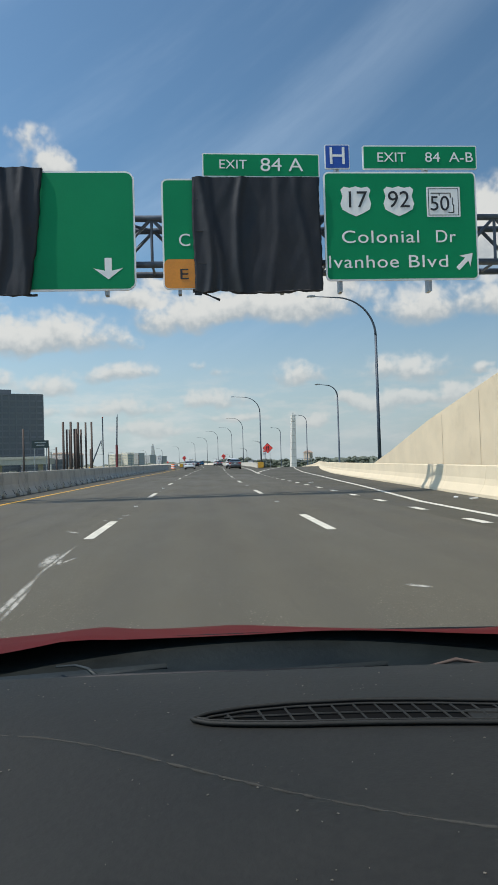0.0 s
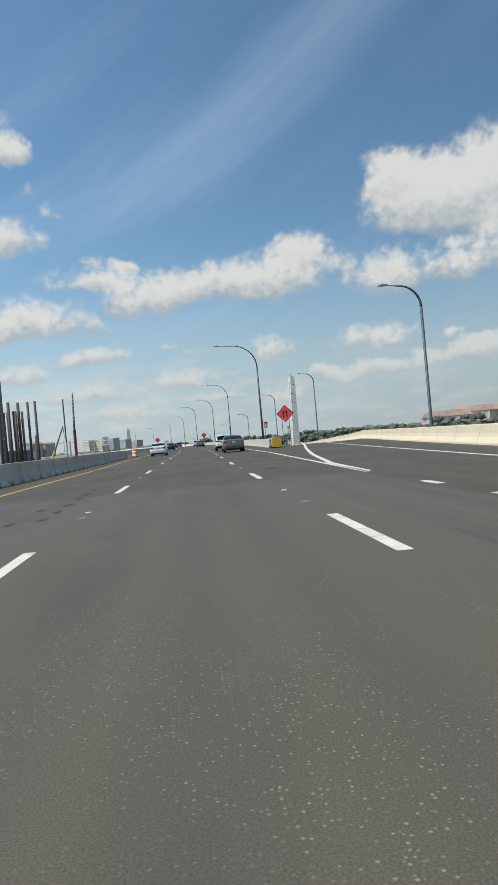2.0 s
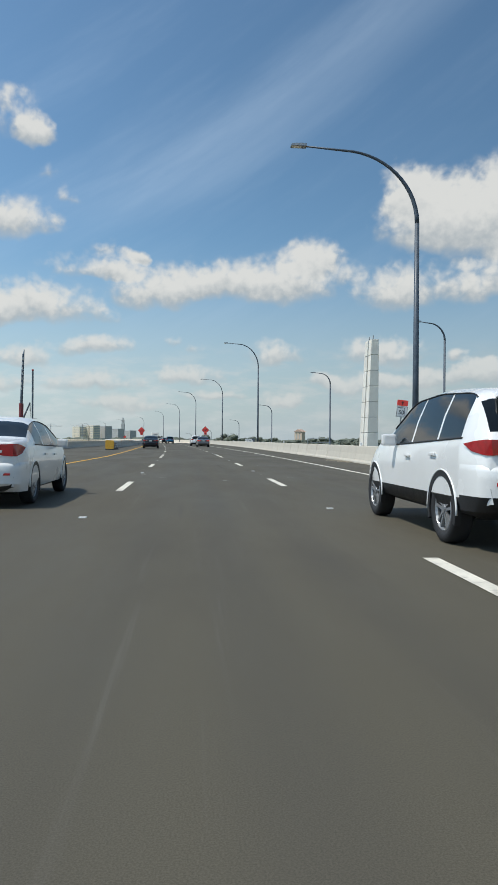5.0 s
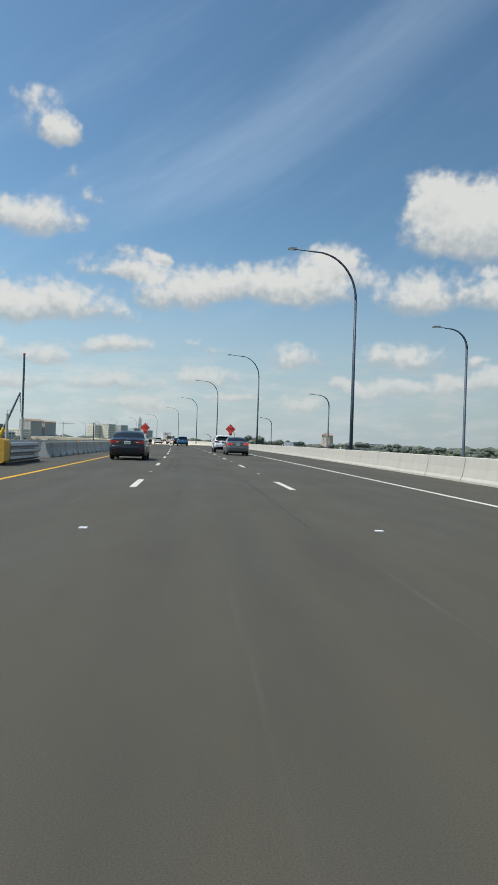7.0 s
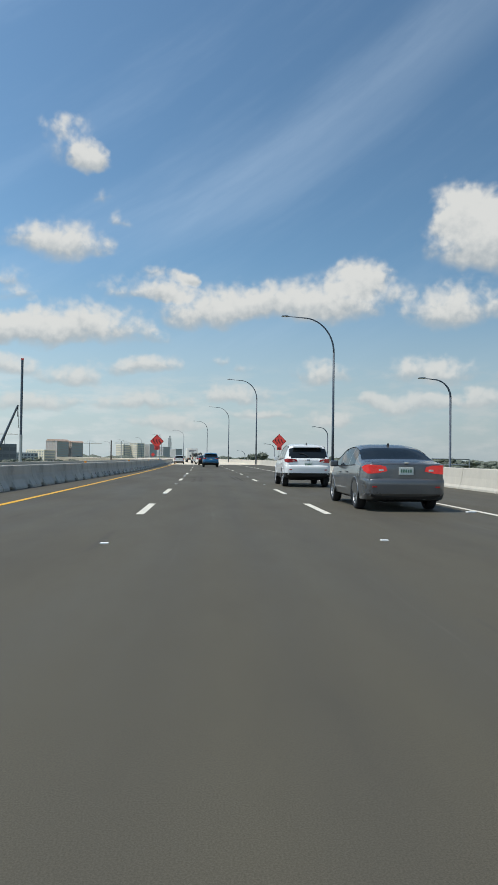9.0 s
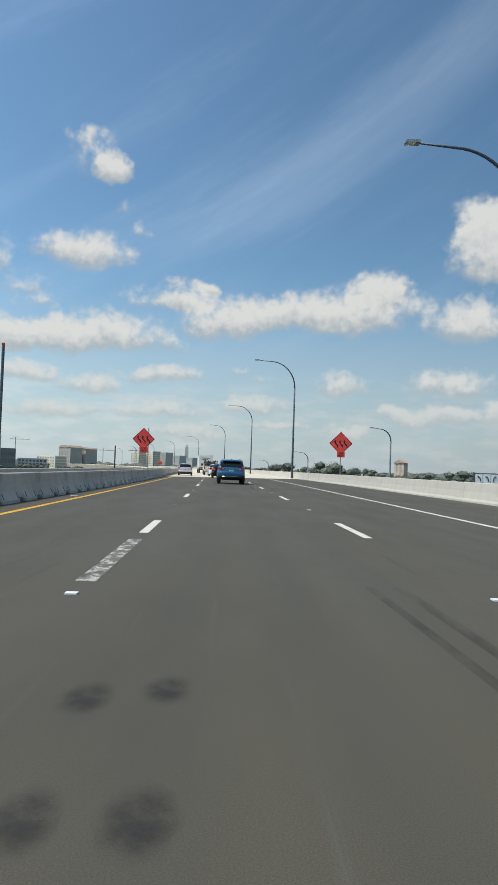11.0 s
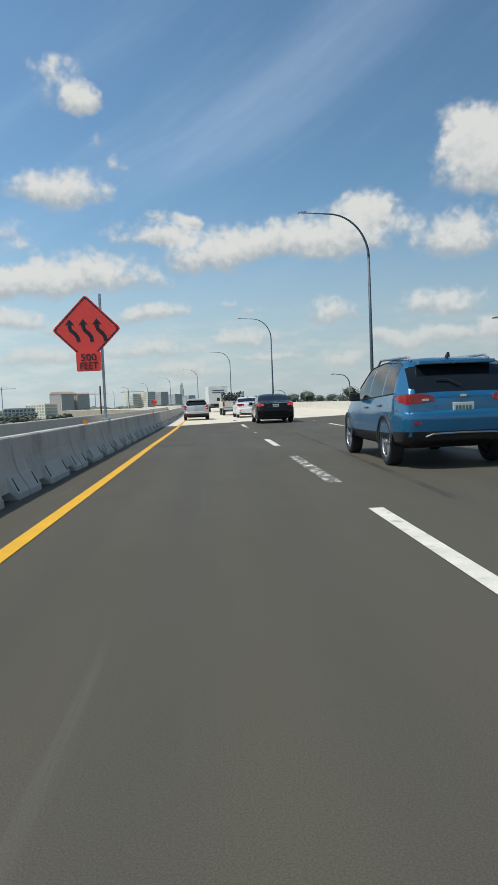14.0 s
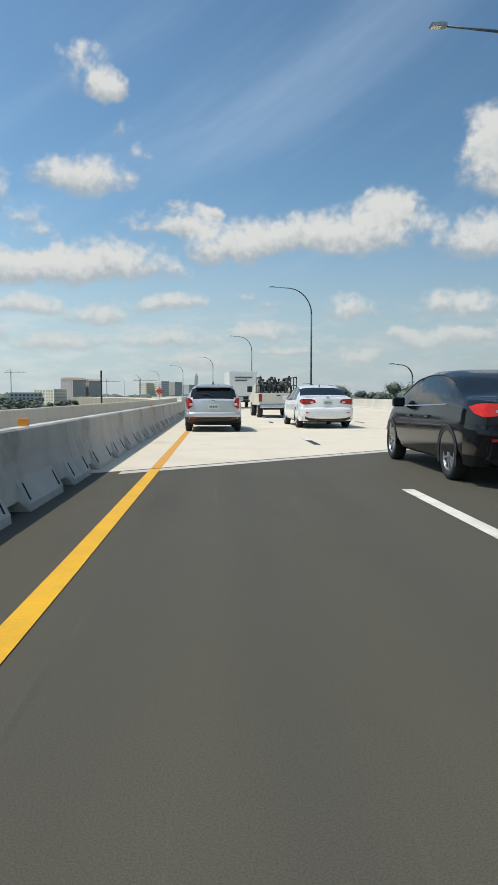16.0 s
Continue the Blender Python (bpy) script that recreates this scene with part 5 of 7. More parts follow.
    rm.matrix_basis = frame_at(142.0, 10.33, RAMP_Z(142.0)) @ Matrix.Rotation(radians(5.9), 4, "Y")


def drum(m):
    d = root("traffic_drum", "orange and white traffic drum beside the barrier end", "traffic drum", "traffic drums", m)
    z = 0.0
    for k in range(5):
        bm = bmesh.new()
        r = 0.27 - 0.012 * k
        tube(bm, [(0, 0, z), (0, 0, z + 0.19)], [r, r - 0.008], 18)
        part("band", bm, M_DRUM if k % 2 == 0 else M_SIGNW, d)
        z += 0.19
    bm = bmesh.new()
    tube(bm, [(0, 0, 0.0), (0, 0, 0.05)], 0.36, 18)
    part("foot", bm, M_DARK, d)
    return d


def cushions():
    # crash cushion: yellow nose and corrugated bays
    for s, u, n, lab in ((103.2, 7.3, 2, "yellow crash cushion in front of a concrete barrier end"), (175.5, -7.25, 5, "long crash cushion with a yellow nose and steel sides")):
        c = root("crash_cushion", lab, "crash cushion", m=frame_at(s, u))
        bm = bmesh.new()
        prism(bm, rounded(0.80, 0.84, 0.12, 0, 0.5), 0.0, 0.75)
        part("nose", bm, M_CUSHION, c, "yellow plastic nose")
        for k in range(n):
            bm = bmesh.new()
            y0 = 0.80 + k * 0.95
            for side in (-1, 1):
                for j in range(3):
                    z = 0.22 + j * 0.24
                    tube(bm, [(side * 0.34, y0, z), (side * 0.34, y0 + 0.92, z)], 0.10, 6)
            box(bm, -0.33, 0.33, y0 + 0.42, y0 + 0.5, 0.05, 0.86)
            part("bay", bm, M_STEEL, c, "corrugated steel bay")
        bm = bmesh.new()
        box(bm, -0.45, 0.45, 0.1, 0.9 + n * 0.95, 0.0, 0.07, 0.01)
        part("skid", bm, M_DARK, c)
    drum(frame_at(126.5, -6.9))
    drum(frame_at(128.6, -7.2))
    drum(frame_at(131.5, -7.5))


def pylon():
    """Two tapering concrete piers one behind the other, cast in tall blocks."""
    p = root("concrete_pylon", "tall pale concrete twin pier with cast joints and two spikes", "pylon")
    h, lift = 15.95, 1.92

    def pier(y0, depth, push):
        """Square in plan; the right face stays upright, the others lean in."""
        def corners(z, inset=0.0):
            q = z / h
            x0, x1 = 0.62 * q + inset, 1.52 + 0.03 * q - inset
            ya, yb = y0 + push * q + inset, y0 + depth - 0.55 * q + push * q - inset
            return ((x0, ya), (x1, ya), (x1, yb), (x0, yb))

        def block(bm, a, b, inset=0.0, bev=0.0):
            vs = [[bm.verts.new((x, y, z)) for x, y in corners(z, inset)] for z in (a, b)]
            bm.faces.new(vs[0][::-1])
            bm.faces.new(vs[1])
            for i in range(4):
                bm.faces.new((vs[0][i], vs[0][(i + 1) % 4], vs[1][(i + 1) % 4], vs[1][i]))
            if bev:
                bmesh.ops.bevel(bm, geom=list(bm.edges), offset=bev, segments=1, affect="EDGES")

        bm = bmesh.new()
        block(bm, 0.0, h - 0.1, 0.06)
        part("core", bm, M_CONC, p)
        b = h
        while b > 0.2:
            a = max(0.0, b - lift)
            bm = bmesh.new()
            block(bm, a + (0.03 if a else 0.0), b - (0.03 if b < h else 0.0), 0.0, 0.025)
            part("panel", bm, M_PYLON, p)
            b = a
        (xa, ya), _, (xb, yb), _ = corners(h)
        bm = bmesh.new()
        tube(bm, [((xa + xb) / 2 - 0.1, (ya + yb) / 2, h - 0.2), ((xa + xb) / 2 - 0.1, (ya + yb) / 2, h + 0.55)], 0.07, 8)
        part("spike", bm, M_STEEL, p)

    pier(0.0, 1.60, 0.10)
    pier(1.85, 1.70, -0.20)
    p.matrix_basis = frame_at(189.5, 22.6, -2.4)


barriers()
retaining_wall()
street_lamps()
gantry()
work_signs()
cushions()
pylon()
# ---------------------------------------------------------------- vehicles
def lathe(bm, prof, sides, axis_x=True):
    """Turns (radius, offset) pairs round the x axis."""
    rings = []
    for r, o in prof:
        rings.append([bm.verts.new((o, r * math.cos(a), r * math.sin(a))) for a in (2 * math.pi * k / sides for k in range(sides))])
    for a, b in zip(rings, rings[1:]):
        for k in range(sides):
            bm.faces.new((a[k], a[(k + 1) % sides], b[(k + 1) % sides], b[k]))
    return bm


WHEELS = {}


def wheel_meshes(r, w, spokes):
    key = (r, w, spokes)
    if key in WHEELS:
        return WHEELS[key]
    bm = bmesh.new()
    i = r * 0.66
    lathe(bm, [(i, -w / 2 + 0.02), (r * 0.86, -w / 2), (r * 0.97, -w / 2 + 0.02), (r, -w / 2 + 0.05), (r, w / 2 - 0.05), (r * 0.97, w / 2 - 0.02), (r * 0.86, w / 2), (i, w / 2 - 0.02), (i - 0.01, 0), (i, -w / 2 + 0.02)], 28)
    tyre = mesh_of("tyre", bm, M_DARK, True)
    bm = bmesh.new()
    lathe(bm, [(i, w / 2 - 0.02), (i * 0.95, w / 2 - 0.015), (i * 0.90, w / 2 - 0.04), (i * 0.90, -w / 2 + 0.03)], 28)
    for k in range(spokes):
        a = 2 * math.pi * k / spokes
        m = Matrix.Rotation(a, 4, "X")
        for off in (-0.045, 0.045) if spokes < 7 else (0.0,):
            vs = [Vector((w / 2 - 0.03, off * 0.35 - 0.014, 0.03)), Vector((w / 2 - 0.03, off * 0.35 + 0.014, 0.03)), Vector((w / 2 - 0.025, off + 0.016, i * 0.93)), Vector((w / 2 - 0.025, off - 0.016, i * 0.93))]
            top = [bm.verts.new(m @ v) for v in vs]
            low = [bm.verts.new(m @ (v - Vector((0.03, 0, 0)))) for v in vs]
            bm.faces.new(top)
            for j in range(4):
                bm.faces.new((top[j], top[(j + 1) % 4], low[(j + 1) % 4], low[j]))
    lathe(bm, [(0.001, w / 2 - 0.015), (0.045, w / 2 - 0.018), (0.055, w / 2 - 0.05)], 14)
    rim = mesh_of("rim", bm, M_RIM)
    bm = bmesh.new()
    lathe(bm, [(0.001, w / 2 - 0.085), (i * 0.9, w / 2 - 0.085), (i * 0.9, w / 2 - 0.1)], 20)
    disc = mesh_of("brake_disc", bm, M_BLACK)
    WHEELS[key] = tyre, rim, disc
    return WHEELS[key]


def add_wheel(parent, x, y, r, w, spokes):
    tyre, rim, disc = wheel_meshes(r, w, spokes)
    m = Matrix.Translation((x, y, r))
    if x < 0:
        m = m @ Matrix.Rotation(math.pi, 4, "Z")
    ob = shared("wheel", tyre, parent, m)
    shared("rim", rim, ob)
    shared("brake_disc", disc, ob)


def lens(bm, pts, thick):
    """A rounded patch through four or more points, given thickness inwards (towards +y)."""
    a = [bm.verts.new(p) for p in pts]
    b = [bm.verts.new(Vector(p) + Vector((0, thick, 0))) for p in pts]
    bm.faces.new(a)
    bm.faces.new(b)
    for i in range(len(a)):
        j = (i + 1) % len(a)
        bm.faces.new((a[i], a[j], b[j], b[i]))


def car(name, label, m, paint_mat, size, top, belt, low, rear_glass, front_glass, doors, tail, wheel=(0.32, 0.20, 5), lit=False, plate_z=0.85,
        roof_in=0.30, rails=False, wiper=False, chrome=False, spoiler=0.0, antenna=True, group="cars", category="car", dark_bumper=0.42, tail_mat=None):
    """y runs from the tail (0) to the nose. top, belt and low are lines of (y, height)."""
    L, W, H = size
    hw = W / 2
    k = L / top[-1][0]
    top, belt, low = ([(y * k, z) for y, z in line] for line in (top, belt, low))
    rear_glass, front_glass, doors = ([y * k for y in row] for row in (rear_glass, front_glass, doors))
    c = root(name, label, category, group, m)
    fy = lambda line, y: float(np.interp(y, [p[0] for p in line], [p[1] for p in line]))
    ys = sorted(set([0.0, 0.03, 0.10, 0.2] + [L * k / 60 for k in range(1, 60)] + [p[0] for p in top] + [d for d in doors] + [d + 0.05 for d in doors] + [L - 0.1, L - 0.03, L]))
    ys = [y for y, z in zip(ys, ys[1:] + [99]) if z - y > 0.012]

    def roofline(y):
        # the knots of the outline are rounded off
        r = min(0.16, y, L - y)
        return sum(fy(top, y + r * k) for k in (-1.0, -0.66, -0.33, 0.0, 0.33, 0.66, 1.0)) / 7

    def section(y):
        e = min(1.0, 0.86 + 0.14 * math.sqrt(min(1.0, y / 0.45))) * min(1.0, 0.78 + 0.22 * math.sqrt(min(1.0, (L - y) / 0.9)))
        w = hw * e
        lo, be, tp = fy(low, y), fy(belt, y), roofline(y)
        be = min(be, tp - 0.015)
        k = min(1.0, max(0.0, (tp - be) / (H - 0.9)))
        rw = w * 0.93 - roof_in * k * 0.62
        pts = [(0, lo), (0.70 * w, lo), (0.95 * w, lo + 0.07), (0.995 * w, lo + 0.22), (w, be - 0.30 if be - 0.30 > lo + 0.25 else lo + 0.26), (0.985 * w, be - 0.10), (0.955 * w, be), ((0.955 * w + rw) / 2 + 0.022 * k, (be + tp - 0.07 * k) / 2), (rw, tp - 0.07 * k - 0.004), (rw - 0.07 - 0.04 * k, tp - 0.012), (rw * 0.5, tp + 0.012 * k), (0, tp + 0.018 * k)]
        return pts

    rows = [section(y) for y in ys]
    groups = {k: [] for k in ("body", "rear_window", "windscreen", "side_window_r", "side_window_l", "lower_trim")}
    n = len(rows[0])
    for i in range(len(ys) - 1):
        ym = (ys[i] + ys[i + 1]) / 2
        for j in range(n - 1):
            key = "body"
            if j in (0, 1):
                key = "lower_trim"
            if j == 2 and (rows[i][3][1] < dark_bumper + 0.0):
                key = "lower_trim"
            if j == 3 and ym < 0.25 and rows[i][4][1] < dark_bumper + 0.05:
                key = "lower_trim"
            tall = fy(top, ym) - fy(belt, ym) > 0.16
            pillar = any(d <= ym <= d + 0.05 for d in doors)
            if j in (6, 7) and tall and doors[0] < ym < doors[-1] and not pillar:
                key = "side_window"
            if j in (9, 10) and rear_glass[0] < ym < rear_glass[1]:
                key = "rear_window"
            if j == 8 and rear_glass[0] < ym < rear_glass[1]:
                key = "rear_window" if ym > rear_glass[0] + 0.04 else "body"
            if j in (9, 10) and front_glass[0] < ym < front_glass[1]:
                key = "windscreen"
            for side in (1, -1):
                k = key + ("_r" if side > 0 else "_l") if key == "side_window" else key
                quad = [(side * rows[i][j][0], ys[i], rows[i][j][1]), (side * rows[i][j + 1][0], ys[i], rows[i][j + 1][1]), (side * rows[i + 1][j + 1][0], ys[i + 1], rows[i + 1][j + 1][1]), (side * rows[i + 1][j][0], ys[i + 1], rows[i + 1][j][1])]
                groups[k].append(quad)
    for i in (0, len(ys) - 1):
        for j in range(n - 1):
            for side in (1, -1):
                lowz = rows[i][j][1] < dark_bumper - 0.02
                groups["lower_trim" if (i == 0 and lowz) else "body"].append([(0, ys[i], rows[i][j][1]), (side * rows[i][j][0], ys[i], rows[i][j][1]), (side * rows[i][j + 1][0], ys[i], rows[i][j + 1][1]), (0, ys[i], rows[i][j + 1][1])])
    for key, quads in groups.items():
        if not quads:
            continue
        bm = bmesh.new()
        for q in quads:
            bm.faces.new([bm.verts.new(p) for p in q])
        bmesh.ops.remove_doubles(bm, verts=bm.verts, dist=0.0008)
        bmesh.ops.dissolve_degenerate(bm, edges=bm.edges, dist=0.0008)
        glass = "window" in key or key == "windscreen"
        part(key.replace("_r", "") if key.endswith("_r") else key.replace("_l", "") if key.endswith("_l") else key, bm, M_GLASS if glass else (M_BLACK if key == "lower_trim" else paint_mat), c, "dark tinted glass" if glass else "", smooth=True)
    # tail lights
    x0, x1, z0, z1, wrap = tail
    tm = tail_mat or (M_BRAKE if lit else M_TAIL)
    for side in (1, -1):
        bm = bmesh.new()
        hgt = z1 - z0
        e = lambda y: min(1.0, 0.86 + 0.14 * math.sqrt(y / 0.45)) * hw
        shape = [(x0, z0 + 0.30 * hgt), (x0 + 0.03, z1 - 0.22 * hgt), (x0 + 0.35 * (x1 - x0), z1 - 0.05 * hgt), (e(0.03) - 0.04, z1)]
        low_line = [(e(0.03) - 0.05, z0), (x0 + 0.45 * (x1 - x0), z0 + 0.05 * hgt)]
        wrapped = [(e(0.03) + 0.004, 0.03, z1), (e(wrap * 0.5) + 0.006, wrap * 0.5, z1 - 0.10 * hgt), (e(wrap) + 0.004, wrap, z1 - 0.28 * hgt), (e(wrap * 0.6) + 0.006, wrap * 0.6, z0 + 0.25 * hgt), (e(0.03) + 0.004, 0.03, z0)]
        lens(bm, [(side * x, -0.014, z) for x, z in shape] + [(side * x, -0.014, z) for x, z in reversed(low_line[::-1])], 0.05)
        lamp = part("tail_light", bm, tm, c, "red tail light")
        bm = bmesh.new()
        bm.faces.new([bm.verts.new(p) for p in ((side * (e(0.03) - 0.04), -0.014, z1), (side * wrapped[0][0], 0.03, z1), (side * wrapped[4][0], 0.03, z0), (side * (e(0.03) - 0.05), -0.014, z0))])
        bm.faces.new([bm.verts.new((side * p[0], p[1], p[2])) for p in wrapped])
        part("side_lens", bm, tm, lamp)
        # clear reversing lens in its lower inner part
        bm = bmesh.new()
        xm = x0 + 0.30 * (x1 - x0)
        box(bm, side * (xm - 0.05), side * (xm + 0.05), -0.018, -0.012, z0 + 0.30 * hgt, z0 + 0.50 * hgt, 0.002)
        part("reversing_lens", bm, M_PLATE, lamp, "small clear reversing lens")
    # rear bumper that wraps round the corners, its lower edge dark
    bz, lowz = z0 - 0.22, fy(low, 0)
    split = min(dark_bumper, bz - 0.03)
    ex = lambda y: min(1.0, 0.86 + 0.14 * math.sqrt(y / 0.45)) * hw
    half = [(0.0, -0.018), (hw * 0.30, -0.016), (hw * 0.60, -0.006), (hw * 0.78, 0.012), (ex(0.05) + 0.004, 0.06), (ex(0.14) + 0.010, 0.15), (ex(0.28) + 0.010, 0.28), (ex(0.42) + 0.004, 0.42)]
    across = [(-x, y) for x, y in reversed(half[1:])] + half
    prof = [(lowz - 0.02, 0.12), (lowz + 0.05, 0.02), (split, -0.030), (split + 0.001, -0.034), (bz - 0.02, -0.048), (bz + 0.06, -0.050), (bz + 0.10, -0.034), (bz + 0.125, 0.012)]
    upper, lower = bmesh.new(), bmesh.new()
    for g, rows_ in ((lower, prof[:3]), (upper, prof[3:])):
        grid = []
        for z, out in rows_:
            row = []
            for x, y in across:
                w = max(0.0, 1 - y / 0.30)
                row.append(g.verts.new((x * (1 - (out * 0.10 if y > 0.05 else 0.0)), y + out * w, z)))
            grid.append(row)
        for p, q in zip(grid, grid[1:]):
            for k in range(len(across) - 1):
                g.faces.new((p[k], p[k + 1], q[k + 1], q[k]))
    part("rear_bumper", upper, paint_mat, c, smooth=True)
    part("lower_bumper", lower, M_BLACK if dark_bumper > 0.45 else paint_mat, c, "lower edge of the bumper", smooth=True)
    for side in (1, -1):
        bm = bmesh.new()
        box(bm, side * hw * 0.62, side * hw * 0.80, -0.042, -0.02, bz - 0.07, bz - 0.035, 0.004)
        part("reflector", bm, M_TAIL, c, "small red bumper reflector")
    bm = bmesh.new()
    box(bm, -0.155, 0.155, -0.022, 0.02, plate_z - 0.078, plate_z + 0.078, 0.006)
    plate = part("number_plate", bm, M_PLATE, c, "pale number plate")
    bm = bmesh.new()
    for k in range(5):
        box(bm, -0.12 + 0.05 * k, -0.085 + 0.05 * k, -0.027, -0.02, plate_z - 0.03, plate_z + 0.035)
    part("plate_bars", bm, M_PBAR, plate)
    bm = bmesh.new()
    box(bm, -0.05, 0.05, -0.018, 0.03, plate_z + 0.15, plate_z + 0.20, 0.012)
    part("badge", bm, M_CHROME, c, "small chrome badge")
    if chrome:
        bm = bmesh.new()
        box(bm, -hw * 0.62, hw * 0.62, -0.02, 0.03, plate_z + 0.125, plate_z + 0.145, 0.004)
        part("trim_strip", bm, M_CHROME, c, "thin chrome strip")
    # exhaust below the bumper
    bm = bmesh.new()
    tube(bm, [(hw * 0.45, 0.02, lowz + 0.02), (hw * 0.45, 0.5, lowz + 0.02)], 0.032, 10)
    part("exhaust", bm, M_STEEL, c)
    # wheels, arches
    r, ww, spokes = wheel
    wide = lambda y: hw * min(1.0, 0.86 + 0.14 * math.sqrt(min(1.0, max(0.0, y) / 0.45))) * min(1.0, 0.78 + 0.22 * math.sqrt(min(1.0, max(0.0, L - y) / 0.9)))
    for y in (L * 0.205, L * 0.805):
        for side in (1, -1):
            add_wheel(c, side * (min(hw, wide(y) + 0.02) - ww / 2 - 0.004), y, r, ww, spokes)
            # black ring painting the shade round the tyre, and the lip of the wing over it
            bm = bmesh.new()
            ring = [(y + (r + 0.05) * math.cos(a), r + (r + 0.05) * math.sin(a)) for a in (radians(-20 + 220 * k / 18) for k in range(19))]
            tread = [(y + r * 0.97 * math.cos(a), r + r * 0.97 * math.sin(a)) for a in (radians(-20 + 220 * k / 18) for k in range(19))]
            rows_w = [[bm.verts.new((side * (wide(p) + x), p, q)) for p, q in line] for x, line in ((-0.06, ring), (0.003, ring), (0.003, tread), (-0.06, tread))]
            for p, q in zip(rows_w, rows_w[1:]):
                for k in range(18):
                    bm.faces.new((p[k], p[k + 1], q[k + 1], q[k]))
            part("wheel_well", bm, M_BLACK, c)
            bm = bmesh.new()
            pts = [(side * (wide(y + (r + 0.06) * math.cos(a)) - 0.004), y + (r + 0.06) * math.cos(a), r + (r + 0.06) * math.sin(a)) for a in (radians(-4 + 188 * k / 18) for k in range(19))]
            tube(bm, pts, 0.026 if rails else 0.013, 6)
            part("wheel_arch", bm, M_BLACK if rails else paint_mat, c, smooth=True)
    bm = bmesh.new()
    box(bm, -hw * 0.66, hw * 0.66, 0.75, L - 0.6, fy(low, L / 2) - 0.03, fy(low, L / 2) + 0.08)
    part("underside", bm, M_BLACK, c)
    # mouldings below and over the side windows
    for side in (1, -1):
        for j, rr in ((6, 0.010), (8, 0.008)):
            line = [(side * (q[j][0] + 0.004), y, q[j][1]) for y, q in zip(ys, rows) if doors[0] - 0.02 < y < doors[-1] + 0.02]
            bm = bmesh.new()
            tube(bm, line, rr, 5)
            part("window_trim", bm, M_CHROME if chrome and j == 6 else M_BLACK, c, smooth=True)
    # mirrors, handles
    ymir = front_glass[0] + 0.12
    for side in (1, -1):
        bm = bmesh.new()
        box(bm, side * (hw - 0.02), side * (hw + 0.17), ymir - 0.05, ymir + 0.07, fy(belt, ymir) - 0.02, fy(belt, ymir) + 0.13, 0.03)
        part("mirror", bm, M_BLACK if rails else paint_mat, c)
        for d in doors[1:-1]:
            bm = bmesh.new()
            box(bm, side * hw * 0.985, side * (hw + 0.018), d - 0.02, d + 0.16, fy(belt, d) - 0.17, fy(belt, d) - 0.14, 0.006)
            part("door_handle", bm, paint_mat, c)
    if antenna:
        bm = bmesh.new()
        ya = rear_glass[1] + 0.15
        prism(bm, [(0, 0), (0.14, 0), (0.02, 0.075)], -0.02, 0.02)
        bmesh.ops.transform(bm, matrix=Matrix.Translation((0, ya, fy(top, ya) + 0.01)) @ Matrix.Rotation(radians(90), 4, "Z"), verts=bm.verts)
        part("antenna", bm, M_BLACK, c)
    if rails:
        # bright moulding across the dark lower bumper
        bm = bmesh.new()
        tube(bm, [(-hw * 0.62, -0.035, split - 0.075), (-hw * 0.5, -0.050, split - 0.035), (0, -0.058, split - 0.025), (hw * 0.5, -0.050, split - 0.035), (hw * 0.62, -0.035, split - 0.075)], 0.014, 6)
        part("skid_trim", bm, M_CHROME, c, "thin silver moulding under the bumper")
        for side in (1, -1):
            bm = bmesh.new()
            xr = side * (hw * 0.93 - roof_in * 0.62 - 0.04)
            y0, y1 = rear_glass[1] + 0.1, front_glass[0] - 0.1
            tube(bm, [(xr, y0, fy(top, y0) - 0.01), (xr, y0 + 0.15, fy(top, y0) + 0.055), (xr, y1 - 0.2, fy(top, y1) + 0.075), (xr, y1, fy(top, y1) - 0.01)], 0.02, 8)
            part("roof_rail", bm, M_STEEL, c)
    if spoiler:
        bm = bmesh.new()
        ye = rear_glass[1]
        box(bm, -hw * 0.62, hw * 0.62, ye - spoiler, ye + 0.15, fy(top, ye) - 0.035, fy(top, ye) + 0.02, 0.015)
        part("spoiler", bm, paint_mat, c)
    if wiper:
        bm = bmesh.new()
        yw = rear_glass[0] + 0.03
        tube(bm, [(0, yw - 0.02, fy(top, yw) + 0.03), (-0.16, yw + 0.05, fy(top, yw + 0.05) + 0.05), (-0.34, yw + 0.06, fy(top, yw + 0.06) + 0.045)], 0.012, 6)
        part("rear_wiper", bm, M_BLACK, c)
    return c


P_SILVER = paint("silver_paint", (0.53, 0.54, 0.54), 0.45, 0.34)
P_GREY = paint("grey_paint", (0.115, 0.118, 0.122), 0.5)
P_WHITE = paint("white_paint", (0.78, 0.78, 0.76), 0.0, 0.3)
P_BLACK = material("black_paint", (0.005, 0.005, 0.006), 0.12, spread=0.05, scale=1.0, fine=160, bump=0.0, coat=0.18, spec=0.22)
P_NAVY = material("navy_paint", (0.010, 0.013, 0.021), 0.3, metal=0.2, spread=0.05, scale=1.0, fine=160, bump=0.0, coat=0.45, spec=0.4)
P_BLUE = paint("blue_paint", (0.010, 0.135, 0.27), 0.45)
P_TRUCK = material("truck_body_white", (0.66, 0.66, 0.63), 0.5, spread=0.05, scale=1, fine=30, bump=0.02, stain=(0.5, 0.49, 0.46), stain_scale=0.8)
P_CREAM = material("cream_truck_paint", (0.62, 0.57, 0.47), 0.45, spread=0.05, scale=1, fine=30, bump=0.02, stain=(0.45, 0.40, 0.32), stain_scale=0.8)
M_CARGO = material("dark_tools", (0.05, 0.055, 0.05), 0.7, spread=0.4, scale=5, fine=30, bump=0.2)

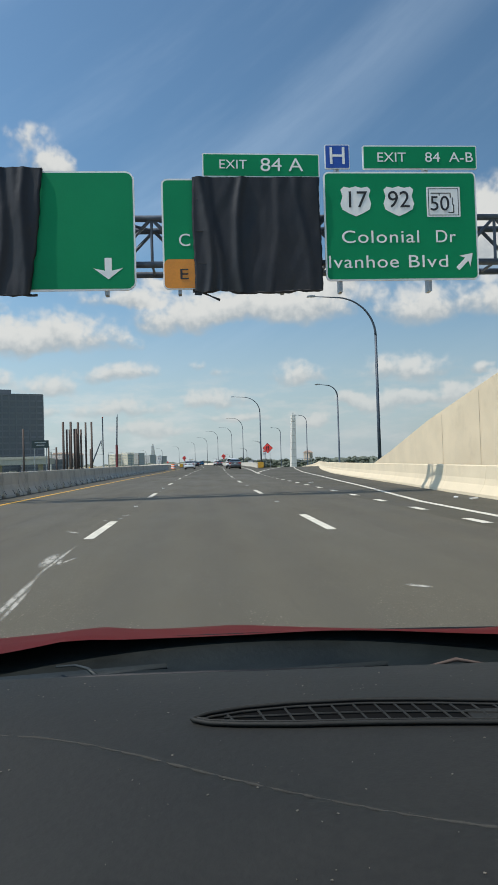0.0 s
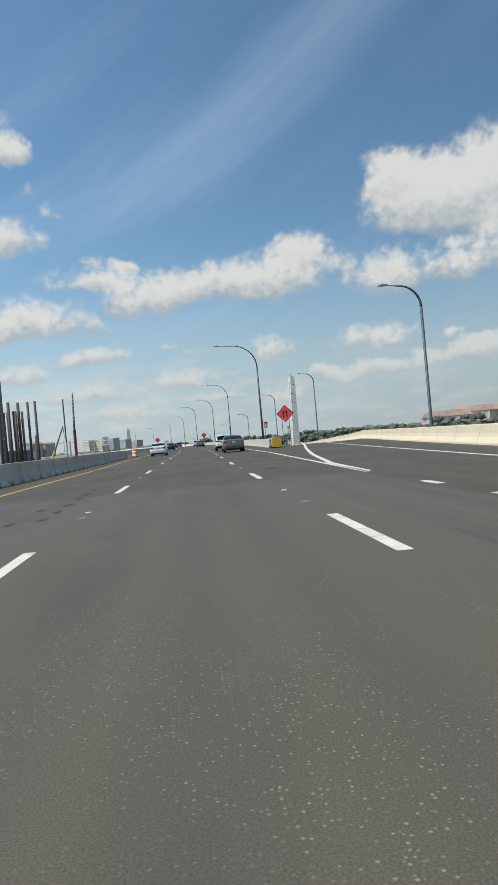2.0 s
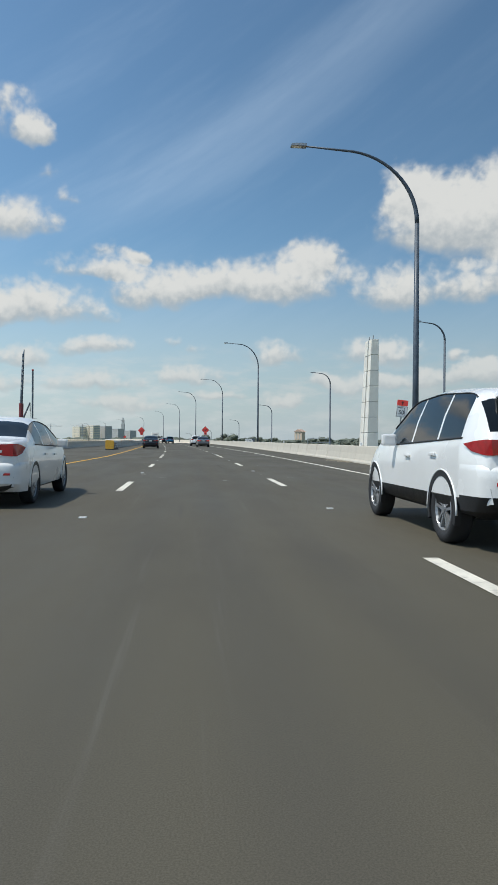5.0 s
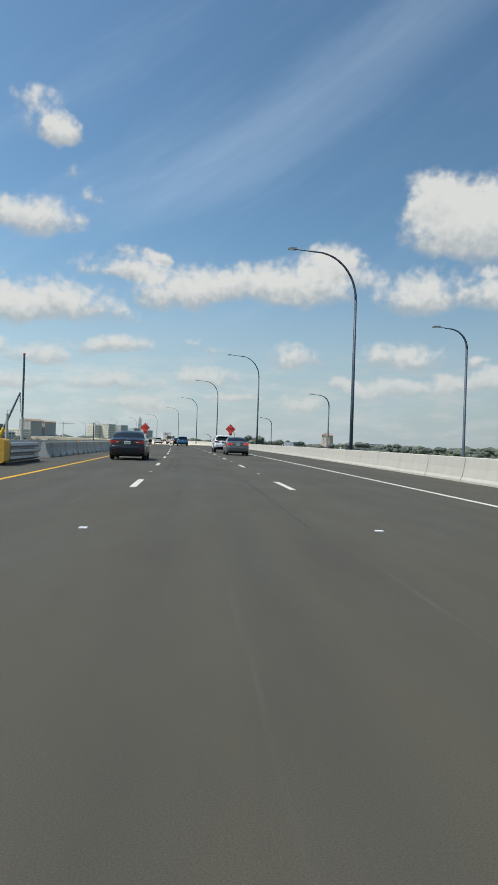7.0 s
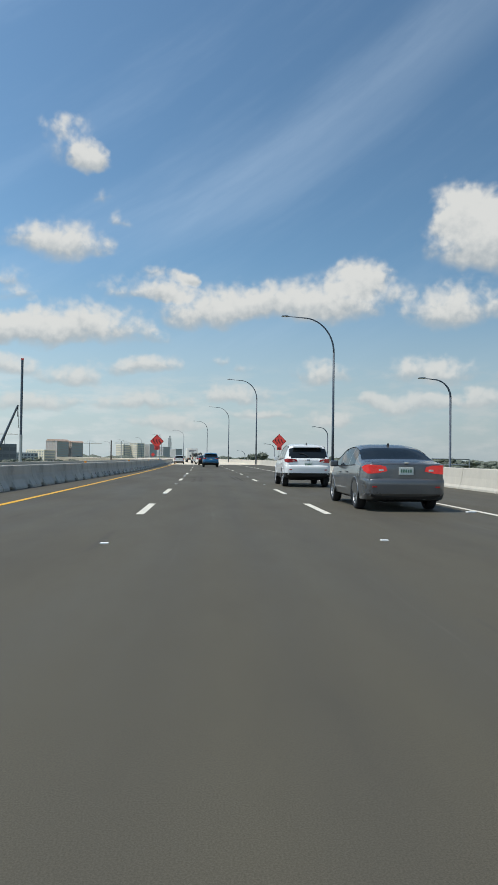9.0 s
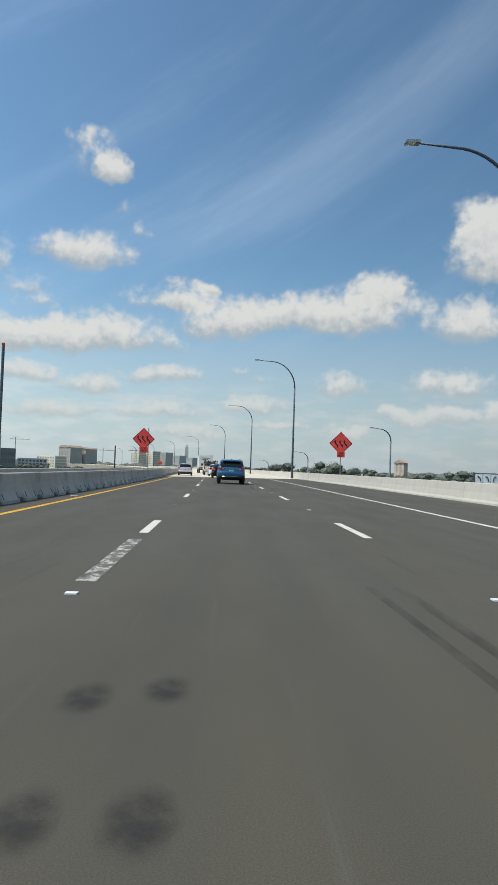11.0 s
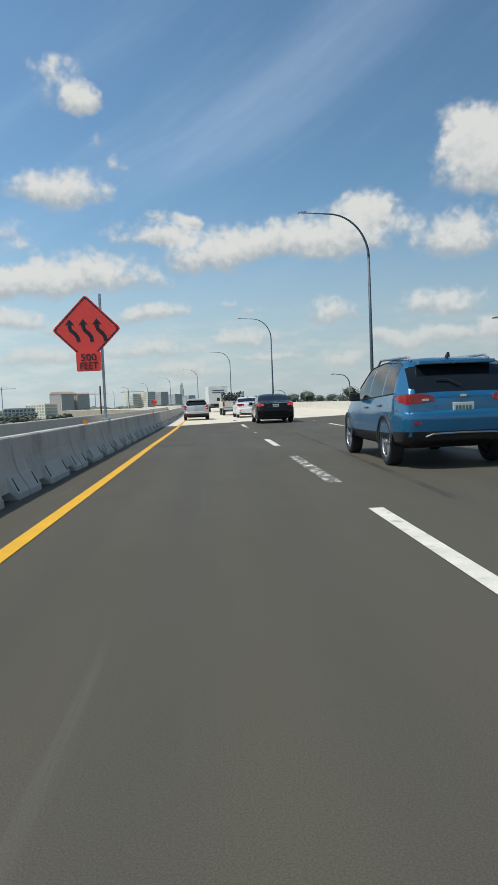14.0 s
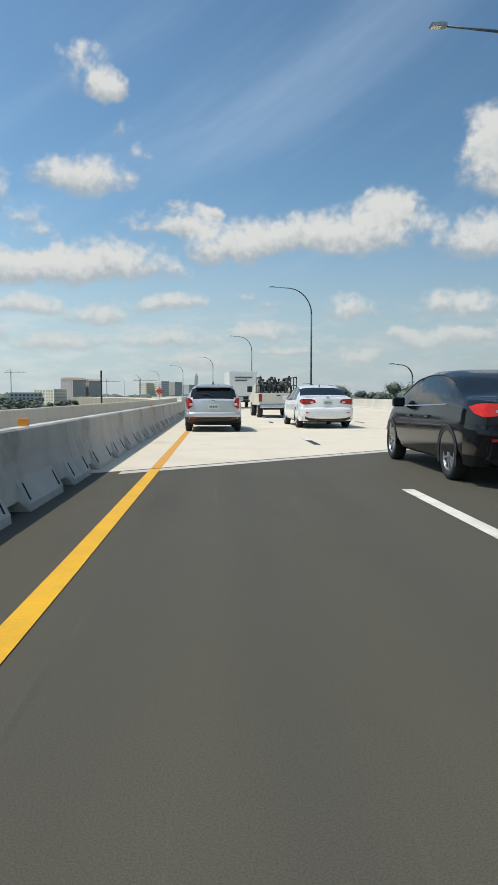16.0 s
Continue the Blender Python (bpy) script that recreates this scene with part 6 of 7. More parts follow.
HATCH = dict(size=(4.06, 1.70, 1.46), top=[(0, 0.93), (0.05, 1.0), (0.40, 1.36), (0.62, 1.43), (1.5, 1.465), (2.2, 1.41), (3.0, 1.0), (3.85, 0.80), (4.06, 0.60)],
             belt=[(0, 0.92), (0.3, 0.98), (1.0, 0.96), (3.0, 0.90), (4.06, 0.58)], low=[(0, 0.34), (0.4, 0.22), (3.5, 0.20), (4.06, 0.26)],
             rear_glass=(0.055, 0.42), front_glass=(2.25, 2.98), doors=[0.55, 1.25, 2.1, 2.85], tail=(0.60, 0.80, 0.70, 1.02, 0.26), wheel=(0.30, 0.19, 5), plate_z=0.76, wiper=True, spoiler=0.16, dark_bumper=0.50, roof_in=0.40)
SEDAN = dict(size=(4.6, 1.80, 1.45), top=[(0, 1.0), (0.05, 1.04), (0.62, 1.07), (1.28, 1.36), (1.75, 1.445), (2.3, 1.45), (2.85, 1.38), (3.6, 1.02), (4.45, 0.80), (4.6, 0.6)],
             belt=[(0, 0.98), (0.5, 0.99), (2.0, 0.95), (3.6, 0.92), (4.6, 0.58)], low=[(0, 0.27), (0.5, 0.20), (4.0, 0.20), (4.6, 0.26)],
             rear_glass=(0.66, 1.30), front_glass=(2.85, 3.58), doors=[1.05, 1.72, 2.55, 3.4], tail=(0.40, 0.84, 0.80, 0.99, 0.30), wheel=(0.325, 0.21, 10), plate_z=0.86, dark_bumper=0.38)
SUV = dict(size=(4.60, 1.85, 1.70), top=[(0, 1.04), (0.05, 1.12), (0.36, 1.54), (0.55, 1.63), (1.6, 1.69), (2.5, 1.63), (3.25, 1.16), (4.35, 0.98), (4.6, 0.72)],
           belt=[(0, 1.03), (0.4, 1.12), (2.0, 1.06), (3.2, 1.02), (4.6, 0.70)], low=[(0, 0.42), (0.4, 0.30), (4.1, 0.28), (4.6, 0.36)],
           rear_glass=(0.06, 0.40), front_glass=(2.55, 3.22), doors=[0.45, 1.15, 2.05, 3.05], tail=(0.42, 0.88, 0.95, 1.10, 0.36), wheel=(0.36, 0.23, 5), plate_z=0.88, rails=True, wiper=True, spoiler=0.20, roof_in=0.36, dark_bumper=0.55)


def with_(base, **over):
    d = dict(base)
    d.update(over)
    return d


def cars():
    car("hatchback", "silver five-door hatchback with dark lower bumper on the deck", frame_at(307.4, -4.15, 0.0, 1.0), P_SILVER, **HATCH)
    car("suv", "bright blue sport utility car with roof rails", frame_at(270.9, 0.25, 0.0, 0.5), P_BLUE, **SUV)
    car("sedan", "shiny black sedan with a chrome strip across its tail", frame_at(294.6, -0.14), P_BLACK, **with_(SEDAN, size=(4.87, 1.85, 1.48), chrome=True, tail=(0.55, 0.86, 0.84, 1.0, 0.30)), lit=True)
    car("sedan", "white sedan with red tail lights on the pale deck", frame_at(309.4, -0.40, 0.0, 2), P_WHITE, **with_(SEDAN, size=(4.8, 1.83, 1.46), dark_bumper=0.42))
    car("sedan", "dark navy sedan beside the yellow line", frame_at(185.5, -3.5), P_NAVY, **with_(SEDAN, size=(4.57, 1.80, 1.44), tail=(0.34, 0.84, 0.82, 0.98, 0.30)))
    car("sedan", "dark grey sedan with lit brake lights", frame_at(205.0, 3.6), P_GREY, **SEDAN, lit=True)
    car("suv", "white compact sport utility car ahead of a grey sedan", frame_at(217.0, 3.3), P_WHITE, **with_(SUV, size=(4.5, 1.82, 1.64), rails=False))
    car("suv", "dark grey sport utility car with lit brake lights on the deck", frame_at(325.0, 2.0), P_GREY, **with_(SUV, size=(4.5, 1.82, 1.66)), lit=True)
    car("sedan", "white sedan driving beside the concrete barrier", frame_at(118.0, -3.8), P_WHITE, **with_(SEDAN, size=(4.5, 1.76, 1.43)))
    car("sedan", "grey sedan ahead beside the exit lane", frame_at(101.0, 3.45), P_GREY, **SEDAN)
    car("suv", "white sport utility car ahead of a grey sedan", frame_at(113.5, 3.2), P_WHITE, **with_(SUV, size=(4.5, 1.82, 1.64), rails=False))


def pickup(m):
    p = root("pickup_truck", "cream pickup truck loaded with dark garden tools in a rack", "pickup truck", m=m)
    bm = bmesh.new()
    for x0, x1 in ((-0.95, -0.80), (0.80, 0.95)):
        box(bm, x0, x1, 0.0, 2.1, 0.62, 1.22, 0.03)
    box(bm, -0.80, 0.80, 0.0, 2.1, 0.62, 0.74)
    part("bed", bm, P_CREAM, p)
    bm = bmesh.new()
    box(bm, -0.79, 0.79, -0.05, 0.02, 0.70, 1.22, 0.02)
    gate = part("tailgate", bm, P_CREAM, p)
    bm = bmesh.new()
    box(bm, -0.10, 0.10, -0.07, -0.04, 1.08, 1.13, 0.01)
    part("handle", bm, M_BLACK, gate)
    bm = bmesh.new()
    prism(bm, [(2.12, 0.62), (2.12, 1.30), (2.35, 1.86), (3.3, 1.88), (3.9, 1.30), (5.1, 1.18), (5.35, 1.05), (5.35, 0.62)], -0.93, 0.93, m=Matrix.Rotation(radians(90), 4, "Z"))
    for v in bm.verts:
        if v.co.z > 1.5:
            v.co.x *= 0.84
    part("cab", bm, P_CREAM, p)
    bm = bmesh.new()
    vs = [(-0.72, 2.13, 1.34), (0.72, 2.13, 1.34), (0.66, 2.33, 1.80), (-0.66, 2.33, 1.80)]
    lens(bm, [(x, y - 0.012, z) for x, y, z in vs], 0.01)
    part("rear_window", bm, M_GLASS, p)
    for side in (1, -1):
        bm = bmesh.new()
        box(bm, side * 0.80, side * 0.965, -0.03, 0.05, 0.80, 1.18, 0.015)
        part("tail_light", bm, M_TAIL, p, "red tail light")
        bm = bmesh.new()
        box(bm, side * 0.95, side * 1.22, 3.6, 3.72, 1.28, 1.60, 0.03)
        part("mirror", bm, M_BLACK, p)
        for y in (1.0, 4.3):
            add_wheel(p, side * 0.82, y, 0.38, 0.26, 5)
    bm = bmesh.new()
    box(bm, -0.92, 0.92, -0.18, -0.02, 0.50, 0.68, 0.03)
    part("bumper", bm, M_CHROME, p, "chrome step bumper")
    bm = bmesh.new()
    box(bm, -0.7, 0.7, 0.1, 5.0, 0.40, 0.62)
    part("chassis", bm, M_BLACK, p)
    for side in (1, -1):
        for y in (0.1, 1.0, 2.0):
            bm = bmesh.new()
            tube(bm, [(side * 0.9, y, 1.2), (side * 0.9, y, 2.0)], 0.025, 6)
            part("rack_post", bm, M_BLACK, p)
        for z in (1.6, 2.0):
            bm = bmesh.new()
            tube(bm, [(side * 0.9, 0.1, z), (side * 0.9, 2.0, z)], 0.025, 6)
            part("rack_rail", bm, M_BLACK, p)
    rng = random.Random(3)
    for k in range(40):
        bm = bmesh.new()
        a = Vector((rng.uniform(-0.7, 0.7), rng.uniform(0.2, 1.9), 0.8))
        b = a + Vector((rng.uniform(-0.2, 0.2), rng.uniform(-0.3, 0.3), rng.uniform(0.7, 1.15)))
        tube(bm, [a, b], 0.022, 5)
        bmesh.ops.create_icosphere(bm, subdivisions=1, radius=rng.uniform(0.06, 0.11), matrix=Matrix.Translation(b) @ Matrix.Rotation(rng.uniform(0, 3), 4, "X") @ Matrix.Diagonal((1.0, 0.5, 2.2, 1)))
        part("tool", bm, M_CARGO, p)


def box_truck(m, name, label, mat, w=2.4, h=3.5, l=6.2, cab=True):
    t = root(name, label, "truck", m=m)
    bm = bmesh.new()
    box(bm, -w / 2, w / 2, 0.0, l, 1.05, h, 0.04)
    body = part("cargo_box", bm, mat, t)
    bm = bmesh.new()
    box(bm, -w / 2 + 0.08, w / 2 - 0.08, -0.03, 0.0, 1.15, h - 0.12, 0.01)
    door = part("rear_door", bm, mat, body)
    bm = bmesh.new()
    for z, x0, x1 in ((h - 0.55, -0.7, 0.75), (h - 0.80, -0.7, 0.35)):
        box(bm, x0, x1, -0.04, -0.03, z - 0.07, z + 0.07)
    part("lettering_bars", bm, M_TRUSS, door, "bars of grey-blue unreadable lettering")
    bm = bmesh.new()
    box(bm, -w / 2 + 0.1, w / 2 - 0.1, -0.1, 0.1, 0.55, 0.72, 0.02)
    part("bumper", bm, M_BLACK, t)
    bm = bmesh.new()
    box(bm, -0.5, 0.5, 0.2, l + 1.5, 0.75, 1.05)
    part("chassis", bm, M_BLACK, t)
    bm = bmesh.new()
    prism(bm, [(l + 0.05, 0.6), (l + 0.05, 2.3), (l + 1.2, 2.3), (l + 1.8, 1.5), (l + 2.0, 0.6)], -w / 2 + 0.1, w / 2 - 0.1, m=Matrix.Rotation(radians(90), 4, "Z"))
    part("cab", bm, mat, t)
    for side in (1, -1):
        bm = bmesh.new()
        box(bm, side * (w / 2 - 0.3), side * (w / 2 - 0.12), -0.05, 0.02, 0.78, 0.98, 0.015)
        part("tail_light", bm, M_TAIL, t, "red tail light")
        for y in (1.4, l + 0.9):
            add_wheel(t, side * (w / 2 - 0.16), y, 0.42, 0.28, 5)


def trucks():
    pickup(frame_at(320.5, -1.0, 0.0, 2))
    box_truck(frame_at(346.0, -1.5, 0.0, 2.5), "box_truck", "white box truck with grey-blue lettering bars on its door", P_TRUCK, 2.35, 3.2)


cars()
trucks()
# ---------------------------------------------------------------- distance: buildings, trees, works
M_TOWER = material("dark_tower_cladding", (0.185, 0.187, 0.195), 0.7, spread=0.18, scale=0.05, fine=1.0, bump=0.0)
M_GREEND = material("weathered_dark_green_sheeting", (0.020, 0.040, 0.042), 0.6, spread=0.15, scale=0.8, fine=10, bump=0.0)
M_TOWERG = glass_material("dark_tower_glass", (0.115, 0.121, 0.131), 0.15)
# facades and window glass of the distance: haze is painted in as paler colour
M_BROWN = material("haze_paled_brick_facade", (0.53, 0.455, 0.41), 0.85, spread=0.12, scale=0.06, fine=1.5, bump=0.0)
M_CREAM = material("haze_paled_cream_facade", (0.84, 0.75, 0.58), 0.85, spread=0.10, scale=0.06, fine=1.5, bump=0.0)
M_HAZY = material("haze_paled_grey_facade", (0.50, 0.495, 0.475), 0.8, spread=0.12, scale=0.05, fine=1.2, bump=0.0)
M_WINDOW = glass_material("haze_paled_window_glass", (0.37, 0.36, 0.34), 0.5)
M_TILE = material("terracotta_roof", (0.52, 0.37, 0.29), 0.8, spread=0.15, scale=0.3, fine=4, bump=0.0)
M_PINK = material("peach_stucco", (0.66, 0.52, 0.40), 0.85, spread=0.08, scale=0.2, fine=3, bump=0.0)
M_BARK = material("bark", (0.09, 0.07, 0.05), 0.9, spread=0.3, scale=3, fine=20)
# leaf green lightened to carry the haze over distant trees
M_LEAF = material("haze_paled_leaves", (0.118, 0.134, 0.100), 0.8, spread=0.45, scale=0.5, fine=4.0, bump=0.3, depth=0.1)
M_CRANEY = material("yellow_machine_paint", (0.72, 0.42, 0.02), 0.5, spread=0.12, scale=1, fine=12, bump=0.0)
M_REDP = material("red_machine_paint", (0.45, 0.04, 0.03), 0.5, spread=0.15, bump=0.0)
# the dulling of the red by distance haze is put into this colour
M_SLEEVE = material("haze_dulled_red_sleeve_paint", (0.20, 0.040, 0.045), 0.7, spread=0.2, bump=0.0)


def building(name, label, az, dist, width, depth, height, base, wall, glass, floors, bays, roof=None, eye=(-10.0, 150.0), turn=0.0, parapet=0.8, fill=(0.64, 0.62), group="far buildings"):
    """A block with real window recesses on the side that faces the road. az: degrees left of +y from eye."""
    a = radians(az)
    x, y = eye[0] - math.sin(a) * dist, eye[1] + math.cos(a) * dist
    b = root(name, label, "building", group, Matrix.Translation((x, y, base)) @ Matrix.Rotation(a + radians(turn), 4, "Z"))
    bm = bmesh.new()
    hw = width / 2
    box(bm, -hw, hw, 0.0, depth, 0.0, height)
    q = bmesh.new()
    box(q, -hw - 0.15, hw + 0.15, -0.15, depth + 0.15, height, height + parapet)
    part("parapet", q, wall, b)
    # piers and bands stand proud of the glass
    fh, bw = height / floors, width / bays
    part("wall", bm, wall, b)
    q = bmesh.new()
    box(q, -hw, hw, -0.35, 0.0, -fh * (1 - fill[1]) / 2, fh * (1 - fill[1]) / 2)
    band = mesh_of("band", q, wall)
    for k in range(floors + 1):
        shared("band", band, b, Matrix.Translation((0, 0, k * fh)))
    q = bmesh.new()
    box(q, -bw * (1 - fill[0]) / 2, bw * (1 - fill[0]) / 2, -0.40, 0.0, 0.0, height)
    pier = mesh_of("pier", q, wall)
    for k in range(bays + 1):
        shared("pier", pier, b, Matrix.Translation((-hw + k * bw, 0, 0)))
    me = None
    for i in range(floors):
        for j in range(bays):
            if floors * bays > 260 and (i < floors - 14):
                continue
            if me is None:
                q = bmesh.new()
                box(q, -bw * fill[0] / 2, bw * fill[0] / 2, -0.10, -0.02, -fh * fill[1] / 2, fh * fill[1] / 2)
                me = mesh_of("window", q, glass)
            shared("window", me, b, Matrix.Translation((-hw + (j + 0.5) * bw, 0, (i + 0.5) * fh)))
    # side windows towards the road as bands
    for side in (1, -1):
        for i in range(max(0, floors - 14), floors):
            q = bmesh.new()
            box(q, side * hw, side * (hw + 0.06), depth * 0.06, depth * 0.94, (i + 0.5) * fh - fh * fill[1] / 2, (i + 0.5) * fh + fh * fill[1] / 2)
            part("window_band", q, glass, b)
    if roof:
        q = bmesh.new()
        prism(q, [(-hw - 0.8, height + parapet), (-hw * 0.75, height + parapet + roof), (hw * 0.75, height + parapet + roof), (hw + 0.8, height + parapet)], -0.8, depth + 0.8)
        part("roof", q, M_TILE, b, "terracotta tiled roof")
    return b


def buildings():
    # big dark office tower (seen beside the barrier all along)
    t = building("office_tower", "large dark office block with bands of dark glass", 14.0, 0.0, 62, 44, 66.5, -8, M_TOWER, M_TOWERG, 14, 12, eye=(-190.0, 536.0), turn=14, fill=(0.8, 0.7))
    q = bmesh.new()
    box(q, -28, 8, 6, 30, 67.3, 71)
    part("roof_block", q, M_TOWER, t)
    e7 = (-8.8, 151.0)
    building("office_building", "brown brick building with pitched roof ends", 17.1, 1100, 22, 24, 30, -8, M_BROWN, M_WINDOW, 8, 7, roof=3.0, eye=e7, turn=-45)
    building("office_building", "brown brick wing beside a taller block", 15.95, 1120, 19, 24, 29, -8, M_BROWN, M_WINDOW, 7, 5, roof=2.4, eye=e7, turn=-45)
    building("apartment_block", "cream apartment block with rows of windows", 12.0, 1400, 19, 20, 32, -8, M_CREAM, M_WINDOW, 10, 7, eye=e7, turn=-45)
    building("apartment_block", "cream and grey apartment slab", 10.9, 1400, 19, 20, 35, -8, M_CREAM, M_WINDOW, 10, 6, eye=e7, turn=-45)
    building("apartment_block", "grey apartment slab with rows of windows", 9.9, 1420, 18, 20, 34, -8, M_HAZY, M_WINDOW, 9, 6, eye=e7, turn=-45)
    building("office_building", "grey flat-roofed office block in the distance", 8.9, 1500, 24, 20, 30, -8, M_HAZY, M_WINDOW, 7, 8, eye=e7, turn=-45)
    building("office_building", "low grey office block in the distance", 7.8, 1550, 18, 20, 27, -8, M_HAZY, M_WINDOW, 6, 6, eye=e7, turn=-45)
    e12 = (-16.5, 236.8)
    building("parking_structure", "long dark grey parking structure with open decks", 25.2, 330, 34, 30, 14, -8, M_TOWER, M_TOWERG, 4, 10, eye=e12, fill=(0.9, 0.5))
    building("office_building", "low bluish glass building in the distance", 20.7, 620, 24, 20, 11, -8, M_HAZY, M_TOWERG, 4, 8, eye=e12)
    building("apartment_block", "white apartment block in the distance", 19.6, 760, 26, 18, 15, -8, M_CREAM, M_WINDOW, 5, 7, eye=e12, turn=-45)
    # slim tower in line with the road
    a = radians(8.2)
    s = root("slim_tower", "slim grey tower rising on the horizon ahead", "tower", m=Matrix.Translation((-14 - math.sin(a) * 2500, 218 + math.cos(a) * 2500, -8)))
    for k, (w, z0, z1) in enumerate(((11.5, 0, 64), (9.5, 64, 80), (4.5, 80, 87))):
        q = bmesh.new()
        box(q, -w / 2, w / 2, -w / 2, w / 2, z0, z1, 0.3)
        part("stage", q, M_HAZY, s)
    # hotel with tiled roofs to the right
    e = (-2.4, 33.2)
    for k, (az, w, h) in enumerate(((-17.3, 26, 12.0), (-19.2, 24, 13.6), (-21.3, 30, 13.0), (-23.8, 30, 12.6))):
        building("hotel", "peach stucco hotel with terracotta roofs among trees", az, 420 + 6 * k, w, 16, h, -9, M_PINK, M_WINDOW, 4, 7, roof=3.4, eye=e, turn=-25, parapet=0.3, group="hotel wings")
    # small pink clock tower
    a = radians(-13.3)
    tw = root("clock_tower", "small white and pink tower with a tiled cap above the trees", "tower", m=Matrix.Translation((56.7, 655.0, -8.5)) @ Matrix.Rotation(radians(-32), 4, "Z"))
    q = bmesh.new()
    box(q, -3.1, 3.1, -3.1, 3.1, 0, 16.2)
    for x in (-2.5, 0, 2.5):
        box(q, x - 0.6, x + 0.6, -3.35, -3.1, 1.0, 15.0)
    part("shaft", q, M_PINK, tw)
    for x in (-1.25, 1.25):
        q = bmesh.new()
        box(q, x - 0.45, x + 0.45, -3.16, -3.1, 10.5, 14.0)
        part("window", q, M_WINDOW, tw)
    q = bmesh.new()
    prism(q, [(-3.8, 16.2), (0, 18.2), (3.8, 16.2)], -3.8, 3.8)
    part("cap", q, M_TILE, tw, "tiled cap")


def tree_mesh(seed, h, spread):
    """Trunk, limbs and a ragged crown of many small leaf clumps."""
    rng = random.Random(seed)
    wood, leaf = bmesh.new(), bmesh.new()
    tube(wood, [(0, 0, -0.5), (rng.uniform(-.2, .2), rng.uniform(-.2, .2), h * 0.3), (rng.uniform(-.4, .4), rng.uniform(-.4, .4), h * 0.62)], [h * 0.035, h * 0.026, h * 0.012], 7)
    tips = []
    for k in range(9):
        a = k * 2.4 + rng.uniform(-.4, .4)
        z0 = h * rng.uniform(0.25, 0.55)
        r = spread * rng.uniform(0.45, 1.0)
        tip = Vector((math.cos(a) * r, math.sin(a) * r, h * rng.uniform(0.5, 0.9)))
        tube(wood, [(0, 0, z0), tuple((tip + Vector((0, 0, z0))) * 0.5), tuple(tip)], [h * 0.014, h * 0.009, h * 0.004], 5)
        tips.append(tip)
    tips.append(Vector((0, 0, h * 0.9)))
    for tip in tips:
        # a dense heart of foliage, then a ragged shell of single leaf sprays round it
        r = spread * rng.uniform(0.24, 0.36)
        made = bmesh.ops.create_icosphere(leaf, subdivisions=2, radius=1.0, matrix=Matrix.Translation(tip) @ Matrix.Diagonal((r, r, r * 0.75, 1)))
        for v in made["verts"]:
            v.co += (v.co - tip) * (0.45 * noise.noise(v.co * 1.3 + Vector((seed, 0, 0))))
        for k in range(330):
            d = Vector((rng.gauss(0, 1), rng.gauss(0, 1), rng.gauss(0, 0.8))).normalized()
            p = tip + Vector((d.x, d.y, d.z * 0.8)) * r * rng.uniform(0.80, 1.42)
            e = Vector((rng.gauss(0, 1), rng.gauss(0, 1), rng.gauss(0, 1))).normalized()
            f = e.cross(d).normalized()
            q = rng.uniform(0.07, 0.17)
            leaf.faces.new([leaf.verts.new(p + e * q * a_ + f * q * 0.6 * b_) for a_, b_ in ((-1, 0), (0, -1), (1, 0), (0, 1))])
    return mesh_of("trunk", wood, M_BARK), mesh_of("crown", leaf, M_LEAF)


def trees():
    kinds = [tree_mesh(k, h, w) for k, (h, w) in enumerate(((9.5, 4.2), (8.4, 4.6), (10.5, 4.8), (8.0, 3.6)))]
    rng = random.Random(11)

    def plant(x, y, z, k, sc):
        t = root("tree", "dark green broad-leaved tree beyond the road", "tree", "trees beyond the road", Matrix.Translation((x, y, z)) @ Matrix.Rotation(rng.uniform(0, 6), 4, "Z") @ Matrix.Diagonal((sc * rng.uniform(.9, 1.25), sc * rng.uniform(.9, 1.25), sc, 1)))
        shared("trunk", kinds[k][0], t)
        shared("crown", kinds[k][1], t)

    # belt of trees to the right, thinning out ahead
    for k in range(170):
        s = rng.uniform(120, 900)
        u = rng.uniform(60, 190) + max(0, s - 500) * 0.05
        p = at(min(s, 1100), u)
        plant(p.x, p.y, -7.9, k % 4, rng.uniform(0.78, 1.04))
    # a few taller trees close to the ramp ahead
    for s, u, sc in ((420, 34, 1.22), (431, 40, 1.05), (446, 30, 1.05), (455, 46, 0.95), (560, 60, 1.2), (575, 66, 1.1), (470, 60, 0.95), (500, 75, 1.0)):
        p = at(s, u)
        plant(p.x, p.y, -7.9, int(s) % 4, sc)
    # low scrub to the left in front of the far buildings
    for k in range(60):
        s = rng.uniform(420, 900)
        p = at(s, -rng.uniform(30, 150))
        plant(p.x, p.y, -8.0, k % 4, rng.uniform(0.6, 0.85))
    # woods on the horizon
    bm = bmesh.new()
    for k in range(900):
        a = radians(rng.uniform(-75, 75))
        d = rng.uniform(1100, 2300)
        x, y = math.sin(a) * d, 150 + math.cos(a) * d
        r = rng.uniform(7, 14)
        m = Matrix.Translation((x, y, -8 + r * 0.25)) @ Matrix.Diagonal((r * 1.6, r * 1.6, r * rng.uniform(0.55, 0.85), 1))
        made = bmesh.ops.create_icosphere(bm, subdivisions=1, radius=1.0, matrix=m)
        for v in made["verts"]:
            v.co += Vector((rng.gauss(0, 1), rng.gauss(0, 1), rng.gauss(0, .7))) * r * 0.15
    thing("far_woods", bm, M_LEAF, "dark woods along the horizon", "woods", kind="stuff")


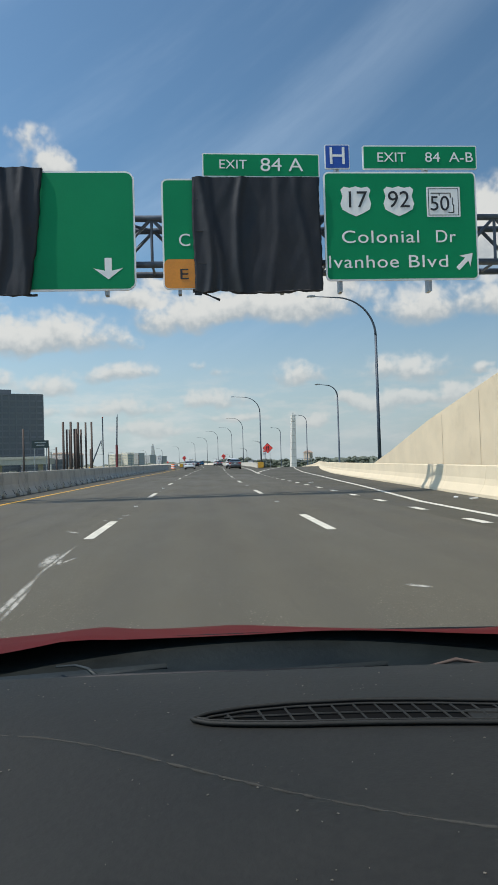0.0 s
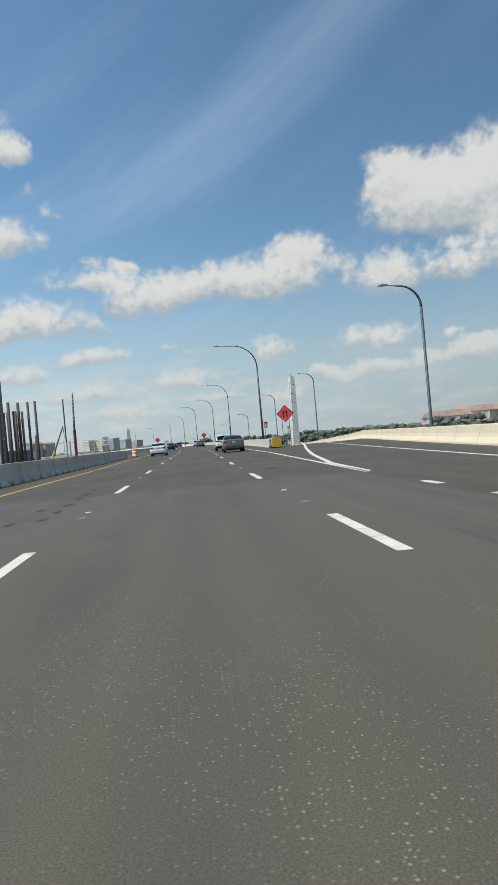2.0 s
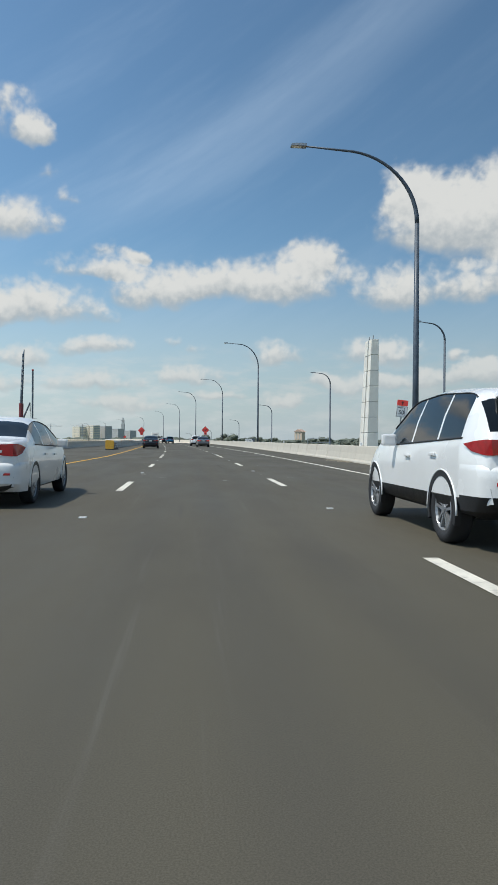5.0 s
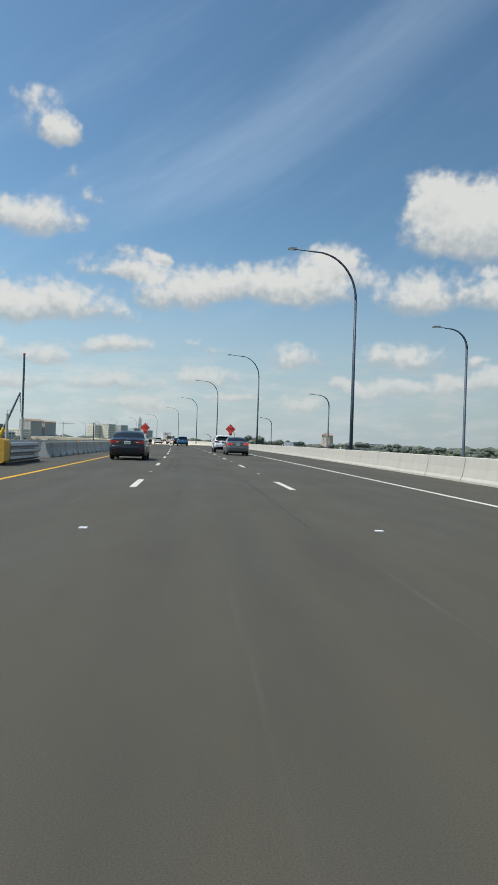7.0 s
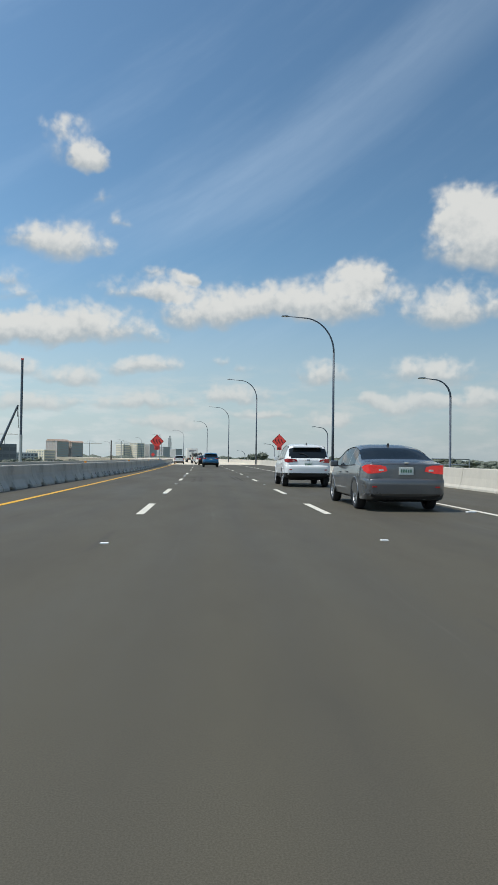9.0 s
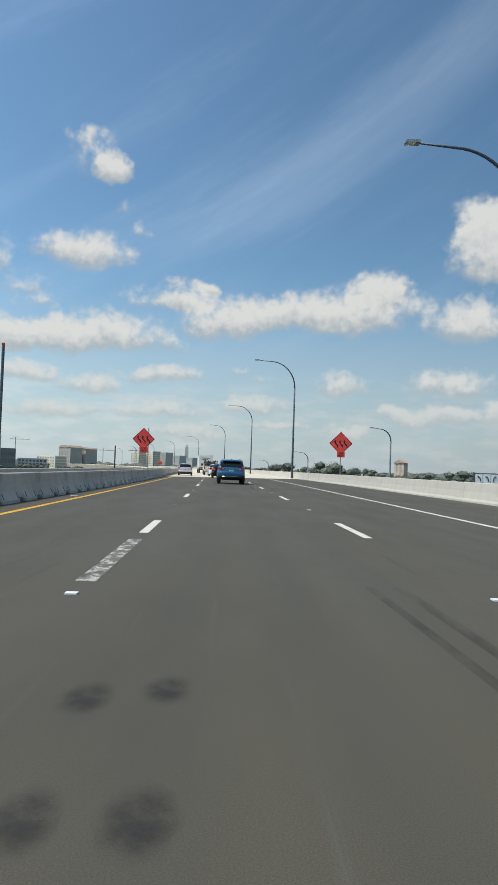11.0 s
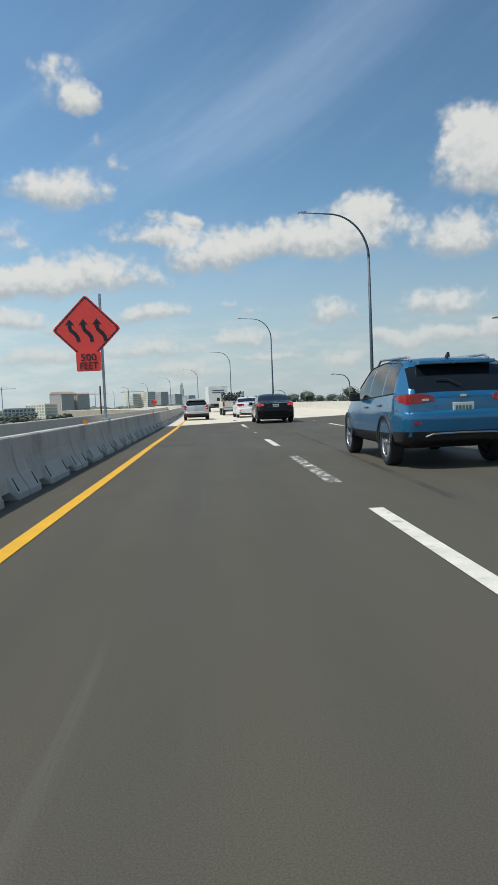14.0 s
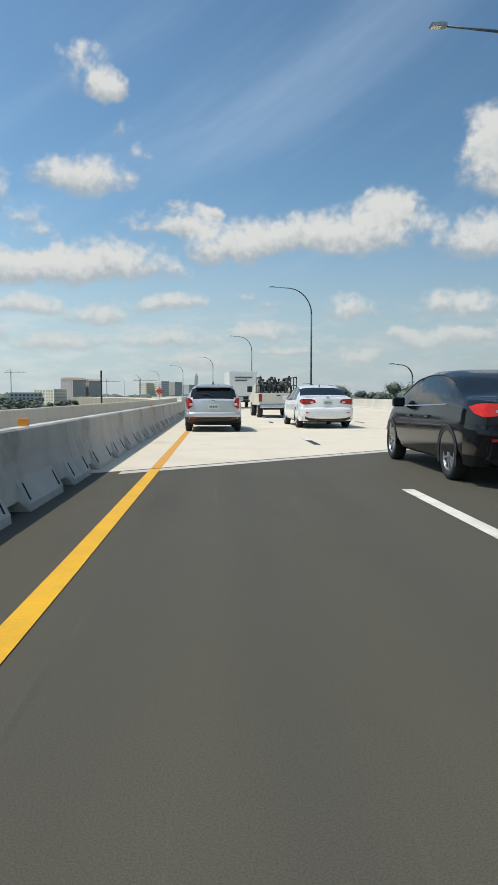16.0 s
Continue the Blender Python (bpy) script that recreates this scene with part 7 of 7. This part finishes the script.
def works():
    """Steel casings, piling rigs and an unfinished bridge on the building site to the left."""
    tops = ((-41.9, 14.2), (-41.0, 12.0), (-40.3, 12.0), (-39.7, 14.2), (-38.8, 12.1), (-37.8, 14.1), (-38.2, 12.1), (-36.9, 11.9), (-35.6, 14.0), (-33.7, 14.0), (-34.2, 6.1))
    for k, (u, h) in enumerate(tops):
        bm = bmesh.new()
        tube(bm, [(0, 0, -7.9), (0, 0, h)], 0.34 if h > 14 else 0.28, 12)
        ob = thing("steel_casing", bm, M_RUST, "tall rusty steel casing standing upright on the site", "steel casing", "steel casings", smooth=True)
        ob.matrix_basis = frame_at(208 + (k % 3) * 0.7, u)
    for s, u, h in ((222, -56.5, 13.2), (221, -48.7, 7.6), (222, -46.5, 7.2)):
        bm = bmesh.new()
        tube(bm, [(0, 0, -7.9), (0, 0, h)], 0.28, 10)
        ob = thing("steel_casing", bm, M_RUST, "rusty steel casing standing upright on the site", "steel casing", "steel casings", smooth=True)
        ob.matrix_basis = frame_at(s, u)

    def rig(s, u, mast, reach, label, mm):
        r = root("piling_rig", label, "piling rig", m=frame_at(s, u, -7.9, mm))
        bm = bmesh.new()
        tube(bm, [(0, 0, 0), (0, 0, mast)], 0.33, 10)
        part("mast", bm, M_TRUSS, r)
        bm = bmesh.new()
        tube(bm, [(0, 0, 0), (0, 0, mast * 0.42)], 0.44, 12)
        part("casing", bm, M_HAZY, r, "pale lower casing")
        bm = bmesh.new()
        tube(bm, [(-reach, 0, 3.2), (-reach * 0.62, 0, mast * 0.32)], 0.55, 8)
        part("boom_foot", bm, M_CRANEY, r, "yellow boom foot")
        bm = bmesh.new()
        tube(bm, [(-reach * 0.62, 0, mast * 0.32), (-0.9, 0, mast * 0.65)], [0.40, 0.26], 8)
        part("boom", bm, M_TRUSS, r)
        bm = bmesh.new()
        tube(bm, [(-0.9, 0, mast * 0.65), (-0.6, 0, mast * 0.47)], 0.06, 5)
        tube(bm, [(-0.9, 0, mast * 0.65), (-0.9, 0, mast * 0.56)], 0.14, 6)
        part("cable", bm, M_BLACK, r)
        bm = bmesh.new()
        box(bm, -reach - 3.0, -reach + 1.5, -1.5, 1.5, 1.2, 3.6, 0.2)
        part("cab", bm, M_CRANEY, r)
        for y in (-1.6, 1.6):
            bm = bmesh.new()
            box(bm, -reach - 3.4, -reach + 2.0, y - 0.4, y + 0.4, 0.0, 1.2, 0.4)
            part("track", bm, M_DARK, r)
        bm = bmesh.new()
        box(bm, -0.35, 0.35, -0.2, 0.2, mast, mast + 0.6, 0.1)
        part("mast_head", bm, M_REDP, r)
        return r

    rig(383, -46.9, 34.7, 9.0, "tall dark piling mast with a slanting yellow and black boom", 0)
    # a second mast nearer the road, leaning a little, its lower half a red sleeve
    r2 = root("piling_mast", "dark lattice piling mast with a red lower sleeve", "piling mast", m=frame_at(257, -31.2, -7.9, 0))
    bm = bmesh.new()
    tube(bm, [(0, 0, 0), (0.1, 0, 16.4), (0.45, 0, 26.6)], [0.34, 0.30, 0.22], 10)
    part("mast", bm, M_TRUSS, r2)
    bm = bmesh.new()
    tube(bm, [(0, -0.05, 0), (0.1, -0.05, 16.2)], 0.45, 12)
    part("sleeve", bm, M_SLEEVE, r2, "red lower sleeve")
    for k in range(7):
        bm = bmesh.new()
        x = 0.16 + 0.26 * k / 6
        box(bm, x - 0.12, x + 0.12, -0.36, -0.22, 19.0 + k * 1.05, 19.5 + k * 1.05, 0.03)
        part("opening", bm, M_HAZY, r2, "pale gap in the lattice")
    bm = bmesh.new()
    tube(bm, [(0.45, 0, 26.4), (0.62, 0, 27.5)], [0.22, 0.06], 8)
    part("mast_head", bm, M_STEEL, r2)
    # tower cranes far away
    for az, d, h in ((20.3, 900, 36), (11.6, 800, 26), (14.1, 950, 28)):
        a = radians(az)
        c = root("tower_crane", "thin tower crane in the distance", "crane", "far cranes", Matrix.Translation((-10 - math.sin(a) * d, 150 + math.cos(a) * d, -8)))
        bm = bmesh.new()
        tube(bm, [(0, 0, 0), (0, 0, h)], 0.5, 5)
        part("mast", bm, M_HAZY, c)
        bm = bmesh.new()
        tube(bm, [(-7, 0, h - 2), (16, 0, h - 2)], 0.45, 5)
        tube(bm, [(-6, 0, h - 2), (0, 0, h + 1.5), (10, 0, h - 2)], 0.12, 4)
        part("jib", bm, M_HAZY, c)
    # thin mast by the site
    bm = bmesh.new()
    tube(bm, [(0, 0, -8), (0, 0, 7.3)], 0.22, 8)
    ob = thing("steel_mast", bm, M_RUST, "single dark mast on the building site", "mast")
    ob.matrix_basis = frame_at(462, -26)
    # unfinished bridge with piers across the site
    b = root("unfinished_bridge", "pale concrete bridge under way on round piers", "bridge", m=frame_at(250, -75, 3.7, 0))
    bm = bmesh.new()
    box(bm, -60, 22, -5, 5, -1.6, 0.4, 0.05)
    box(bm, -60, 22, -5.3, -5.0, 0.3, 1.2)
    part("deck", bm, M_CONC2, b)
    for x in (-50, -32, -14, 4, 18):
        bm = bmesh.new()
        tube(bm, [(x, 0, -11.8), (x, 0, -1.6)], 0.9, 12)
        part("pier", bm, M_CONC, b)
    # site ground close to the barrier
    bm = bmesh.new()
    strip(bm, -60, 186, const(-62), lambda s: LEFT_BAR(s) - 0.7 if s < 128 else -13.6, lambda s: -1.2 - max(0.0, s - 120) * 0.03, 8.0, 6)
    thing("site_ground", bm, M_DIRT, "bare sandy ground of the building site", "ground", kind="structure")
    # old concrete lamp standards with short arms
    for s, u, h in ((322, -40, 7.5), (345, -58, 8.5), (300, -62, 9.0)):
        l = root("site_lamp", "pale concrete lamp standard with a thin arm", "lamp post", "site lamps", frame_at(s, u, -7.9))
        bm = bmesh.new()
        tube(bm, [(0, 0, 0), (0, 0, h + 7.9 - 1.5)], [0.42, 0.30], 10)
        part("post", bm, M_CONC, l)
        bm = bmesh.new()
        tube(bm, [(0, 0, h + 6.2), (0, 0, h + 7.2), (2.4, 0, h + 7.4)], 0.06, 6)
        part("arm", bm, M_STEEL, l)
    # green sign on posts over the far carriageway
    g = root("guide_sign", "dark green guide sign on two posts across the site", "road sign", m=frame_at(216, -50.2, -6.1, -6))
    bm = bmesh.new()
    prism(bm, rounded(5.2, 2.3, 0.15, 0, 14.2), 0.0, 0.08)
    panel = part("panel", bm, M_GREEND, g)
    for z, w in ((14.7, 3.4), (13.9, 2.6)):
        bm = bmesh.new()
        box(bm, -w / 2, w / 2, -0.02, -0.005, z - 0.14, z + 0.14)
        part("lettering_bar", bm, M_STEEL, panel, "bar of unreadable grey lettering")
    for x in (-1.8, 1.8):
        bm = bmesh.new()
        tube(bm, [(x, 0.2, -1.8), (x, 0.2, 15.2)], 0.13, 8)
        part("post", bm, M_STEEL, g)
    # overhead sign far to the right behind the ramp, seen from the back
    g = root("far_sign", "far overhead sign frame seen beyond the ramp", "road sign", m=frame_at(330, 52, -7.9, 0))
    bm = bmesh.new()
    for x in (-4, 4):
        tube(bm, [(x, 0, 0), (x, 0, 9.4)], 0.14, 8)
    tube(bm, [(-4, 0, 9.4), (4, 0, 9.4)], 0.12, 8)
    tube(bm, [(-4, 0, 8.2), (4, 0, 8.2)], 0.12, 8)
    part("frame", bm, M_STEEL, g)


buildings()
trees()
works()
# ---------------------------------------------------------------- the red car from which the drive sets out
M_DASH = material("dusty_black_dashboard", (0.0150, 0.0150, 0.0135), 0.68, spread=0.30, scale=2.2, fine=140, bump=0.30, depth=0.0015, stain=(0.030, 0.030, 0.027), stain_at=(0.52, 0.82), stain_scale=2.6, spec=0.35)
M_FOLD_GLINT = material("dusty_fold_highlight", (0.034, 0.033, 0.029), 0.95, spread=0.35, scale=9, fine=120, bump=0.2, depth=0.001)
M_FLECK = material("pale_lint", (0.13, 0.12, 0.10), 0.9, spread=0.4, scale=40, fine=200, bump=0.0)
M_SLOT_SHADE = material("painted_slot_shade", (0.004, 0.004, 0.004), 0.9, spread=0.2, bump=0.0, spec=0.1)
P_RED = material("dark_red_paint", (0.085, 0.010, 0.010), 0.62, metal=0.0, spread=0.12, scale=2.0, fine=160, bump=0.0, coat=0.0, spec=0.08, stain=(0.13, 0.05, 0.035), stain_at=(0.55, 0.8), stain_scale=5)
M_COWL = material("black_cowl_plastic", (0.006, 0.009, 0.009), 0.5, spread=0.3, scale=6, fine=60, bump=0.1, spec=0.3)
M_COWL2 = material("grey_cowl_plastic", (0.020, 0.025, 0.026), 0.5, spread=0.3, scale=6, fine=60, bump=0.1, spec=0.3)
FOLD = curve([(-0.90, 0.53), (-0.45, 0.615), (-0.30, 0.626), (-0.213, 0.619), (-0.144, 0.602), (-0.086, 0.567), (-0.043, 0.534), (0.02, 0.498), (0.082, 0.465), (0.119, 0.447), (0.157, 0.432), (0.30, 0.395), (0.90, 0.33)])


def sheet(bm, xs, ys, height):
    g = [[bm.verts.new((x, y, height(x, y))) for y in ys] for x in xs]
    for a, b in zip(g, g[1:]):
        for k in range(len(ys) - 1):
            bm.faces.new((a[k], b[k], b[k + 1], a[k + 1]))
    return g


def host_car():
    """Open front of a red car: y ahead from the driver's eye, x to the right of it."""
    eye = PATH[0]
    c = root("red_car", "open front of a red car with a dusty black dashboard", "car", m=Matrix.Translation((eye[1], eye[2], 0)) @ Matrix.Rotation(radians(1.2), 4, "Z"))
    mid = 0.06
    xs = [mid - 0.78 + 1.56 * k / 78 for k in range(79)]
    ys = [0.20 + 0.665 * k / 95 for k in range(96)]

    def smooth_fold(x):
        return sum(FOLD(x + d) for d in (-0.06, -0.03, 0.0, 0.03, 0.06)) / 5

    def dash(x, y):
        # the near pad rises in a soft roll up to the fold; beyond it the top falls gently to the windscreen
        d = smooth_fold(x) - y
        pad = 0.010 * math.exp(-(max(0.0, d) / 0.10) ** 2) if d > 0 else 0.010 * math.exp(-(d / 0.012) ** 2)
        far = -0.017 * max(0.0, (y - 0.69) / 0.17) ** 1.5
        side = -0.40 * max(0.0, abs(x - mid) - 0.60) ** 1.5
        near = -1.4 * max(0.0, 0.29 - y) ** 1.6
        return 0.839 + pad + far + side + near

    bm = bmesh.new()
    sheet(bm, xs, ys, dash)
    part("dashboard", bm, M_DASH, c, "dusty matt black dashboard top", smooth=True)
    # pale dusty tube along the fold, its colour painting the fold's highlight
    bm = bmesh.new()
    rng = random.Random(12)
    pts = []
    for k in range(140):
        x = -0.62 + 1.30 * k / 139
        y = smooth_fold(x)
        pts.append((x, y, dash(x, y) - 0.0012))
    tube(bm, pts, [0.0008 + 0.0011 * rng.random() for _ in pts], 6)
    part("fold", bm, M_FOLD_GLINT, c, "pale dusty line painting the highlight on the dashboard fold", smooth=True)
    bm = bmesh.new()
    for k in range(260):
        x, y = rng.uniform(-0.34, 0.42), rng.uniform(0.33, 0.83)
        if 0.61 < y < 0.71 and x > -0.06:
            continue
        r = rng.choice((0.0002, 0.00025, 0.0003, 0.0004, 0.0006))
        z = dash(x, y)
        a = rng.uniform(0, 3)
        box(bm, -r * rng.uniform(1, 2.2), r, -r, r, 0.0002, 0.0007, m=Matrix.Translation((x, y, z)) @ Matrix.Rotation(a, 4, "Z"))
    tagged(part("dust_flecks", bm, M_FLECK, c), "pale dust and lint flecks", kind="stuff")
    # front of the dashboard below its edge
    bm = bmesh.new()
    sheet(bm, xs, [0.08, 0.14, 0.20], lambda x, y: 0.30 + (dash(x, 0.20) - 0.30) * max(0.0, (y - 0.08) / 0.12) ** 0.3)
    part("dash_front", bm, M_DASH, c, smooth=True)
    # demister vent: flat black sheet as painted slot shade, a double rim and a lattice of slats
    z = 0.8405
    back = curve([(-0.046, 0.655), (-0.031, 0.668), (0.002, 0.680), (0.053, 0.688), (0.12, 0.690), (0.186, 0.684), (0.249, 0.674), (0.40, 0.648)])
    front = curve([(-0.046, 0.653), (-0.030, 0.643), (0.001, 0.637), (0.048, 0.632), (0.109, 0.630), (0.169, 0.626), (0.229, 0.620), (0.40, 0.602)])
    x0, x1 = -0.046, 0.40
    line = [x0 + (x1 - x0) * (k / 48) ** 1.3 for k in range(49)]
    # no opening here: the sheet's black colour stands for the shade inside
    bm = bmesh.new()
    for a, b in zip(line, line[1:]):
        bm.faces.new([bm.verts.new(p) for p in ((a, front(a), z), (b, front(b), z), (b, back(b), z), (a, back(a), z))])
    vent = part("vent_slot", bm, M_SLOT_SHADE, c, "flat black sheet painting the shade in the demister slot")
    for off, r in ((0.0, 0.0022), (0.007, 0.0013)):
        bm = bmesh.new()
        loop = [(x, max(back(x) - off * 1.6, front(x) + off), z + 0.0015) for x in reversed(line)] + [(x, front(x) + off, z + 0.0015) for x in line[1:]]
        tube(bm, loop, r, 6)
        part("rim", bm, M_DASH, vent, smooth=True)
    for x in (-0.010, 0.020, 0.046, 0.070, 0.092, 0.113, 0.134, 0.153, 0.170, 0.190, 0.206, 0.226, 0.246, 0.266, 0.286, 0.306, 0.33, 0.36):
        bm = bmesh.new()
        tube(bm, [(x + 0.004, front(x) + 0.006, z + 0.0012), (x - 0.004, back(x) - 0.010, z + 0.0012)], 0.0011, 5)
        part("slat", bm, M_DASH, vent)
    bm = bmesh.new()
    tube(bm, [(x, front(x) + 0.45 * (back(x) - front(x)), z + 0.0014) for x in line if x > -0.02], 0.0010, 5)
    part("slat", bm, M_DASH, vent)
    bm = bmesh.new()
    box(bm, 0.212, 0.40, 0.632, 0.655, z + 0.0003, z + 0.0009)
    part("blank", bm, M_DASH, vent, "closed grey end of the demister")
    # cowl below the windscreen, its raised folds, and two wipers lying on it
    bm = bmesh.new()
    ys2 = [0.855 + 0.22 * k / 10 for k in range(11)]
    sheet(bm, xs, ys2, lambda x, y: 0.817 - 0.030 * math.sin((y - 0.855) / 0.22 * math.pi) - 0.02 * ((x - mid) / 0.8) ** 2)
    part("cowl", bm, M_COWL, c, "black plastic cowl", smooth=True)
    for a, b, w, h in (((-0.42, 0.912), (-0.10, 0.965), 0.012, 0.800), ((-0.14, 0.895), (0.20, 0.930), 0.007, 0.803), ((0.20, 0.885), (0.44, 0.880), 0.008, 0.806)):
        bm = bmesh.new()
        n = 12
        rows = []
        for k in range(n + 1):
            f = k / n
            x, y = a[0] + (b[0] - a[0]) * f, a[1] + (b[1] - a[1]) * f
            t = w * math.sin(math.pi * min(1.0, 0.15 + f * 0.85))
            rows.append([bm.verts.new((x, y - t, h)), bm.verts.new((x, y, h + 0.006)), bm.verts.new((x, y + t, h - 0.002))])
        for p, q in zip(rows, rows[1:]):
            bm.faces.new((p[0], q[0], q[1], p[1]))
            bm.faces.new((p[1], q[1], q[2], p[2]))
        part("cowl_fold", bm, M_COWL2, c, "raised grey fold of the cowl", smooth=True)
    arm = [(-0.50, 0.868, 0.803), (-0.30, 0.872, 0.811), (-0.18, 0.877, 0.816), (-0.04, 0.884, 0.815), (0.16, 0.890, 0.812)]
    bm = bmesh.new()
    tube(bm, arm, [0.006, 0.005, 0.0045, 0.0035, 0.0025], 7)
    w = part("wiper", bm, M_BLACK, c, "thin black wiper arm", smooth=True)
    bm = bmesh.new()
    tube(bm, [(-0.245, 0.935, 0.815), (-0.215, 0.920, 0.820), (-0.195, 0.900, 0.821), (-0.180, 0.878, 0.818)], [0.0015, 0.002, 0.0022, 0.003], 6)
    part("spring", bm, M_COWL2, w, "bare metal spring of the wiper", smooth=True)
    bm = bmesh.new()
    tube(bm, [(0.16, 0.872, 0.817), (0.24, 0.872, 0.817), (0.276, 0.880, 0.822), (0.31, 0.872, 0.817), (0.46, 0.862, 0.812)], [0.0018, 0.002, 0.003, 0.002, 0.0018], 6)
    part("wiper", bm, M_RUST, c, "thin wiper arm with a worn olive edge", smooth=True)
    # bonnet, its rear edge bowed, with a raised seam along each side
    bm = bmesh.new()
    bx = [mid - 0.80 + 1.60 * k / 40 for k in range(41)]
    rows = []
    for x in bx:
        y0 = 1.052 - 0.34 * (x - 0.03) ** 2
        row = []
        for k in range(25):
            y = y0 + (2.16 - y0) * (k / 24) ** 1.2
            d = max(0.0, y - 1.05)
            zz = 0.821 - 0.155 * d - 0.115 * d * d - 0.030 * abs((x - mid) / 0.8) ** 3 - 0.09 * max(0.0, x) * min(1.0, d / 0.35) + 0.006 * math.exp(-((abs(x - mid - 0.05) - 0.36 - 0.06 * d) / 0.05) ** 2) + 0.0015 * math.sin(x * 17 + y * 5)
            row.append(bm.verts.new((x, y, zz)))
        rows.append(row)
    for p, q in zip(rows, rows[1:]):
        for k in range(24):
            bm.faces.new((p[k], q[k], q[k + 1], p[k + 1]))
    part("bonnet", bm, P_RED, c, "dark red waxed bonnet", smooth=True)
    # wings, nose, doors below the waist, wheels
    for side in (-1, 1):
        xw = mid + side * 0.83
        bm = bmesh.new()
        prism(bm, [(-1.9, 0.25), (-1.9, 0.78), (0.9, 0.78), (1.2, 0.75), (1.9, 0.58), (2.16, 0.48), (2.18, 0.25)], -0.03, 0.03, m=Matrix.Translation((xw, 0, 0)) @ Matrix.Rotation(radians(90), 4, "Z"))
        part("side_panel", bm, P_RED, c)
        for y in (-1.3, 1.35):
            add_wheel(c, xw - side * 0.08, y, 0.32, 0.20, 5)
    bm = bmesh.new()
    box(bm, mid - 0.82, mid + 0.82, 2.10, 2.22, 0.22, 0.42, 0.04)
    part("front_bumper", bm, P_RED, c)
    for side in (-1, 1):
        bm = bmesh.new()
        box(bm, mid + side * 0.48, mid + side * 0.80, 2.12, 2.24, 0.30, 0.40, 0.03)
        part("headlight", bm, M_PLATE, c)
    bm = bmesh.new()
    box(bm, mid - 0.80, mid + 0.80, -1.8, 1.0, 0.22, 0.30)
    part("floor_pan", bm, M_BLACK, c)


host_car()
